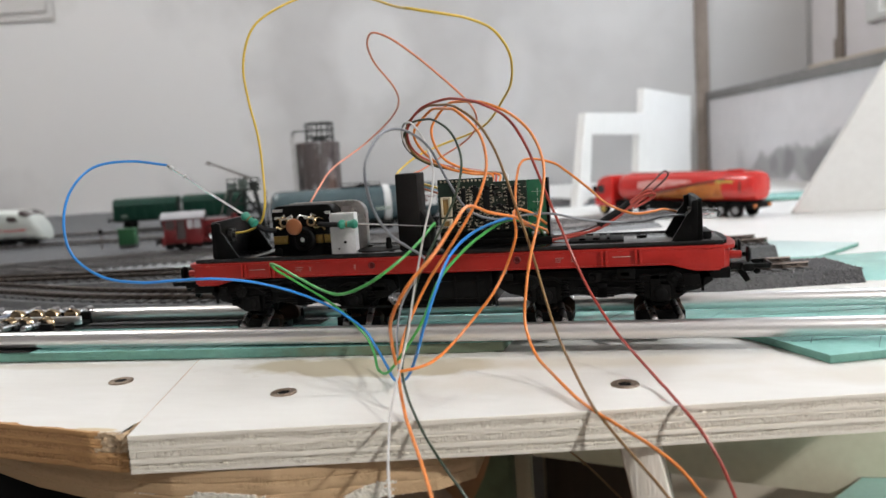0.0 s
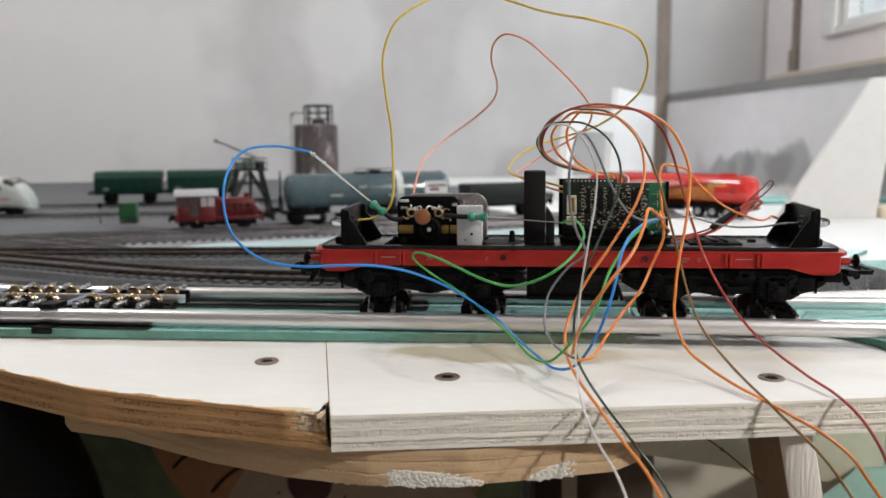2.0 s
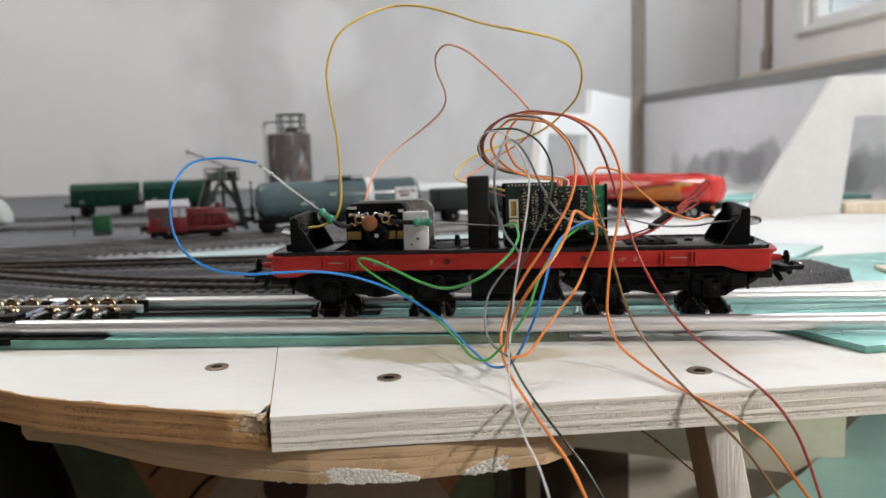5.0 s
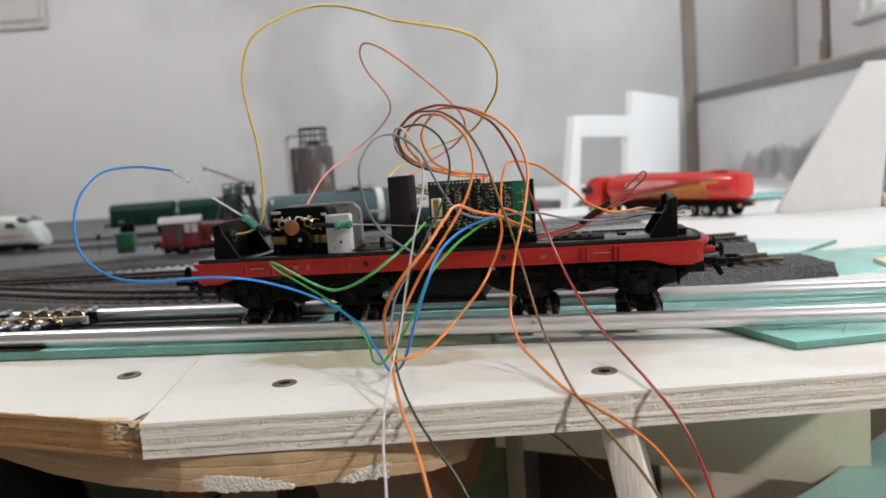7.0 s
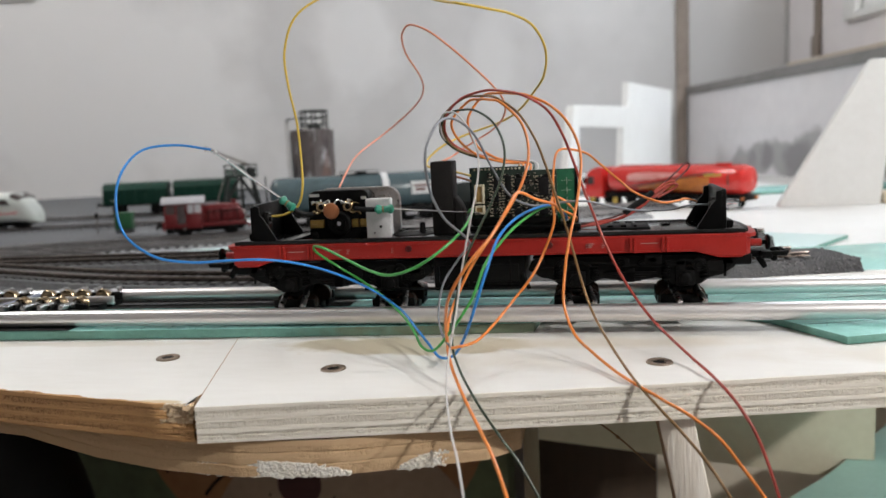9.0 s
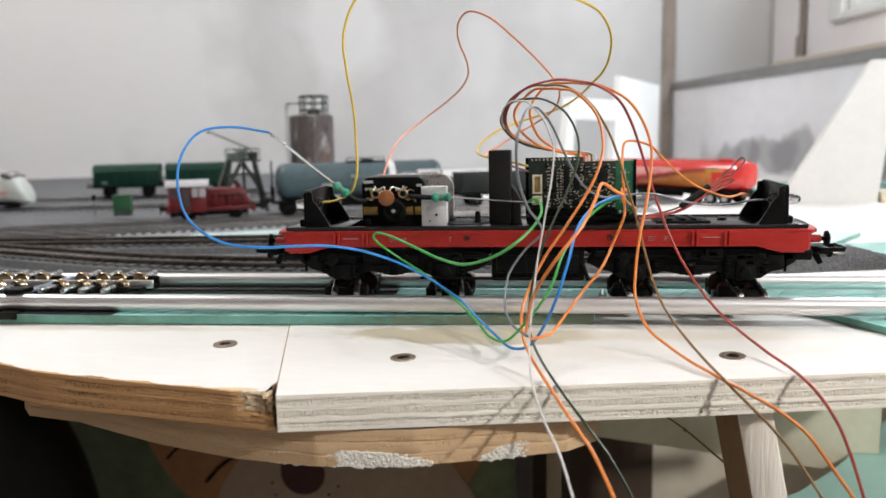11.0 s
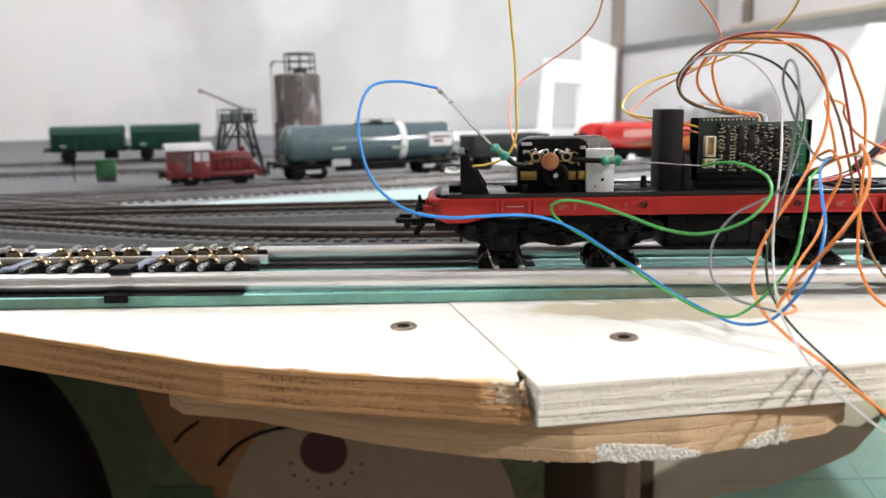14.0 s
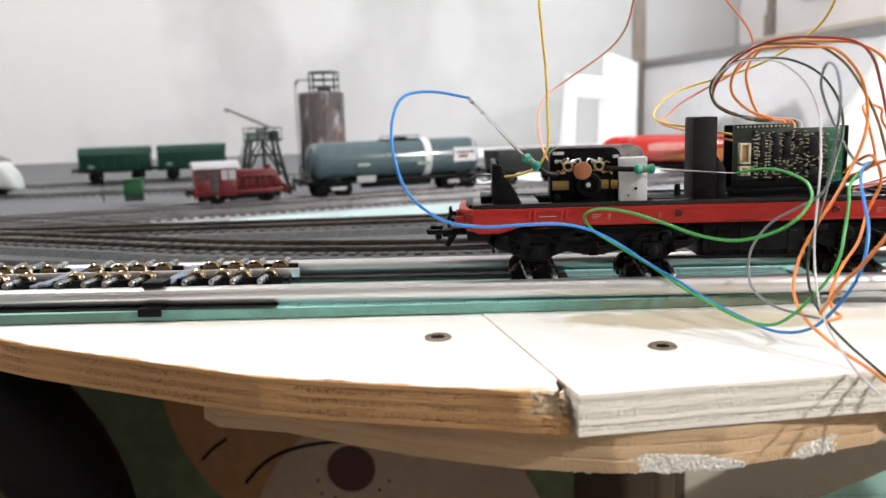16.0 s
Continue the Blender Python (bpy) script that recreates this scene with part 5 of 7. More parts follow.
def track(pts, bed, label, half=0.020, top=0.0035, z=-0.0045, bare=()):
    t = thing("track", label, "model track", group="model tracks")
    line = smooth_line([(x, y, z) for x, y in pts], 14)
    bm = B()
    bed_line = line + [Vector((x, y, z)) for x, y in bare]
    sweep_profile(bm, bed_line, [(-half - 0.004, 0.0001), (half + 0.004, 0.0001), (half + 0.003, 0.0012), (half - 0.002, top), (-half + 0.002, top), (-half - 0.003, 0.0012)])
    part("roadbed", bm, bed, t)
    for s in (-0.5, 0.5):
        bm = B()
        rl = offset_line(line, s * 0.0172)
        sweep_profile(bm, rl, [(-0.0010, top + 0.0010), (0.0010, top + 0.0010), (0.0010, top + 0.0013), (0.0003, top + 0.0016), (0.0004, top + 0.0025), (0.0006, top + 0.0028), (0.00055, top + 0.0031), (0.00035, top + 0.0034), (0.0, top + 0.0035), (-0.00035, top + 0.0034), (-0.00055, top + 0.0031), (-0.0006, top + 0.0028), (-0.0004, top + 0.0025), (-0.0003, top + 0.0016), (-0.0010, top + 0.0013)])
        part("rail", bm, RAIL if bed is BED else RAIL_DULL, t)
    bm = B()
    sweep_profile(bm, line, [(-0.0004, top + 0.0008), (0.0004, top + 0.0008), (0.0004, top + 0.0018), (-0.0004, top + 0.0018)])
    part("centre_contact", bm, DARK_STEEL, t)
    # sleepers at even steps
    total, mesh = 0.0, None
    step = 0.0068
    nxt = 0.002
    for a, b in zip(line, line[1:]):
        d = (b - a).length
        while nxt <= total + d:
            q = a.lerp(b, (nxt - total) / d)
            m = Matrix.Translation(q) @ Matrix.Rotation(math.atan2(b.y - a.y, b.x - a.x), 4, "Z")
            if mesh is None:
                sb = B()
                box(sb, -0.0016, 0.0016, -0.0140, 0.0140, top - 0.0006, top + 0.0011)
                mesh = finish(sb, "sleeper", SLEEPER, False)
            ob = new("sleeper", mesh)
            ob.parent, ob.matrix_basis = t, m
            nxt += step
        total += d
    return t


track([(-0.47, 0.178), (-0.40, 0.154), (-0.335, 0.130), (-0.262, 0.104), (-0.20, 0.082), (-0.13, 0.070), (-0.05, 0.072), (0.05, 0.090), (0.138, 0.111)], BED, "dark grey model track curving away behind the test stand", top=0.0100, bare=((0.148, 0.1131), (0.157, 0.1150)))
track([(-0.80, 0.16), (-0.55, 0.150), (-0.40, 0.145), (-0.27, 0.1475), (-0.13, 0.158), (0.0, 0.176), (0.138, 0.206)], BED, "dark grey model track on foam roadbed ending behind the chassis", half=0.022, top=0.0100)


def ballast(line, half, top, count, seed, label):
    """Loose grains over a roadbed's crown and shoulders."""
    rng = random.Random(seed)
    verts, faces = [], []
    for i in range(count):
        k = rng.randrange(len(line) - 1)
        q = line[k].lerp(line[k + 1], rng.random())
        t = (line[k + 1] - line[k]).normalized()
        a = rng.uniform(-half - 0.003, half + 0.003)
        h = top if abs(a) < half - 0.002 else max(0.001, top - (abs(a) - half + 0.002) * top / 0.006)
        r = rng.uniform(0.00035, 0.00085)
        c = q + Vector((-t.y, t.x, 0)) * a + Vector((0, 0, h))
        n = len(verts)
        for d in ((1, 0, 0), (-1, 0, 0), (0, 1, 0), (0, -1, 0), (0, 0, 1), (0, 0, -1)):
            verts.append(c + Vector(d) * r * rng.uniform(0.6, 1.3))
        faces += [(n + x, n + y, n + z) for x, y, z in ((0, 2, 4), (2, 1, 4), (1, 3, 4), (3, 0, 4), (2, 0, 5), (1, 2, 5), (3, 1, 5), (0, 3, 5))]
    me = bpy.data.meshes.new("ballast")
    me.from_pydata(verts, [], faces)
    me.materials.append(GRAIN)
    tagged(new("ballast", me), label, "ballast", kind="stuff")


GRAIN = mat("ballast_grain", (0.17, 0.168, 0.175), 0.6, second=(0.035, 0.035, 0.037), scale=900, mix=0.9)
END_LINE = smooth_line([(-0.05, 0.072, -0.0045), (0.05, 0.090, -0.0045), (0.138, 0.111, -0.0045), (0.157, 0.1150, -0.0045)], 14)
ballast(END_LINE, 0.020, 0.0101, 5200, 3, "dark grey ballast grains on the near roadbed")
bm = B()
prism(bm, [(-0.62, 0.10), (-0.36, 0.10), (-0.20, 0.062), (-0.10, 0.058), (0.0, 0.08), (0.09, 0.13), (-0.02, 0.17), (-0.20, 0.15), (-0.62, 0.145)], -0.0044, 0.0022, bevel=0.0006)
solid("roadbed_mat", bm, BED, "dark grey granular roadbed mat between the tracks", "roadbed")


def along(p, ang, d, off=0.0):
    return (p[0] + math.cos(ang) * d - math.sin(ang) * off, p[1] + math.sin(ang) * d + math.cos(ang) * off)


A3 = radians(24)
P3 = (-0.2635, 0.3285)
track([along(P3, A3, d, o) for d, o in ((-0.62, 0.10), (-0.30, 0.018), (-0.12, 0.0), (0.0, 0), (0.2, 0), (0.42, 0.01))], BED_LIGHT, "grey model track with the shunter and the tank wagon")
track([along(P3, A3, d, o) for d, o in ((-0.60, 0.040), (-0.30, -0.032), (-0.12, -0.050), (0.0, -0.052), (0.2, -0.052), (0.36, -0.048))], BED_PALE, "empty pale grey model track in front of the shunter", half=0.022)
track([(-0.95, 0.30), (-0.62, 0.295), (-0.42, 0.262), (-0.33, 0.228), (-0.27, 0.190)], BED_LIGHT, "grey model track joining the yard", half=0.022)
track([(-1.1, 0.40), (-0.72, 0.420), (-0.52, 0.440), (-0.36, 0.470), (-0.10, 0.56)], BED_LIGHT, "grey model track with the white power car")
A4 = radians(16)
P4 = (-0.43, 0.595)
track([along(P4, A4, d, 0) for d in (-0.6, -0.3, 0.0, 0.3, 0.5)], BED_LIGHT, "grey model track with two green wagons")
bm = B()
prism(bm, [(-1.15, 0.105), (-0.62, 0.105), (-0.34, 0.17), (-0.305, 0.197), (-0.20, 0.30), (0.02, 0.43), (-0.1, 0.62), (0.05, 0.76), (-0.10, 0.98), (-0.24, 1.02), (-0.30, 1.255), (-0.6, 1.195), (-1.15, 1.080)], -0.0044, -0.0030, bevel=0.0003)
solid("ground_mat", bm, BED_LIGHT, "grey granular ground mat under the yard tracks", "ground mat", kind="structure")
sheet([(-0.33, 0.168), (0.16, 0.185), (0.20, 0.245), (0.06, 0.32), (-0.03, 0.40), (-0.20, 0.298), (-0.30, 0.199)], -0.0043, -0.0018, "pale teal foam underlay between the tracks", face=TEAL_PALE)
sheet([(0.10, 0.085), (0.25, 0.105), (0.30, 0.16), (0.23, 0.205), (0.12, 0.18)], -0.0043, -0.0012, "teal foam underlay under the track end")
sheet([(0.16, 0.62), (0.42, 0.66), (0.38, 0.75), (0.14, 0.70)], -0.0043, -0.0010, "teal foam underlay strip at the back")
bm = B()
prism(bm, [(0.19, 0.125), (0.36, 0.16), (0.35, 0.175), (0.19, 0.142)], -0.0010, 0.0008, bevel=0.0004)
solid("wood_strip", bm, PINE, "thin pale wooden strip lying on the base", "strip")


# ---- rolling stock in the yard ----
def wheel_pair(parent, x, r=0.0055, z=0.0):
    bm = B()
    cyl(bm, (x, -0.0115, z + r), (x, 0.0115, z + r), 0.001, seg=10)
    ax = part("wheel_set", bm, DARK_STEEL, parent)
    for s in (-1, 1):
        bm = B()
        lathe(bm, (x, s * 0.0070, z + r), (0, s, 0), [(0, 0.001), (0, r + 0.001), (0.0008, r + 0.001), (0.001, r), (0.0030, r), (0.0030, r - 0.0012), (0.0024, 0.001)], 18)
        part("wheel", bm, BLACK, ax)


def buffers(parent, e, z=0.0125):
    for s in (-1, 1):
        for y in (-0.010, 0.010):
            bm = B()
            lathe(bm, (s * e, y, z), (s, 0, 0), [(0, 0.0012), (0.0045, 0.0012), (0.0047, 0.0030), (0.0056, 0.0030)], 12)
            part("buffer", bm, BLACK, parent)


RT = 0.0024


def green_wagon(m):
    t = thing("goods_wagon", "dark green covered goods wagon on the back track", "model wagon", m, group="green goods wagons")
    bm = B()
    pts = [(-0.0135, 0.012), (0.0135, 0.012), (0.0142, 0.020), (0.0140, 0.028), (0.0110, 0.0335), (0.005, 0.0355), (-0.005, 0.0355), (-0.0110, 0.0335), (-0.0140, 0.028), (-0.0142, 0.020)]
    prism(bm, pts, -0.0345, 0.0345, "x", 0.0006)
    body = part("body", bm, WAGON_GREEN, t)
    for x in (-0.0345 + 0.0115 * i for i in range(7)):
        bm = B()
        box(bm, x - 0.0005, x + 0.0005, -0.0149, -0.0139, 0.0125, 0.0285)
        part("post", bm, WAGON_GREEN, body)
    bm = B()
    box(bm, -0.026, -0.020, -0.0151, -0.0147, 0.0155, 0.0175)
    part("lettering", bm, WAGON_PRINT, body, "pale illegible print bar")
    bm = B()
    prism(bm, [(-0.0146, 0.0285), (-0.0112, 0.0343), (-0.005, 0.0362), (0.005, 0.0362), (0.0112, 0.0343), (0.0146, 0.0285), (0.0140, 0.0282), (0.0108, 0.0337), (-0.0108, 0.0337), (-0.0140, 0.0282)][::-1], -0.0353, 0.0353, "x")
    part("roof", bm, WAGON_GREEN, t)
    bm = B()
    box(bm, -0.0365, 0.0365, -0.012, 0.012, 0.0100, 0.0122, 0.0004)
    part("underframe", bm, BLACK, t)
    for x in (-0.021, 0.021):
        wheel_pair(t, x)
        for y in (-0.0125, 0.0115):
            bm = B()
            box(bm, x - 0.0035, x + 0.0035, y, y + 0.001, 0.0035, 0.0100, 0.0003)
            part("axle_guard", bm, BLACK, t)
    buffers(t, 0.0365)
    return t


w = green_wagon(pose(-0.4690, 0.5770, RT, 0, 0, 16))
copy_thing(w, pose(-0.3945, 0.5985, RT, 0, 0, 16))

# red shunter
sh = thing("shunting_locomotive", "small red shunting locomotive with a grey cab roof", "model locomotive", pose(P3[0] - 0.0015, P3[1], RT, 0, 0, 24))
bm = B()
box(bm, -0.0335, 0.0320, -0.0125, 0.0125, 0.0068, 0.0098, 0.0006)
part("frame", bm, RED_DULL, sh)
for x0, x1 in ((-0.0345, -0.0325), (0.0312, 0.0335)):
    bm = B()
    box(bm, x0, x1, -0.0140, 0.0140, 0.0052, 0.0120, 0.0004)
    part("buffer_beam", bm, RED_DULL, sh)
bm = B()
prism(bm, [(-0.0030, 0.0098), (0.0290, 0.0098), (0.0298, 0.0140), (0.0262, 0.0225), (0.0240, 0.0236), (-0.0030, 0.0236)][::-1], -0.0098, 0.0098, "y", 0.0010)
hood = part("hood", bm, RED_DULL, sh, "red engine hood with a sloping front")
for i in range(5):
    bm = B()
    x = 0.0010 + i * 0.0048
    box(bm, x, x + 0.0034, -0.0104, -0.0097, 0.0125, 0.0205, 0.0002)
    part("louvre", bm, RED_DULL, hood)
bm = B()
lathe(bm, (0.0215, 0, 0.0230), (0, 0, 1), [(0, 0.0022), (0.0036, 0.0022), (0.0040, 0.0016), (0.0036, 0.0012)], 16)
part("exhaust", bm, RED_DULL, hood)
bm = B()
lathe(bm, (0.0290, -0.0060, 0.0160), (1, 0, 0.2), [(0, 0.0018), (0.0012, 0.0020), (0.0016, 0.0012)], 14)
lathe(bm, (0.0290, 0.0060, 0.0160), (1, 0, 0.2), [(0, 0.0018), (0.0012, 0.0020), (0.0016, 0.0012)], 14)
part("headlight", bm, ROOF_GREY, hood)
bm = B()
for x in (0.001, 0.012, 0.024):
    cyl(bm, (x, -0.0122, 0.0098), (x, -0.0122, 0.0185), 0.0004, seg=6)
cyl(bm, (0.001, -0.0122, 0.0185), (0.024, -0.0122, 0.0185), 0.0004, seg=6)
part("handrail", bm, BLACK, hood)
cab = thing("cab", "", "")
cab.parent = sh
cab["label"] = "red driver's cab"
for a in ((-0.0325, -0.0312, -0.0130, 0.0130, 0.0098, 0.0268), (-0.0042, -0.0029, -0.0130, 0.0130, 0.0098, 0.0268), (-0.0312, -0.0230, -0.0130, -0.0118, 0.0098, 0.0178), (-0.0160, -0.0042, -0.0130, -0.0118, 0.0060, 0.0178), (-0.0245, -0.0228, -0.0130, -0.0118, 0.0178, 0.0268), (-0.0162, -0.0145, -0.0130, -0.0118, 0.0178, 0.0268), (-0.0100, -0.0092, -0.0130, -0.0118, 0.0178, 0.0250), (-0.0312, -0.0042, -0.0130, -0.0118, 0.0250, 0.0270), (-0.0312, -0.0042, 0.0118, 0.0130, 0.0098, 0.0180), (-0.0312, -0.0042, 0.0118, 0.0130, 0.0250, 0.0270), (-0.0312, -0.0042, -0.0020, 0.0020, 0.0098, 0.0175)):
    bm = B()
    box(bm, *a, 0.0002)
    part("cab_wall", bm, RED_DULL, cab)
bm = B()
box(bm, -0.0228, -0.0162, -0.0122, -0.0116, 0.0065, 0.0250, 0.0001)
part("cab_door", bm, DARK_GLASS, cab, "dark recessed cab door")
for x0, x1 in ((-0.0312, -0.0245), (-0.0145, -0.0100), (-0.0092, -0.0042)):
    bm = B()
    box(bm, x0, x1, -0.0126, -0.0122, 0.0180, 0.0250)
    part("cab_window", bm, DARK_GLASS if x0 < -0.02 else ROOF_GREY, cab)
bm = B()
prism(bm, [(-0.0150, 0.0262), (-0.0128, 0.0286), (-0.0070, 0.0306), (0.0, 0.0312), (0.0070, 0.0306), (0.0128, 0.0286), (0.0150, 0.0262), (0.0138, 0.0258), (0.0, 0.0296), (-0.0138, 0.0258)], -0.0345, -0.0012, "x", 0.0003)
part("roof", bm, ROOF_GREY, sh, "pale grey curved cab roof")
bm = B()
box(bm, -0.028, 0.028, -0.0100, 0.0100, 0.0028, 0.0070, 0.0006)
for x in (-0.0290, -0.0070, 0.0200):
    box(bm, x - 0.0030, x + 0.0030, -0.0128, -0.0100, 0.0024, 0.0068, 0.0004)
part("chassis", bm, BLACK, sh)
for x in (-0.018, 0.018):
    wheel_pair(sh, x)
buffers(sh, 0.0335, 0.0086)

# tank wagon
LT = 0.141
tk = thing("tank_wagon", "blue-grey tank wagon with a white band", "model wagon", pose(*along(P3, A3, 0.1205), RT, 0, 0, 25))
bm = B()
lathe(bm, (-LT / 2, 0, 0.0265), (1, 0, 0), [(0.0, 0.004), (0.0006, 0.009), (0.002, 0.0125), (0.0045, 0.0146), (0.008, 0.0150), (LT - 0.008, 0.0150), (LT - 0.0045, 0.0146), (LT - 0.002, 0.0125), (LT - 0.0006, 0.009), (LT, 0.004)], 40)
tb = part("tank", bm, TANK, tk, "glossy blue-grey tank barrel")
bm = B()
lathe(bm, (LT * 0.155, 0, 0.0265), (1, 0, 0), [(0, 0.0150), (0, 0.01535), (0.0055, 0.01535), (0.0055, 0.0150)], 40)
part("band", bm, WHITE_PLASTIC, tb, "white band round the barrel")
for x in (-0.058, -0.004, 0.062):
    bm = B()
    lathe(bm, (x, 0, 0.0265), (1, 0, 0), [(0, 0.0149), (0, 0.01525), (0.0012, 0.01525), (0.0012, 0.0149)], 40)
    part("strap", bm, TANK, tb)
bm = B()
box(bm, 0.046, 0.066, -0.0156, -0.0140, 0.0225, 0.0335)
pl = part("sign_panel", bm, WHITE_PLASTIC, tb, "white sign panel with red and grey bars")
bm = B()
box(bm, 0.048, 0.064, -0.0159, -0.0156, 0.0290, 0.0305)
box(bm, 0.050, 0.058, -0.0159, -0.0156, 0.0255, 0.0275)
part("sign_bars", bm, RED_DULL, pl)
bm = B()
for x, wd, z in ((-0.030, 0.005, 0.0225), (-0.008, 0.003, 0.0290), (0.020, 0.006, 0.0215)):
    box(bm, x - wd, x + wd, -0.0160, -0.0140, z, z + 0.0022)
part("lettering", bm, WAGON_PRINT, tb, "pale illegible print bars")
bm = B()
box(bm, -0.012, 0.020, -0.0045, 0.0045, 0.0412, 0.0420, 0.0002)
lathe(bm, (0.006, 0, 0.0405), (0, 0, 1), [(0, 0.005), (0.0025, 0.005), (0.003, 0.0042), (0.0032, 0.002)], 18)
for x in (-0.012, -0.001, 0.010, 0.020):
    cyl(bm, (x, -0.0045, 0.0415), (x, -0.0045, 0.0445), 0.0003, seg=6)
cyl(bm, (-0.012, -0.0045, 0.0445), (0.020, -0.0045, 0.0445), 0.0003, seg=6)
part("walkway", bm, BLACK, tk)
bm = B()
box(bm, -LT / 2 - 0.004, LT / 2 + 0.004, -0.012, 0.012, 0.0095, 0.0118, 0.0004)
for x in (-0.053, 0.053):
    box(bm, x - 0.006, x + 0.006, -0.0115, 0.0115, 0.0118, 0.0145, 0.0005)
    box(bm, x - 0.014, x + 0.014, -0.0125, -0.0110, 0.0030, 0.0085, 0.0006)
    box(bm, x - 0.014, x + 0.014, 0.0110, 0.0125, 0.0030, 0.0085, 0.0006)
cyl(bm, (-0.030, -0.006, 0.0075), (0.028, -0.006, 0.0075), 0.0026, seg=12)
part("underframe", bm, BLACK, tk)
bm = B()
box(bm, -0.035, -0.020, -0.0130, -0.0120, 0.0098, 0.0150)
part("plate", bm, ROOF_GREY, tk, "pale grey plate on the underframe")
for x in (-0.062, -0.044, 0.044, 0.062):
    wheel_pair(tk, x)
buffers(tk, LT / 2 + 0.004)
bm = B()
for y in (-0.0030, 0.0030):
    cyl(bm, (-LT / 2 - 0.0030, y, 0.0120), (-LT / 2 - 0.0030, y, 0.0440), 0.0004, seg=6)
for k in range(7):
    cyl(bm, (-LT / 2 - 0.0030, -0.0030, 0.0150 + 0.004 * k), (-LT / 2 - 0.0030, 0.0030, 0.0150 + 0.004 * k), 0.0003, seg=5)
cyl(bm, (-LT / 2 - 0.0030, -0.0110, 0.0118), (-LT / 2 - 0.0030, -0.0110, 0.0235), 0.0005, seg=6)
cyl(bm, (-LT / 2 - 0.0030, 0.0110, 0.0118), (-LT / 2 - 0.0030, 0.0110, 0.0235), 0.0005, seg=6)
cyl(bm, (-LT / 2 - 0.0030, -0.0110, 0.0235), (-LT / 2 - 0.0030, 0.0110, 0.0235), 0.0005, seg=6)
part("end_ladder", bm, BLACK, tk)
for x, w in ((-0.050, 0.006), (0.046, 0.005)):
    bm = B()
    box(bm, x - w, x + w, -0.0136, -0.0127, 0.0050, 0.0078, 0.0003)
    part("axle_plate", bm, ROOF_GREY, tk)

# low grey wagon behind the tank wagon
hw = thing("hopper_wagon", "low dark grey open wagon behind the tank wagon", "model wagon", pose(*along(P3, A3, 0.2420), RT, 0, 0, 25))
bm = B()
prism(bm, [(-0.0120, 0.0125), (0.0120, 0.0125), (0.0145, 0.0290), (0.0132, 0.0290), (0.0110, 0.0145), (-0.0110, 0.0145), (-0.0132, 0.0290), (-0.0145, 0.0290)], -0.036, 0.036, "x", 0.0003)
part("body", bm, CRANE, hw)
for x in (-0.036, 0.0345):
    bm = B()
    prism(bm, [(-0.0120, 0.0130), (0.0120, 0.0130), (0.0142, 0.0288), (-0.0142, 0.0288)], x, x + 0.0015, "x")
    part("end_wall", bm, CRANE, hw)
bm = B()
box(bm, -0.038, 0.038, -0.0115, 0.0115, 0.0095, 0.0125, 0.0004)
part("underframe", bm, BLACK, hw)
for x in (-0.022, 0.022):
    wheel_pair(hw, x)
buffers(hw, 0.038)

YELLOW_MARK = mat("yellow_mark", (0.62, 0.50, 0.08), 0.4, scale=200)
# white power car, only its nose end is in the room's view
pc = thing("power_car", "white streamlined power car with a red stripe", "model locomotive", pose(-0.499, 0.4445, RT, 0, 0, 8))
bm = B()
rings = []
for x, top, wdt, low in ((-0.21, 0.036, 0.0168, 0.006), (-0.050, 0.036, 0.0168, 0.006), (-0.028, 0.0356, 0.0166, 0.006), (-0.019, 0.0338, 0.0162, 0.0058), (-0.012, 0.0296, 0.0154, 0.0052), (-0.006, 0.0230, 0.0138, 0.0045), (-0.002, 0.0155, 0.0110, 0.0042), (0.0003, 0.0095, 0.0065, 0.0048)):
    ring = []
    for i in range(20):
        a = 2 * math.pi * i / 20
        c, sn = math.cos(a), math.sin(a)
        yy = wdt * math.copysign(abs(c) ** 0.55, c)
        zz = (top + low) / 2 + (top - low) / 2 * math.copysign(abs(sn) ** 0.6, sn)
        ring.append(bm.verts.new((x, yy, zz)))
    rings.append(ring)
for u, v in zip(rings, rings[1:]):
    for i in range(20):
        bm.faces.new((u[i], u[(i + 1) % 20], v[(i + 1) % 20], v[i]))
bm.faces.new(rings[0])
bm.faces.new(rings[-1][::-1])
pb = part("body", bm, IVORY, pc)
bm = B()
box(bm, -0.21, -0.016, -0.0168, -0.0150, 0.0150, 0.0160)
part("stripe", bm, TRUCK_RED, pb, "thin red stripe")
bm = B()
prism(bm, [(-0.0215, 0.0347), (-0.0122, 0.0301), (-0.0140, 0.0280), (-0.0215, 0.0305)], -0.0150, 0.0150, "y")
part("windscreen", bm, DARK_GLASS, pb)
bm = B()
prism(bm, [(-0.0330, 0.0290), (-0.0255, 0.0290), (-0.0225, 0.0240), (-0.0330, 0.0240)], -0.0172, -0.0150, "y")
part("side_window", bm, DARK_GLASS, pb)
for x, z0, z1, paint in ((-0.0480, 0.0190, 0.0270, YELLOW_MARK), (-0.0445, 0.0180, 0.0290, BLACK), (-0.0520, 0.0170, 0.0230, TRUCK_RED)):
    bm = B()
    box(bm, x - 0.0016, x + 0.0016, -0.0173, -0.0150, z0, z1, 0.0002)
    part("livery_mark", bm, paint, pb)
bm = B()
box(bm, -0.19, -0.010, -0.0125, 0.0125, 0.0025, 0.0065, 0.0006)
part("bogie", bm, BLACK, pc)
for x in (-0.15, -0.125, -0.045, -0.020):
    wheel_pair(pc, x)

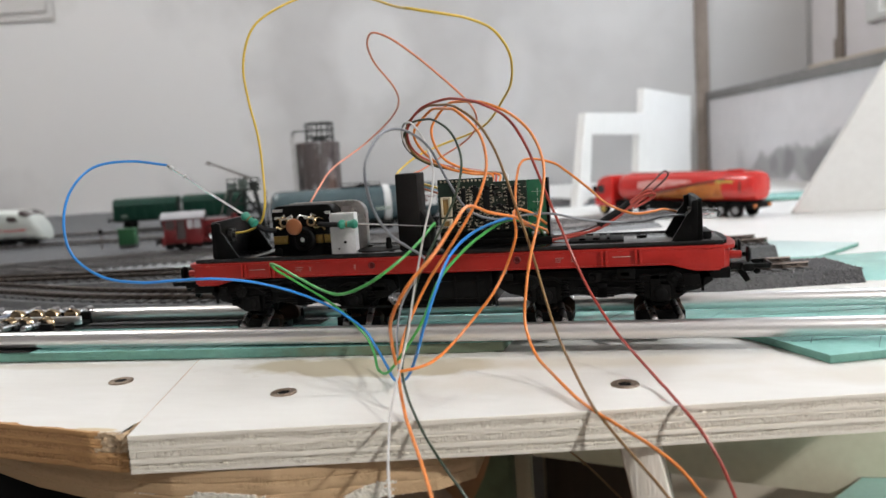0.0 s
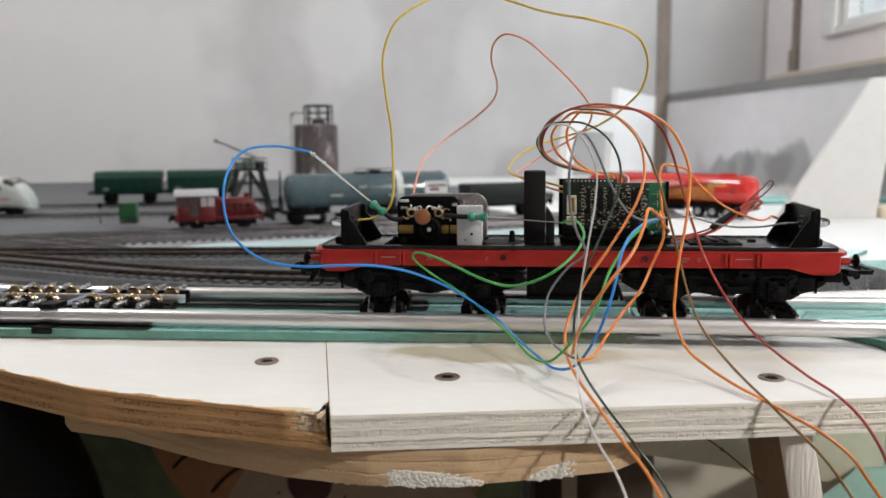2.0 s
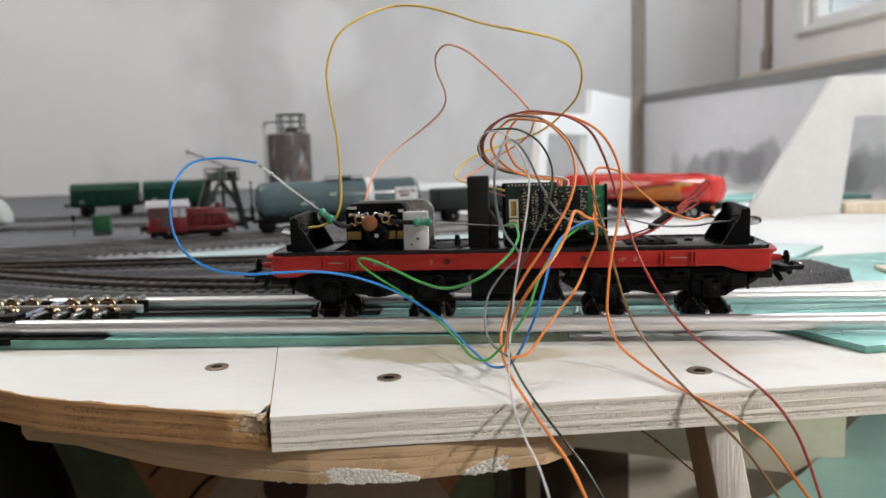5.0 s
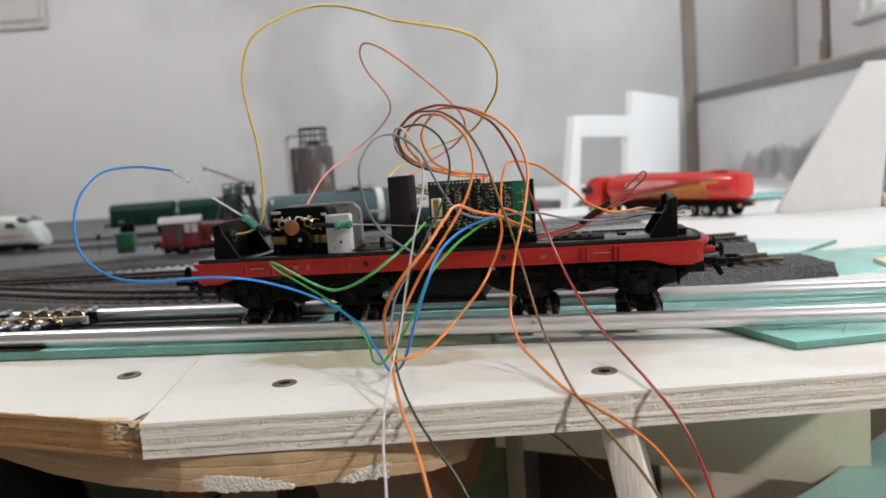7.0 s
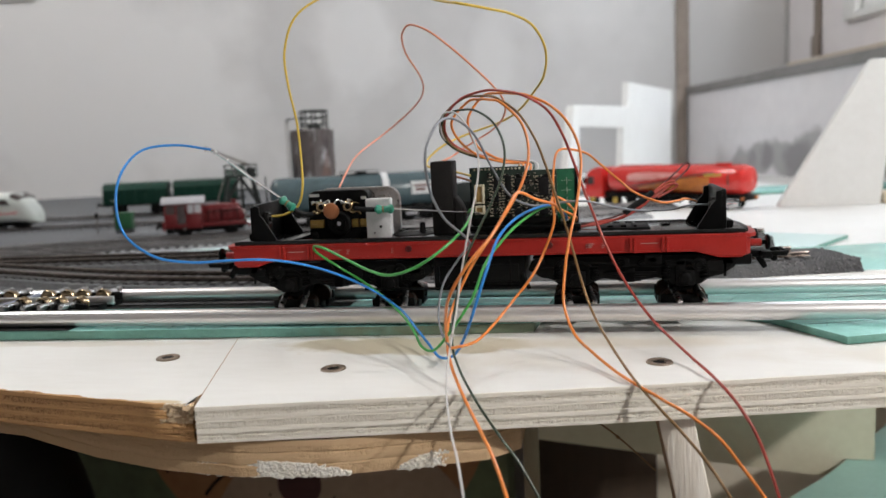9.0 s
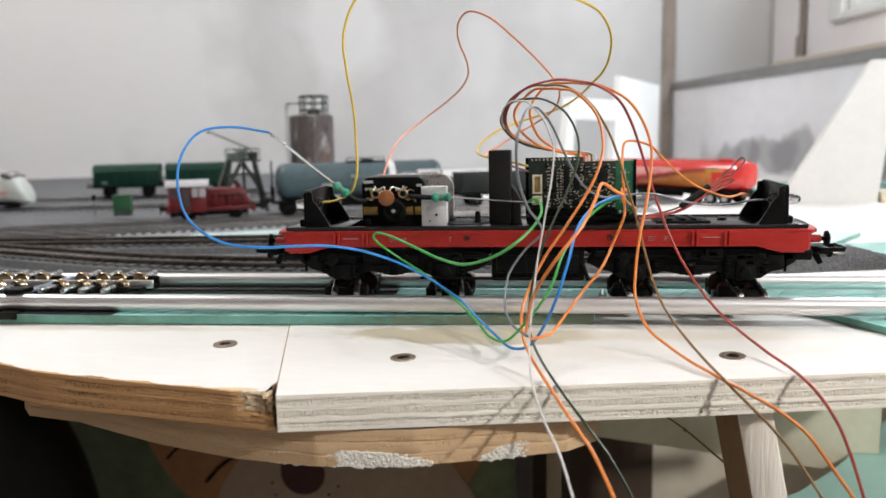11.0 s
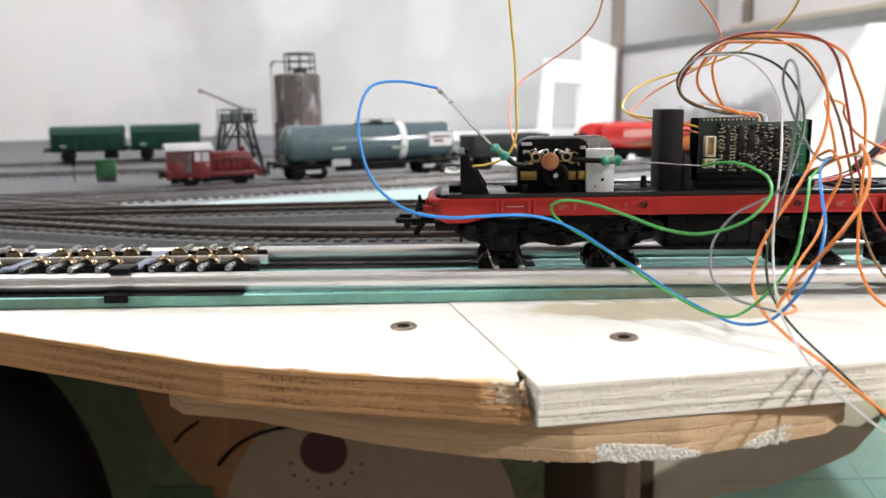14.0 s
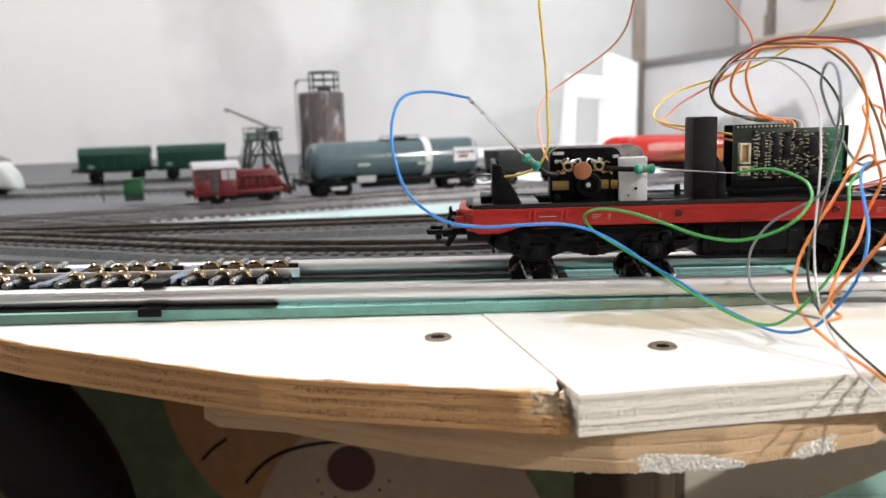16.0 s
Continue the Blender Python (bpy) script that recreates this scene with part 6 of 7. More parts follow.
# hut and post by the yard
hut = thing("relay_box", "small green relay box beside the tracks", "relay box", pose(-0.3640, 0.3700, 0.0008, 0, 0, 15))
bm = B()
box(bm, -0.0072, 0.0072, -0.005, 0.005, 0.0035, 0.0168, 0.0004)
part("body", bm, HUT_GREEN, hut)
bm = B()
box(bm, -0.0080, 0.0080, -0.0058, 0.0058, 0.0168, 0.0180, 0.0004)
part("lid", bm, HUT_GREEN, hut)
bm = B()
box(bm, -0.0070, 0.0070, -0.0048, 0.0048, 0.0, 0.0035)
part("plinth", bm, BED, hut)
post = thing("marker_post", "thin grey marker post beside the tracks", "post", pose(-0.3870, 0.3640, 0.0008))
bm = B()
cyl(bm, (0, 0, 0), (0, 0, 0.016), 0.0006, seg=8)
part("pole", bm, DARK_STEEL, post)
bm = B()
box(bm, -0.0014, 0.0014, -0.0008, 0.0008, 0.014, 0.0185, 0.0002)
part("sign", bm, BLACK, post)

SLATE = mat("pale_slate_paint", (0.15, 0.19, 0.17), 0.6, second=(0.09, 0.12, 0.105), scale=150)

# crane
cr = thing("loading_crane", "dark green lattice loading crane with a slanting jib", "model crane", pose(-0.2650, 0.3990, 0.0008, 0, 0, 28))
for sx in (-1, 1):
    for sy in (-1, 1):
        bm = B()
        cyl(bm, (sx * 0.0185, sy * 0.0130, 0.0), (sx * 0.0105, sy * 0.0075, 0.0440), 0.0017, 0.0014, seg=8)
        part("leg", bm, CRANE, cr)
        bm = B()
        cyl(bm, (sx * 0.0150, sy * 0.0105, 0.0190), (sx * 0.0010, sy * 0.0078, 0.0430), 0.0009, seg=6)
        part("brace", bm, CRANE, cr)
bm = B()
cyl(bm, (0.001, 0, 0.0), (0.001, 0, 0.0440), 0.0013, seg=10)
part("centre_post", bm, CRANE, cr)
for z, k in ((0.0185, 0.0152), (0.0330, 0.0126)):
    bm = B()
    for sy in (-1, 1):
        cyl(bm, (-k, sy * k * 0.7, z), (k, sy * k * 0.7, z), 0.0006, seg=6)
        cyl(bm, (sy * k, -k * 0.7, z), (sy * k, k * 0.7, z), 0.0006, seg=6)
    part("cross_tie", bm, CRANE, cr)
bm = B()
box(bm, -0.0135, 0.0150, -0.0095, 0.0095, 0.0440, 0.0458, 0.0003)
part("platform", bm, CRANE, cr)
bm = B()
for x in (-0.0130, -0.006, 0.001, 0.008, 0.0145):
    for y in (-0.009, 0.009):
        cyl(bm, (x, y, 0.0458), (x, y, 0.0550), 0.0004, seg=6)
for y in (-0.009, 0.009):
    cyl(bm, (-0.0130, y, 0.0550), (0.0145, y, 0.0550), 0.0004, seg=6)
    cyl(bm, (-0.0130, y, 0.0505), (0.0145, y, 0.0505), 0.0003, seg=6)
part("railing", bm, CRANE, cr)
for x0, x1, h in ((-0.0120, -0.0050, 0.0060), (-0.0035, 0.0045, 0.0085), (0.0060, 0.0130, 0.0065)):
    bm = B()
    box(bm, x0, x1, -0.0070, 0.0060, 0.0458, 0.0458 + h, 0.0006)
    part("winch_box", bm, SLATE if x0 < 0 else CRANE, cr)
bm = B()
for y in (-0.0018, 0.0018):
    cyl(bm, (0.006, y, 0.0560), (-0.0270, y * 0.4, 0.0708), 0.0008, seg=6)
for i in range(7):
    a, b = i / 7, (i + 0.5) / 7
    cyl(bm, (0.004 - 0.031 * a, -0.0018 * (1 - 0.6 * a), 0.0555 + 0.0153 * a), (0.004 - 0.031 * b, 0.0018 * (1 - 0.6 * b), 0.0555 + 0.0153 * b), 0.0003, seg=5)
cyl(bm, (-0.0265, 0, 0.0716), (-0.0280, 0, 0.0690), 0.0016, seg=8)
lathe(bm, (0.005, 0, 0.0540), (0, 0, 1), [(0, 0.0026), (0.0030, 0.0022), (0.0036, 0.0010)], 12)
part("jib", bm, DARK_STEEL, cr)
bm = B()
for y in (-0.0035, 0.0035):
    cyl(bm, (-0.0135, y, 0.0450), (-0.0270, y, 0.0060), 0.0004, seg=6)
for i in range(9):
    f = (i + 0.5) / 9
    cyl(bm, (-0.0135 - 0.0135 * f, -0.0035, 0.045 - 0.039 * f), (-0.0135 - 0.0135 * f, 0.0035, 0.045 - 0.039 * f), 0.0003, seg=5)
part("ladder", bm, DARK_STEEL, cr)

# silo
si = thing("storage_silo", "weathered grey-brown silo tower with a railing", "model silo", pose(-0.2360, 0.5200, -0.0030))
bm = B()
lathe(bm, (0, 0, 0), (0, 0, 1), [(0, 0.0215), (0.002, 0.0212), (0.0885, 0.0210), (0.0900, 0.0192), (0.0905, 0.008)], 36)
body = part("body", bm, SILO, si)
for i in range(8):
    a = radians(20 + 45 * i)
    bm = B()
    cyl(bm, (0.0213 * math.cos(a), 0.0213 * math.sin(a), 0.0), (0.0213 * math.cos(a), 0.0213 * math.sin(a), 0.089), 0.0008, seg=6)
    part("rib", bm, SILO, body)
for z in (0.030, 0.060):
    bm = B()
    lathe(bm, (0, 0, z), (0, 0, 1), [(0, 0.0211), (0, 0.0218), (0.0012, 0.0218), (0.0012, 0.0211)], 36)
    part("hoop", bm, SILO, body)
bm = B()
lathe(bm, (0.003, 0, 0.0903), (0, 0, 1), [(0, 0.0070), (0.0028, 0.0070), (0.0040, 0.0055), (0.0042, 0.0020)], 22)
part("filler_cap", bm, CRANE, si)
for i in range(8):
    a, b = radians(45 * i + 10), radians(45 * i + 55)
    bm = B()
    cyl(bm, (0.003 + 0.0140 * math.cos(a), 0.0140 * math.sin(a), 0.0900), (0.003 + 0.0140 * math.cos(a), 0.0140 * math.sin(a), 0.1085), 0.0008, seg=6)
    part("railing_post", bm, CRANE, si)
    bm = B()
    for z, r in ((0.0950, 0.0006), (0.1015, 0.0006), (0.1085, 0.0009)):
        cyl(bm, (0.003 + 0.0140 * math.cos(a), 0.0140 * math.sin(a), z), (0.003 + 0.0140 * math.cos(b), 0.0140 * math.sin(b), z), r, seg=6)
    part("railing", bm, CRANE, si)
for y in (-0.0070, -0.0130):
    bm = B()
    tube(bm, [(-0.0225, y, 0.0970), (-0.0205, y, 0.1010), (-0.0150, y * 0.8, 0.1015), (-0.0105, y * 0.6, 0.1015)], 0.0006, 6, 6)
    part("handrail", bm, CRANE, si)
bm = B()
for y in (-0.003, 0.003):
    cyl(bm, (-0.0225, y - 0.010, 0.002), (-0.0225, y - 0.010, 0.0985), 0.0004, seg=6)
for i in range(16):
    cyl(bm, (-0.0225, -0.013, 0.006 + i * 0.0058), (-0.0225, -0.007, 0.006 + i * 0.0058), 0.0003, seg=5)
part("ladder", bm, DARK_STEEL, si)

# red tank lorry
LORRY_WHITE = mat("white_livery", (0.82, 0.50, 0.46), 0.3, second=(0.68, 0.17, 0.15), scale=170, mix=0.8)
LORRY_DARK = mat("dark_livery", (0.10, 0.06, 0.035), 0.35, second=(0.05, 0.03, 0.02), scale=200)
YELLOW_RIM = mat("yellow_rim", (0.60, 0.42, 0.08), 0.4, scale=200)
tr = thing("tank_lorry", "glossy red tank lorry with a white and orange livery", "model lorry", pose(0.1150, 0.5250, -0.0045, 0, 0, -42.9))
bm = B()
prism(bm, [(-0.0900, 0.0080), (-0.0660, 0.0080), (-0.0660, 0.0385), (-0.0720, 0.0395), (-0.0800, 0.0375), (-0.0862, 0.0330), (-0.0895, 0.0240), (-0.0905, 0.0140)][::-1], -0.0142, 0.0142, "y", 0.0016)
cb = part("cab", bm, TRUCK_RED, tr, "red cab with a sloping roof fairing")
bm = B()
prism(bm, [(-0.0899, 0.0225), (-0.0873, 0.0305), (-0.0862, 0.0300), (-0.0885, 0.0222)], -0.0118, 0.0118, "y")
part("windscreen", bm, DARK_GLASS, cb)
for s in (-1, 1):
    y0, y1 = sorted((s * 0.0138, s * 0.0144))
    bm = B()
    prism(bm, rounded(-0.0855, -0.0765, 0.0215, 0.0295, 0.0015), y0, y1, "y")
    part("side_window", bm, DARK_GLASS, cb)
    bm = B()
    box(bm, -0.0900, -0.0870, *sorted((s * 0.0146, s * 0.0172)), 0.0225, 0.0290, 0.0004)
    part("mirror", bm, BLACK, cb)
    bm = B()
    box(bm, -0.0914, -0.0902, *sorted((s * 0.0085, s * 0.0125)), 0.0110, 0.0135, 0.0003)
    part("headlight", bm, WHITE_PLASTIC, cb)
bm = B()
rings = []
for x, k in ((-0.0600, 0.78), (-0.0570, 0.94), (-0.0520, 1.0), (0.0850, 1.0), (0.0895, 0.96), (0.0925, 0.84), (0.0938, 0.60)):
    ring = []
    for i in range(32):
        a = 2 * math.pi * i / 32
        c, sn = math.cos(a), math.sin(a)
        ring.append(bm.verts.new((x, 0.0148 * k * math.copysign(abs(c) ** 0.8, c), 0.0268 + 0.0135 * k * math.copysign(abs(sn) ** 0.8, sn))))
    rings.append(ring)
for u, v in zip(rings, rings[1:]):
    for i in range(32):
        bm.faces.new((u[i], u[(i + 1) % 32], v[(i + 1) % 32], v[i]))
bm.faces.new(rings[0])
bm.faces.new(rings[-1][::-1])
tn = part("tank", bm, TRUCK_RED, tr)


def flank(bm, pts, lift):
    """A flat outline laid on the tank's round side."""
    def at(x, z, out):
        q = min(1.0, abs(z - 0.0268) / 0.0135)
        sn = q ** (1 / 0.8)
        return (x, -(0.0148 * max(0.0, 1 - sn * sn) ** 0.4 + out), z)
    steps = []
    for x, lo, hi in pts:
        steps.append([(x, lo + (hi - lo) * k / 8) for k in range(9)])
    front = [[bm.verts.new(at(x, z, lift)) for x, z in row] for row in steps]
    back = [[bm.verts.new(at(x, z, -0.0004)) for x, z in row] for row in steps]
    for grid in (front, back):
        for u, v in zip(grid, grid[1:]):
            for k in range(8):
                bm.faces.new((u[k], u[k + 1], v[k + 1], v[k]))
    for u, v in ((front[0], back[0]), (front[-1], back[-1])):
        for k in range(8):
            bm.faces.new((u[k], u[k + 1], v[k + 1], v[k]))
    for k in (0, 8):
        for i in range(len(front) - 1):
            bm.faces.new((front[i][k], front[i + 1][k], back[i + 1][k], back[i][k]))
    return bm


part("orange_wedge", flank(B(), [(-0.020, 0.0175, 0.0195), (0.010, 0.0165, 0.0240), (0.040, 0.0160, 0.0290), (0.062, 0.0165, 0.0300)], 0.00025), ORANGE_STRIPE, tn, "orange wedge on the tank side")
part("dark_streak", flank(B(), [(-0.034, 0.0185, 0.0195), (0.000, 0.0228, 0.0245), (0.040, 0.0292, 0.0310), (0.066, 0.0330, 0.0342)], 0.00045), LORRY_DARK, tn, "dark diagonal streak")
part("yellow_flash", flank(B(), [(0.056, 0.0302, 0.0322), (0.074, 0.0305, 0.0322)], 0.00040), YELLOW_RIM, tn)
part("pale_patch", flank(B(), [(-0.032, 0.0262, 0.0318), (-0.022, 0.0256, 0.0334), (-0.002, 0.0268, 0.0338), (0.016, 0.0292, 0.0336), (0.030, 0.0312, 0.0328)], 0.00035), LORRY_WHITE, tn, "pale plain logo shape")
bm = B()
lathe(bm, (0.0800, 0, 0.0268), (1, 0, 0), [(0, 0.0146), (0, 0.0152), (0.0014, 0.0152), (0.0014, 0.0146)], 36)
for v in bm.verts:
    v.co.z = 0.0268 + (v.co.z - 0.0268) * 0.93
part("strap", bm, LORRY_DARK, tn)
bm = B()
box(bm, -0.050, 0.078, -0.0055, 0.0055, 0.0398, 0.0408, 0.0004)
box(bm, 0.0640, 0.0790, -0.0075, -0.0062, 0.0395, 0.0420, 0.0004)
part("walkway", bm, TRUCK_RED, tn)
bm = B()
box(bm, -0.086, 0.090, -0.0100, 0.0100, 0.0088, 0.0140, 0.0005)
box(bm, -0.020, 0.030, -0.0138, -0.0100, 0.0060, 0.0125, 0.0006)
box(bm, 0.0880, 0.0925, -0.0135, 0.0135, 0.0080, 0.0125, 0.0005)
part("chassis", bm, BLACK, tr)
bm = B()
for s in (-1, 1):
    box(bm, 0.0926, 0.0932, *sorted((s * 0.0085, s * 0.0130)), 0.0090, 0.0118, 0.0002)
part("tail_light", bm, ORANGE_STRIPE, tr)
for x, rim in ((-0.079, YELLOW_RIM), (-0.049, YELLOW_RIM), (0.045, GREY_METAL), (0.060, GREY_METAL), (0.075, GREY_METAL)):
    for s in (-1, 1):
        bm = B()
        lathe(bm, (x, s * 0.0090, 0.0060), (0, s, 0), [(0, 0.002), (0, 0.0056), (0.0006, 0.0060), (0.0042, 0.0060), (0.0048, 0.0054), (0.0048, 0.0036), (0.0042, 0.0034)], 22)
        wh = part("wheel", bm, BLACK_MATT, tr)
        bm = B()
        lathe(bm, (x, s * 0.0128, 0.0060), (0, s, 0), [(0, 0.0033), (0.0009, 0.0032), (0.0005, 0.0018), (0.0010, 0.0013), (0.0010, 0.0003)], 16)
        part("rim", bm, rim, wh)
        if x > 0 or x < -0.06:
            bm = B()
            arc = [(x + 0.0072 * math.cos(radians(a)), s * 0.0115, 0.0060 + 0.0072 * math.sin(radians(a))) for a in range(20, 161, 20)]
            tube(bm, arc, 0.0008, 3, 6)
            part("mudguard", bm, BLACK, tr)

# white plywood parts standing at the back
bm = B()
outer = [(-0.037, 0.0), (0.002, 0.0), (0.018, 0.0837), (0.195, 0.0817), (0.182, 0.0), (0.455, 0.0), (0.466, 0.1425), (0.2236, 0.1465), (0.2180, 0.1115), (0.0, 0.1095)]
prism(bm, outer[::-1], 0.0, 0.010, "y", 0.0006)
solid("plywood_gable", bm, WHITE_PAINT, "white stepped plywood panel standing on edge before the wall", "panel", m=pose(0.0300, 0.7200, -0.0044, 0, 0, 69.8))
bm = B()
outer = [(0.2110, -0.0044), (0.2970, -0.0044), (0.3070, 0.0850), (0.45, 0.0830), (0.45, 0.1200), (0.2875, 0.1220)]
prism(bm, outer, 0.480, 0.490, "y", 0.0006)
solid("plywood_gable", bm, WHITE_PAINT, "white slanting plywood panel with an opening standing on the base", "panel")
bm = B()
box(bm, 0.300, 0.42, 0.475, 0.500, -0.0044, 0.006, 0.001)
solid("wood_batten", bm, PINE, "short pale wooden batten beneath the panel opening", "batten")


# ---- below the boards ----
bm = B()
box(bm, 0.003, 0.0108, 0.1195, 0.132, -0.60, -0.0225, 0.0006)
# batten wood darkened to stand for the shade below the base
solid("batten_post", bm, mat("shaded_batten", (0.34, 0.275, 0.19), 0.75, second=(0.26, 0.20, 0.13), scale=70, bump=0.3, stretch=(3, 3, 0.25)), "brownish square wooden post under the base", "post")
bm = B()
prism(bm, [(-0.020, -0.0225), (-0.020, -0.1320), (0.076, -0.1435), (0.1955, -0.1580), (0.1955, -0.1452), (0.2155, -0.1452), (0.2155, -0.0225)], 0.2370, 0.2430, "y", 0.0006)
solid("plywood_gusset", bm, RIB, "pale painted plywood gusset under the base", "gusset")
bm = B()
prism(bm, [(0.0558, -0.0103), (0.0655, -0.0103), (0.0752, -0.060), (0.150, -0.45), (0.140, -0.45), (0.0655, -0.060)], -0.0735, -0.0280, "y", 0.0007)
# left side takes the darker colour, its shade put into the material
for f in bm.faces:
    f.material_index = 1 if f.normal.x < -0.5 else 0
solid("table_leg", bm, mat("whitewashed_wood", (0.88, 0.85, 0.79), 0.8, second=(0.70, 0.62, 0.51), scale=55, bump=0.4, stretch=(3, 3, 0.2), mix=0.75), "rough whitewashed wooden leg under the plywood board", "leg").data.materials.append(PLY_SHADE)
bm = B()
tube(bm, [(0.0160, -0.0300, -0.0102), (0.0265, -0.0370, -0.0152), (0.0393, -0.0460, -0.0214), (0.0462, -0.0510, -0.0250), (0.0565, -0.0600, -0.0318)], 0.0003, 6, 7)
lathe(bm, (0.0457, -0.0506, -0.0247), (0.6, -0.6, -0.5), [(0, 0.0003), (0.0004, 0.0006), (0.0009, 0.0006), (0.0013, 0.0003)], 10)
solid("loose_wire_end", bm, W_BROWN, "thin brown wire end poking out under the board", "wire")
edge_line = [(0.051, 0.126), (0.086, 0.137), (0.1045, 0.148), (0.132, 0.166), (0.149, 0.178), (0.160, 0.191), (0.176, 0.209), (0.195, 0.234), (0.226, 0.280), (0.270, 0.340)]
deck_outline = [(0.045, 0.030), (0.80, 0.030), (0.80, 0.340)] + edge_line[::-1] + [(0.045, 0.120)]
bm = B()
prism(bm, deck_outline, -0.1675, -0.1495)
solid("lower_deck", bm, PLY_RAW, "plywood lower deck with a curved edge under the layout", "shelf")
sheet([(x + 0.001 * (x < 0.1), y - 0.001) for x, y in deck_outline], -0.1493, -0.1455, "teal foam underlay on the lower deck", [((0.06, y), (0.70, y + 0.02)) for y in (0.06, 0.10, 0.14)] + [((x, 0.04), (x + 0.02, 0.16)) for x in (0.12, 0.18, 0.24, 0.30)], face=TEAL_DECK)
bm = B()
box(bm, -0.015, 0.62, 0.450, 0.460, FLOOR, -0.0225, 0.001)
# warm tint in the white stands for light bounced off brown wood
solid("rear_panel", bm, mat("warm_white_paint", (0.80, 0.73, 0.60), 0.7, second=(0.70, 0.62, 0.48), scale=12), "warm white painted panel closing the back of the table", "panel")
# printed carton standing in the dark under the table
carton = thing("printed_carton", "dark green printed carton with round coloured shapes", "carton", pose(-0.19, 0.278, -0.19))
bm = B()
box(bm, -0.62, 0.168, 0.001, 0.06, -0.40, 0.155, 0.002)
part("box", bm, mat("dark_green_card", (0.14, 0.17, 0.085), 0.7, second=(0.065, 0.085, 0.042), scale=12), carton)
bm = B()
pts = [(0.015 + 0.145 * math.cos(radians(a)), 0.080 + 0.145 * math.sin(radians(a))) for a in range(152, 389, 6)]
prism(bm, [(x, min(z, 0.150)) for x, z in pts], -0.0001, 0.0012, "y")
part("brown_round", bm, mat("brown_print", (0.34, 0.165, 0.070), 0.7, second=(0.24, 0.115, 0.045), scale=20), carton)
bm = B()
lathe(bm, (0.040, -0.0002, -0.062), (0, -1, 0), [(0, 0.110), (0.0006, 0.110), (0.0006, 0.03)], 56)
part("pale_round", bm, mat("beige_print", (0.36, 0.26, 0.185), 0.7, second=(0.27, 0.195, 0.135), scale=20), carton)
bm = B()
lathe(bm, (0.007, -0.0009, 0.001), (0, -1, 0), [(0, 0.0175), (0.0006, 0.0175), (0.0006, 0.008)], 36)
part("red_disc", bm, mat("deep_red_print", (0.050, 0.006, 0.006), 0.6, scale=30), carton)
bm = B()
for k, a in enumerate(range(200, 341, 20)):
    r = 0.026 + 0.003 * (k % 2)
    lathe(bm, (0.007 + r * math.cos(radians(a)), -0.0009, 0.001 + r * math.sin(radians(a))), (0, -1, 0), [(0, 0.0011), (0.0004, 0.0011), (0.0004, 0.0004)], 10)
part("dots", bm, BLACK_MATT, carton)
bm = B()
box(bm, -0.125, -0.076, -0.0012, -0.0004, -0.080, -0.026, 0.0002)
part("green_panel", bm, mat("mid_green_print", (0.055, 0.11, 0.05), 0.7, scale=20), carton)
bm = B()
tube(bm, [(-0.071, -0.0012, -0.009), (-0.060, -0.0012, 0.003), (-0.047, -0.0012, 0.012), (-0.030, -0.0012, 0.018), (-0.013, -0.0012, 0.021), (0.01, -0.0012, 0.023)], 0.0013, 8, 6)
part("arc_line", bm, BLACK_MATT, carton)
bm = B()
tube(bm, [(-0.102, -0.0012, 0.009), (-0.093, -0.0012, 0.018), (-0.083, -0.0012, 0.025)], 0.0010, 4, 6)
part("arc_line", bm, BLACK_MATT, carton)
HOSE = mat("black_rubber", (0.0065, 0.0065, 0.0065), 0.55, second=(0.004, 0.004, 0.004), scale=60, spec=0.2)
bm = B()
line = [(-0.462 + 0.12 * math.cos(radians(a)), 0.20, -0.21 + 0.13 * math.sin(radians(a))) for a in range(-100, 111, 15)]
tube(bm, line, 0.034, 4, 18)
solid("rubber_hose", bm, HOSE, "thick black rubber hose lying in the dark under the table", "hose")
# added dark sheet in place of the shade that falls on the rear panel
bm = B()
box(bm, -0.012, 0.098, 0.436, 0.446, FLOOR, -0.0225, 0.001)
solid("panel_shade_board", bm, mat("panel_shade_brown", (0.085, 0.055, 0.033), 0.7, second=(0.055, 0.034, 0.02), scale=20, stretch=(1, 1, 0.2)), "dark brown sheet added to stand for shade on the rear panel", "board")


# ---- loose wires ----
def wire(pts, material, r, label):
    bm = B()
    tube(bm, pts, r, 8, 10)
    return solid("wire", bm, material, label, "wire", group="loose wires")


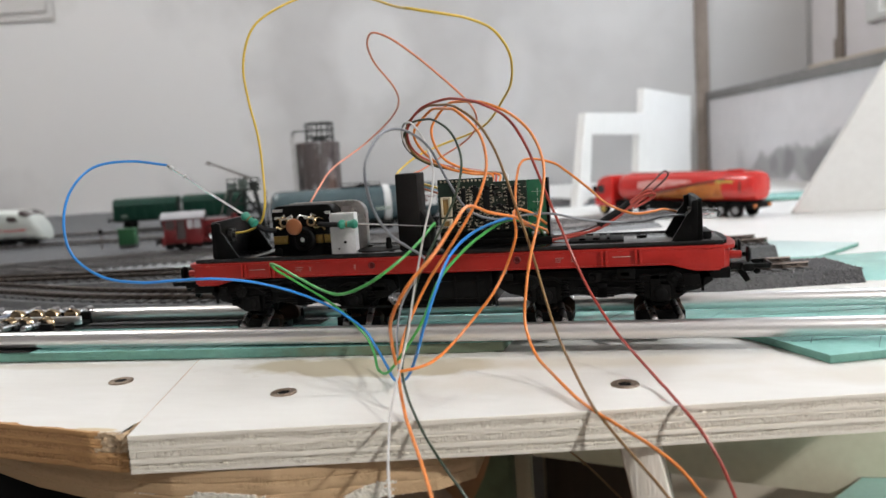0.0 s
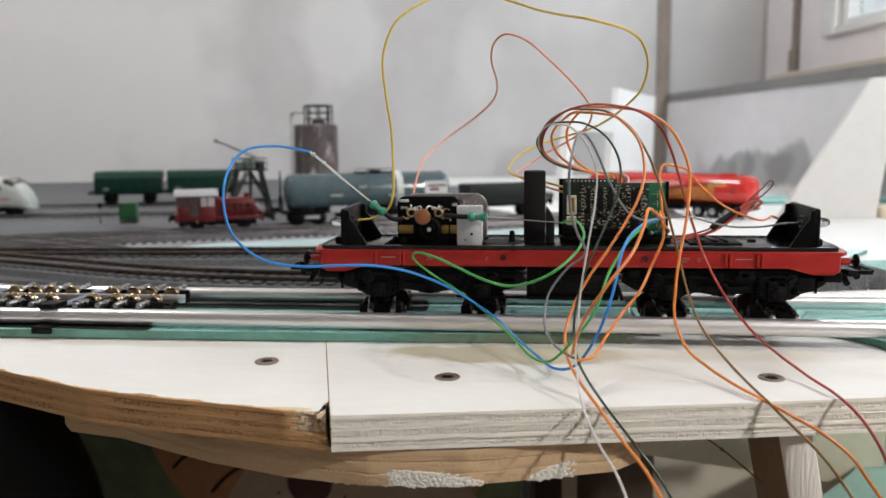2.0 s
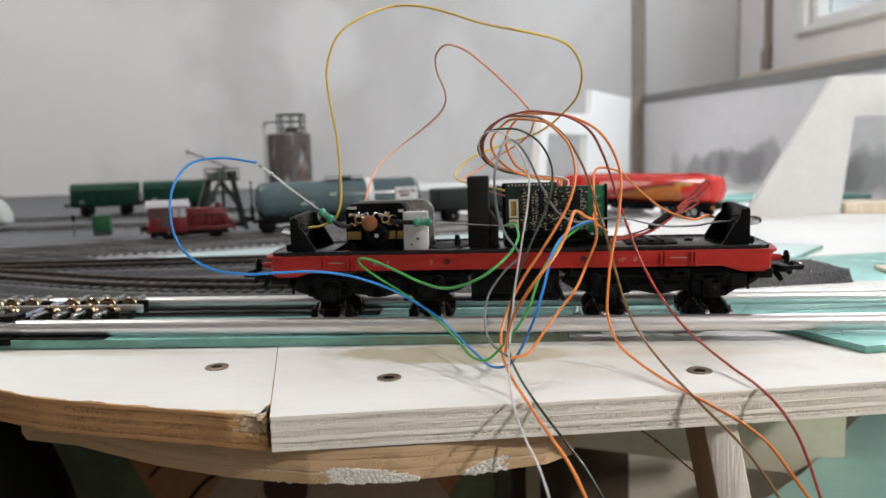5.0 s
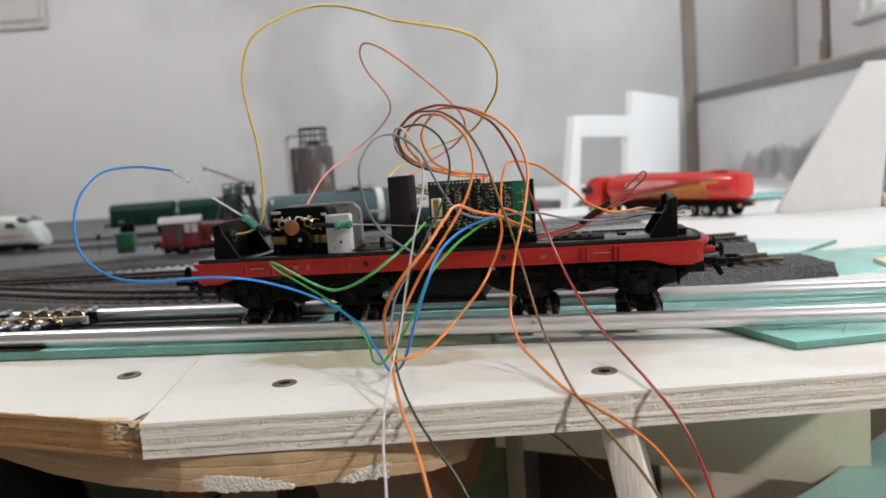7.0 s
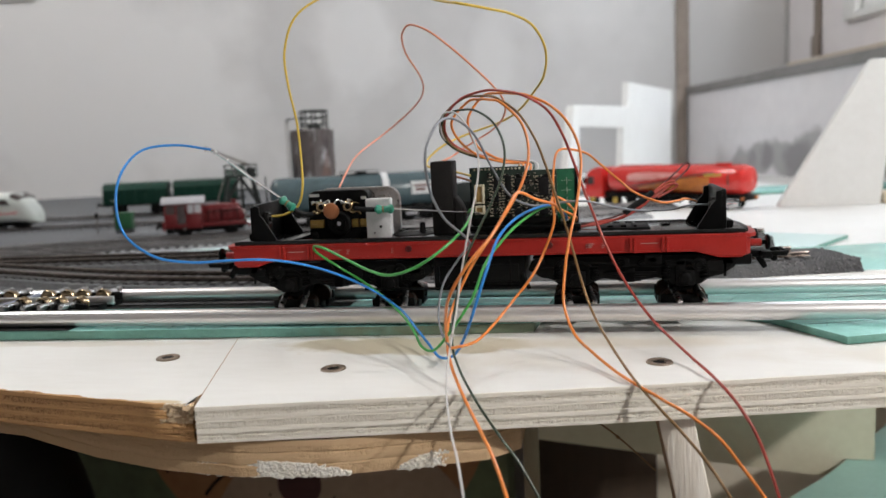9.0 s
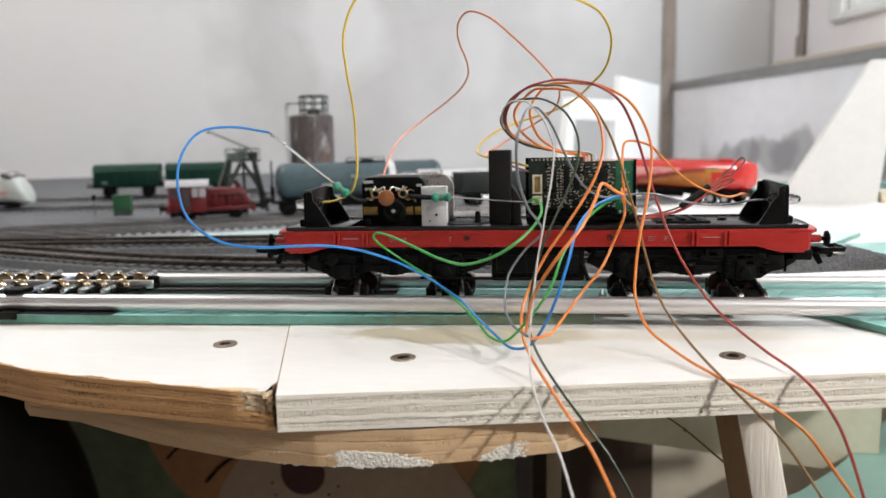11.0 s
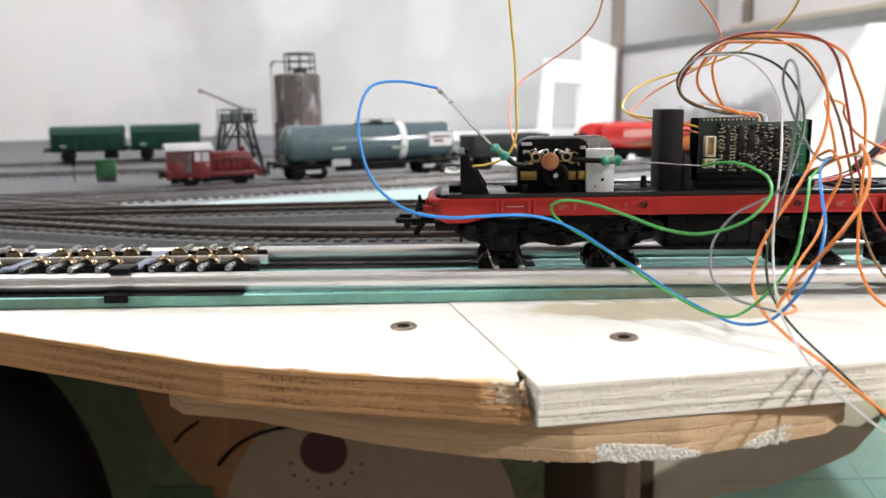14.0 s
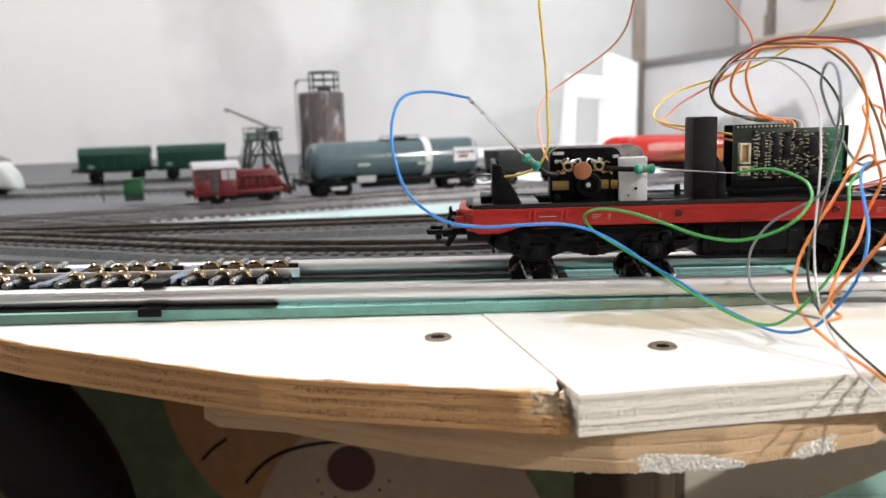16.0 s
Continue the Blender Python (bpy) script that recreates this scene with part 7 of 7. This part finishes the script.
wire([(-0.0778, -0.0040, 0.0418), (-0.0725, -0.0050, 0.0425), (-0.0665, -0.0070, 0.0455), (-0.0637, -0.0086, 0.0516), (-0.0636, -0.0080, 0.0640), (-0.0641, -0.0086, 0.0764), (-0.0654, -0.0109, 0.0885), (-0.0659, -0.0113, 0.1009), (-0.0610, -0.0115, 0.1126), (-0.0517, -0.0067, 0.1197), (-0.0423, 0.0000, 0.1236), (-0.0307, -0.0037, 0.1223), (-0.0194, -0.0067, 0.1186), (-0.0115, -0.0152, 0.1147), (-0.0064, -0.0262, 0.1118), (-0.0022, -0.0376, 0.1093), (0.0029, -0.0486, 0.1068), (0.0107, -0.0422, 0.1057), (0.0168, -0.0310, 0.1053), (0.0226, -0.0202, 0.1028), (0.0261, -0.0102, 0.0962), (0.0250, -0.0010, 0.0881), (0.0200, 0.0091, 0.0822), (0.0153, 0.0199, 0.0781), (0.0100, 0.0308, 0.0752), (0.0027, 0.0404, 0.0728), (-0.0085, 0.0418, 0.0695), (-0.0175, 0.0344, 0.0654), (-0.0226, 0.0244, 0.0601), (-0.0205, 0.0140, 0.0575), (-0.0120, 0.0085, 0.0560), (-0.0015, 0.0015, 0.0535)], W_YELLOW, 0.000425, "thin yellow wire arching high over the chassis")
wire([(-0.0585, 0.0075, 0.0440), (-0.0610, 0.0200, 0.0455), (-0.0626, 0.0457, 0.0556), (-0.0620, 0.0547, 0.0603), (-0.0606, 0.0641, 0.0641), (-0.0584, 0.0735, 0.0673), (-0.0537, 0.0810, 0.0717), (-0.0456, 0.0792, 0.0772), (-0.0382, 0.0743, 0.0822), (-0.0325, 0.0671, 0.0866), (-0.0294, 0.0582, 0.0904), (-0.0284, 0.0486, 0.0937), (-0.0286, 0.0389, 0.0969), (-0.0294, 0.0293, 0.1002), (-0.0293, 0.0198, 0.1039), (-0.0274, 0.0105, 0.1074), (-0.0227, 0.0017, 0.1090), (-0.0152, -0.0037, 0.1058), (-0.0079, 0.0003, 0.1000), (-0.0007, 0.0026, 0.0932), (0.0055, 0.0072, 0.0867), (0.0089, 0.0151, 0.0814), (0.0086, 0.0243, 0.0771), (0.0057, 0.0333, 0.0733), (0.0000, 0.0407, 0.0695), (-0.0083, 0.0398, 0.0649), (-0.0150, 0.0338, 0.0604), (-0.0200, 0.0240, 0.0575), (-0.0120, 0.0100, 0.0545), (-0.0012, 0.0010, 0.0515)], W_SALMON, 0.000378, "thin salmon-orange wire rising behind the motor")
wire([(-0.0889, -0.0280, 0.0677), (-0.0996, -0.0327, 0.0697), (-0.1072, -0.0414, 0.0683), (-0.1099, -0.0502, 0.0615), (-0.1091, -0.0564, 0.0520), (-0.1051, -0.0596, 0.0421), (-0.0964, -0.0584, 0.0348), (-0.0853, -0.0556, 0.0323), (-0.0746, -0.0527, 0.0322), (-0.0646, -0.0481, 0.0316), (-0.0563, -0.0412, 0.0293), (-0.0490, -0.0337, 0.0256), (-0.0419, -0.0266, 0.0209), (-0.0339, -0.0221, 0.0151), (-0.0250, -0.0254, 0.0097), (-0.0185, -0.0345, 0.0058), (-0.0120, -0.0465, 0.0032), (-0.0060, -0.0590, 0.0021), (-0.0005, -0.0668, 0.0050), (0.0035, -0.0715, 0.0115), (0.0074, -0.0751, 0.0212), (0.0106, -0.0716, 0.0308), (0.0129, -0.0634, 0.0378), (0.0163, -0.0537, 0.0419), (0.0210, -0.0439, 0.0442), (0.0270, -0.0347, 0.0451), (0.0305, -0.0240, 0.0425), (0.0318, -0.0100, 0.0388), (0.0312, -0.0016, 0.0368)], W_BLUE, 0.000425, "blue wire looping out from the soldered lead")
wire([(-0.0027, -0.0087, 0.0414), (-0.0002, -0.0196, 0.0433), (0.0018, -0.0306, 0.0440), (0.0027, -0.0419, 0.0433), (0.0027, -0.0530, 0.0415), (-0.0005, -0.0629, 0.0377), (-0.0087, -0.0679, 0.0320), (-0.0183, -0.0643, 0.0284), (-0.0269, -0.0572, 0.0287), (-0.0363, -0.0518, 0.0319), (-0.0447, -0.0447, 0.0342), (-0.0514, -0.0356, 0.0340), (-0.0539, -0.0254, 0.0304), (-0.0494, -0.0174, 0.0244), (-0.0402, -0.0171, 0.0184), (-0.0313, -0.0213, 0.0129), (-0.0237, -0.0278, 0.0078), (-0.0180, -0.0390, 0.0052), (-0.0125, -0.0535, 0.0038), (-0.0075, -0.0615, 0.0050), (-0.0020, -0.0655, 0.0110), (0.0053, -0.0665, 0.0214), (0.0091, -0.0621, 0.0309), (0.0135, -0.0535, 0.0366), (0.0181, -0.0440, 0.0407), (0.0253, -0.0366, 0.0446), (0.0305, -0.0240, 0.0425), (0.0333, -0.0100, 0.0388), (0.0330, -0.0016, 0.0368)], W_GREEN, 0.000425, "green wire hanging in a loop along the frame")
wire([(-0.0009, -0.0725, 0.0092), (-0.0037, -0.0628, 0.0084), (-0.0065, -0.0530, 0.0086), (-0.0088, -0.0439, 0.0122), (-0.0076, -0.0395, 0.0211), (-0.0022, -0.0397, 0.0292), (0.0024, -0.0470, 0.0343), (0.0031, -0.0565, 0.0378), (0.0018, -0.0659, 0.0413), (-0.0006, -0.0746, 0.0460), (-0.0027, -0.0809, 0.0536), (-0.0030, -0.0836, 0.0633), (-0.0013, -0.0772, 0.0704), (0.0008, -0.0676, 0.0729), (0.0034, -0.0579, 0.0716), (0.0065, -0.0495, 0.0670), (0.0105, -0.0480, 0.0581), (0.0156, -0.0473, 0.0495), (0.0219, -0.0406, 0.0456), (0.0284, -0.0328, 0.0455), (0.0378, -0.0298, 0.0456), (0.0464, -0.0257, 0.0432), (0.0524, -0.0177, 0.0414), (0.0586, -0.0097, 0.0401), (0.0676, -0.0073, 0.0401), (0.0725, -0.0110, 0.0415), (0.0798, -0.0038, 0.0410)], W_GREY, 0.00037, "grey wire looping up beside the decoder")
wire([(0.0150, 0.0012, 0.0545), (0.0150, 0.0035, 0.0572), (0.0113, 0.0184, 0.0582), (0.0052, 0.0115, 0.0596), (-0.0017, 0.0052, 0.0613), (-0.0081, -0.0008, 0.0645), (-0.0105, -0.0080, 0.0700), (-0.0082, -0.0143, 0.0764), (-0.0013, -0.0187, 0.0808), (0.0049, -0.0258, 0.0808), (0.0108, -0.0330, 0.0797), (0.0178, -0.0357, 0.0746), (0.0228, -0.0376, 0.0669), (0.0262, -0.0399, 0.0583), (0.0289, -0.0404, 0.0493), (0.0316, -0.0400, 0.0402), (0.0340, -0.0400, 0.0311), (0.0363, -0.0414, 0.0220), (0.0389, -0.0458, 0.0142), (0.0418, -0.0532, 0.0092), (0.0446, -0.0616, 0.0058), (0.0474, -0.0710, 0.0031), (0.0494, -0.0776, 0.0015), (0.0506, -0.0810, 0.0006), (0.0522, -0.0825, -0.0010), (0.0557, -0.0868, -0.0042), (0.0615, -0.0915, -0.0098), (0.0671, -0.0919, -0.0172), (0.0780, -0.0968, -0.0357), (0.0863, -0.1006, -0.0557), (0.0926, -0.1034, -0.0766), (0.0972, -0.1056, -0.0980)], W_BROWN, 0.0004, "brown wire from the decoder hanging over the board edge")
wire([(0.0163, 0.0012, 0.0545), (0.0163, 0.0035, 0.0572), (0.0097, 0.0068, 0.0587), (0.0055, -0.0017, 0.0609), (0.0010, -0.0090, 0.0652), (-0.0012, -0.0110, 0.0739), (0.0044, -0.0115, 0.0814), (0.0107, -0.0187, 0.0818), (0.0158, -0.0270, 0.0810), (0.0210, -0.0351, 0.0797), (0.0282, -0.0357, 0.0761), (0.0339, -0.0313, 0.0697), (0.0370, -0.0326, 0.0608), (0.0365, -0.0359, 0.0517), (0.0349, -0.0397, 0.0429), (0.0328, -0.0436, 0.0342), (0.0314, -0.0466, 0.0251), (0.0310, -0.0497, 0.0159), (0.0340, -0.0538, 0.0078), (0.0393, -0.0608, 0.0038), (0.0437, -0.0694, 0.0021), (0.0450, -0.0724, 0.0018), (0.0478, -0.0781, 0.0013), (0.0522, -0.0823, -0.0004), (0.0547, -0.0839, -0.0014), (0.0573, -0.0852, -0.0027), (0.0626, -0.0872, -0.0054), (0.0696, -0.0886, -0.0108), (0.0753, -0.0885, -0.0184), (0.0874, -0.0897, -0.0368), (0.0967, -0.0906, -0.0567), (0.1036, -0.0913, -0.0776), (0.1089, -0.0918, -0.0989)], W_ORANGE, 0.000445, "orange wire from the decoder hanging over the board edge")
wire([(0.0176, 0.0012, 0.0545), (0.0176, 0.0035, 0.0572), (0.0119, 0.0187, 0.0583), (0.0040, 0.0152, 0.0599), (-0.0032, 0.0088, 0.0620), (-0.0081, 0.0010, 0.0652), (-0.0098, -0.0076, 0.0697), (-0.0080, -0.0154, 0.0752), (-0.0020, -0.0209, 0.0805), (0.0062, -0.0256, 0.0824), (0.0127, -0.0330, 0.0817), (0.0199, -0.0390, 0.0796), (0.0269, -0.0342, 0.0751), (0.0314, -0.0303, 0.0674), (0.0347, -0.0282, 0.0583), (0.0377, -0.0262, 0.0492), (0.0410, -0.0246, 0.0400), (0.0444, -0.0256, 0.0309), (0.0483, -0.0293, 0.0226), (0.0527, -0.0343, 0.0154), (0.0576, -0.0401, 0.0091), (0.0628, -0.0501, 0.0048), (0.0659, -0.0582, 0.0029), (0.0673, -0.0623, 0.0021), (0.0685, -0.0665, 0.0017), (0.0705, -0.0750, 0.0010), (0.0732, -0.0798, -0.0014), (0.0747, -0.0810, -0.0032), (0.0762, -0.0824, -0.0053), (0.0792, -0.0840, -0.0106), (0.0815, -0.0850, -0.0165), (0.0825, -0.0856, -0.0196), (0.0883, -0.0883, -0.0406), (0.0926, -0.0904, -0.0621), (0.0958, -0.0919, -0.0838), (0.0982, -0.0930, -0.1057)], W_RED, 0.000425, "dark red wire from the decoder hanging over the board edge")
wire([(0.0189, 0.0012, 0.0545), (0.0189, 0.0035, 0.0572), (0.0124, 0.0040, 0.0578), (0.0092, -0.0050, 0.0587), (0.0018, -0.0066, 0.0611), (-0.0046, -0.0087, 0.0664), (-0.0063, -0.0150, 0.0732), (-0.0003, -0.0162, 0.0796), (0.0048, -0.0242, 0.0798), (0.0088, -0.0329, 0.0791), (0.0133, -0.0411, 0.0776), (0.0195, -0.0420, 0.0710), (0.0215, -0.0439, 0.0619), (0.0195, -0.0472, 0.0533), (0.0151, -0.0501, 0.0453), (0.0100, -0.0528, 0.0377), (0.0046, -0.0544, 0.0300), (0.0001, -0.0558, 0.0217), (-0.0028, -0.0601, 0.0138), (-0.0023, -0.0675, 0.0078), (-0.0004, -0.0748, 0.0050), (0.0008, -0.0785, 0.0037), (0.0021, -0.0821, 0.0026), (0.0048, -0.0896, 0.0008), (0.0071, -0.0942, -0.0015), (0.0083, -0.0966, -0.0026), (0.0095, -0.0991, -0.0036), (0.0119, -0.1041, -0.0057), (0.0156, -0.1128, -0.0088), (0.0228, -0.1292, -0.0216), (0.0286, -0.1424, -0.0381), (0.0332, -0.1527, -0.0570), (0.0367, -0.1606, -0.0773)], W_ORANGE, 0.000445, "orange wire looping from the decoder to the wire bunch")
wire([(-0.0013, -0.0740, 0.0108), (-0.0001, -0.0808, 0.0186), (0.0023, -0.0876, 0.0261), (0.0076, -0.0894, 0.0345), (0.0137, -0.0850, 0.0416), (0.0174, -0.0776, 0.0478), (0.0197, -0.0683, 0.0515), (0.0237, -0.0592, 0.0490), (0.0259, -0.0491, 0.0474), (0.0281, -0.0391, 0.0458), (0.0305, -0.0240, 0.0425), (0.0348, -0.0100, 0.0388), (0.0348, -0.0016, 0.0368)], W_ORANGE, 0.000445, "short orange wire between the bunch and the decoder")
wire([(0.0345, -0.0016, 0.0400), (0.0310, -0.0200, 0.0455), (0.0278, -0.0363, 0.0469), (0.0285, -0.0395, 0.0408), (0.0253, -0.0390, 0.0315), (0.0213, -0.0433, 0.0239), (0.0152, -0.0465, 0.0166), (0.0100, -0.0532, 0.0110), (0.0068, -0.0625, 0.0089), (0.0044, -0.0723, 0.0094), (-0.0001, -0.0749, 0.0090)], W_ORANGE, 0.000445, "short orange wire curving down to the bunch")
wire([(0.0202, 0.0012, 0.0545), (0.0202, 0.0035, 0.0572), (0.0137, 0.0200, 0.0573), (0.0090, 0.0193, 0.0582), (0.0040, 0.0110, 0.0593), (-0.0031, 0.0047, 0.0612), (-0.0090, -0.0020, 0.0649), (-0.0115, -0.0093, 0.0706), (-0.0072, -0.0156, 0.0759), (-0.0010, -0.0230, 0.0768), (0.0045, -0.0310, 0.0758), (0.0104, -0.0372, 0.0716), (0.0139, -0.0425, 0.0643), (0.0136, -0.0476, 0.0562), (0.0104, -0.0514, 0.0478), (0.0066, -0.0556, 0.0400), (0.0029, -0.0593, 0.0318), (0.0004, -0.0608, 0.0225), (-0.0006, -0.0659, 0.0145), (0.0003, -0.0741, 0.0089), (0.0026, -0.0800, 0.0052), (0.0041, -0.0830, 0.0034), (0.0058, -0.0860, 0.0016), (0.0093, -0.0910, -0.0021), (0.0129, -0.0945, -0.0060), (0.0147, -0.0960, -0.0080), (0.0166, -0.0968, -0.0104), (0.0203, -0.0982, -0.0152), (0.0304, -0.1022, -0.0344), (0.0381, -0.1052, -0.0547), (0.0439, -0.1075, -0.0758), (0.0482, -0.1092, -0.0973)], W_DKGREEN, 0.00036, "dark green wire from the decoder hanging over the board edge")
wire([(0.0215, 0.0012, 0.0545), (0.0215, 0.0035, 0.0572), (0.0098, 0.0110, 0.0590), (0.0010, 0.0079, 0.0606), (-0.0064, 0.0029, 0.0632), (-0.0104, -0.0047, 0.0670), (-0.0109, -0.0126, 0.0720), (-0.0083, -0.0209, 0.0755), (-0.0047, -0.0296, 0.0760), (-0.0008, -0.0381, 0.0748), (0.0037, -0.0441, 0.0695), (0.0065, -0.0480, 0.0614), (0.0061, -0.0516, 0.0527), (0.0046, -0.0557, 0.0443), (0.0030, -0.0586, 0.0355), (0.0015, -0.0616, 0.0266), (0.0006, -0.0657, 0.0182), (-0.0002, -0.0718, 0.0111), (-0.0002, -0.0799, 0.0062), (0.0005, -0.0883, 0.0020), (0.0022, -0.0973, -0.0015), (0.0047, -0.1077, -0.0043), (0.0077, -0.1180, -0.0071), (0.0125, -0.1361, -0.0187), (0.0164, -0.1509, -0.0344), (0.0194, -0.1625, -0.0529), (0.0218, -0.1714, -0.0729)], W_WHITE, 0.00031, "white wire from the decoder hanging over the board edge")
wire([(0.0330, -0.0016, 0.0372), (0.0310, -0.0140, 0.0400), (0.0285, -0.0350, 0.0466), (0.0284, -0.0305, 0.0561), (0.0303, -0.0222, 0.0622), (0.0381, -0.0169, 0.0609), (0.0429, -0.0081, 0.0571), (0.0496, -0.0034, 0.0509), (0.0550, -0.0108, 0.0464), (0.0622, -0.0177, 0.0436), (0.0690, -0.0060, 0.0428), (0.0740, 0.0070, 0.0424), (0.0800, 0.0168, 0.0400)], W_ORANGE, 0.0004, "orange wire running to the lamp bracket")
wire([(0.0350, -0.0020, 0.0350), (0.0430, 0.0010, 0.0360), (0.0510, 0.0030, 0.0380), (0.0580, 0.0060, 0.0420), (0.0650, 0.0090, 0.0470), (0.0710, 0.0110, 0.0520), (0.0750, 0.0140, 0.0550), (0.0760, 0.0140, 0.0540), (0.0710, 0.0120, 0.0490), (0.0630, 0.0090, 0.0440)], W_MAROON, 0.0003, "dark red wire folded into a narrow loop")
wire([(0.0356, -0.0031, 0.0340), (0.0428, -0.0001, 0.0357), (0.0505, 0.0019, 0.0366), (0.0585, 0.0049, 0.0406), (0.0652, 0.0079, 0.0462), (0.0695, 0.0098, 0.0478), (0.0712, 0.0104, 0.0472), (0.0690, 0.0100, 0.0455), (0.0640, 0.0080, 0.0432)], W_RED, 0.00045, "red wire running beside the other one into the sleeve")
wire([(0.0360, -0.0036, 0.0346), (0.0440, -0.0006, 0.0352), (0.0520, 0.0022, 0.0376), (0.0590, 0.0055, 0.0420), (0.0650, 0.0086, 0.0470), (0.0690, 0.0102, 0.0488), (0.0702, 0.0108, 0.0484), (0.0672, 0.0098, 0.0462), (0.0625, 0.0074, 0.0430)], W_RED, 0.00040, "second red wire folded back beside the sleeve")
wire([(0.0520, 0.0024, 0.0384), (0.0545, 0.0036, 0.0402), (0.0590, 0.0058, 0.0428), (0.0622, 0.0072, 0.0450)], SLEEVE_BLACK, 0.0012, "black heat-shrink sleeve round the wire pair")
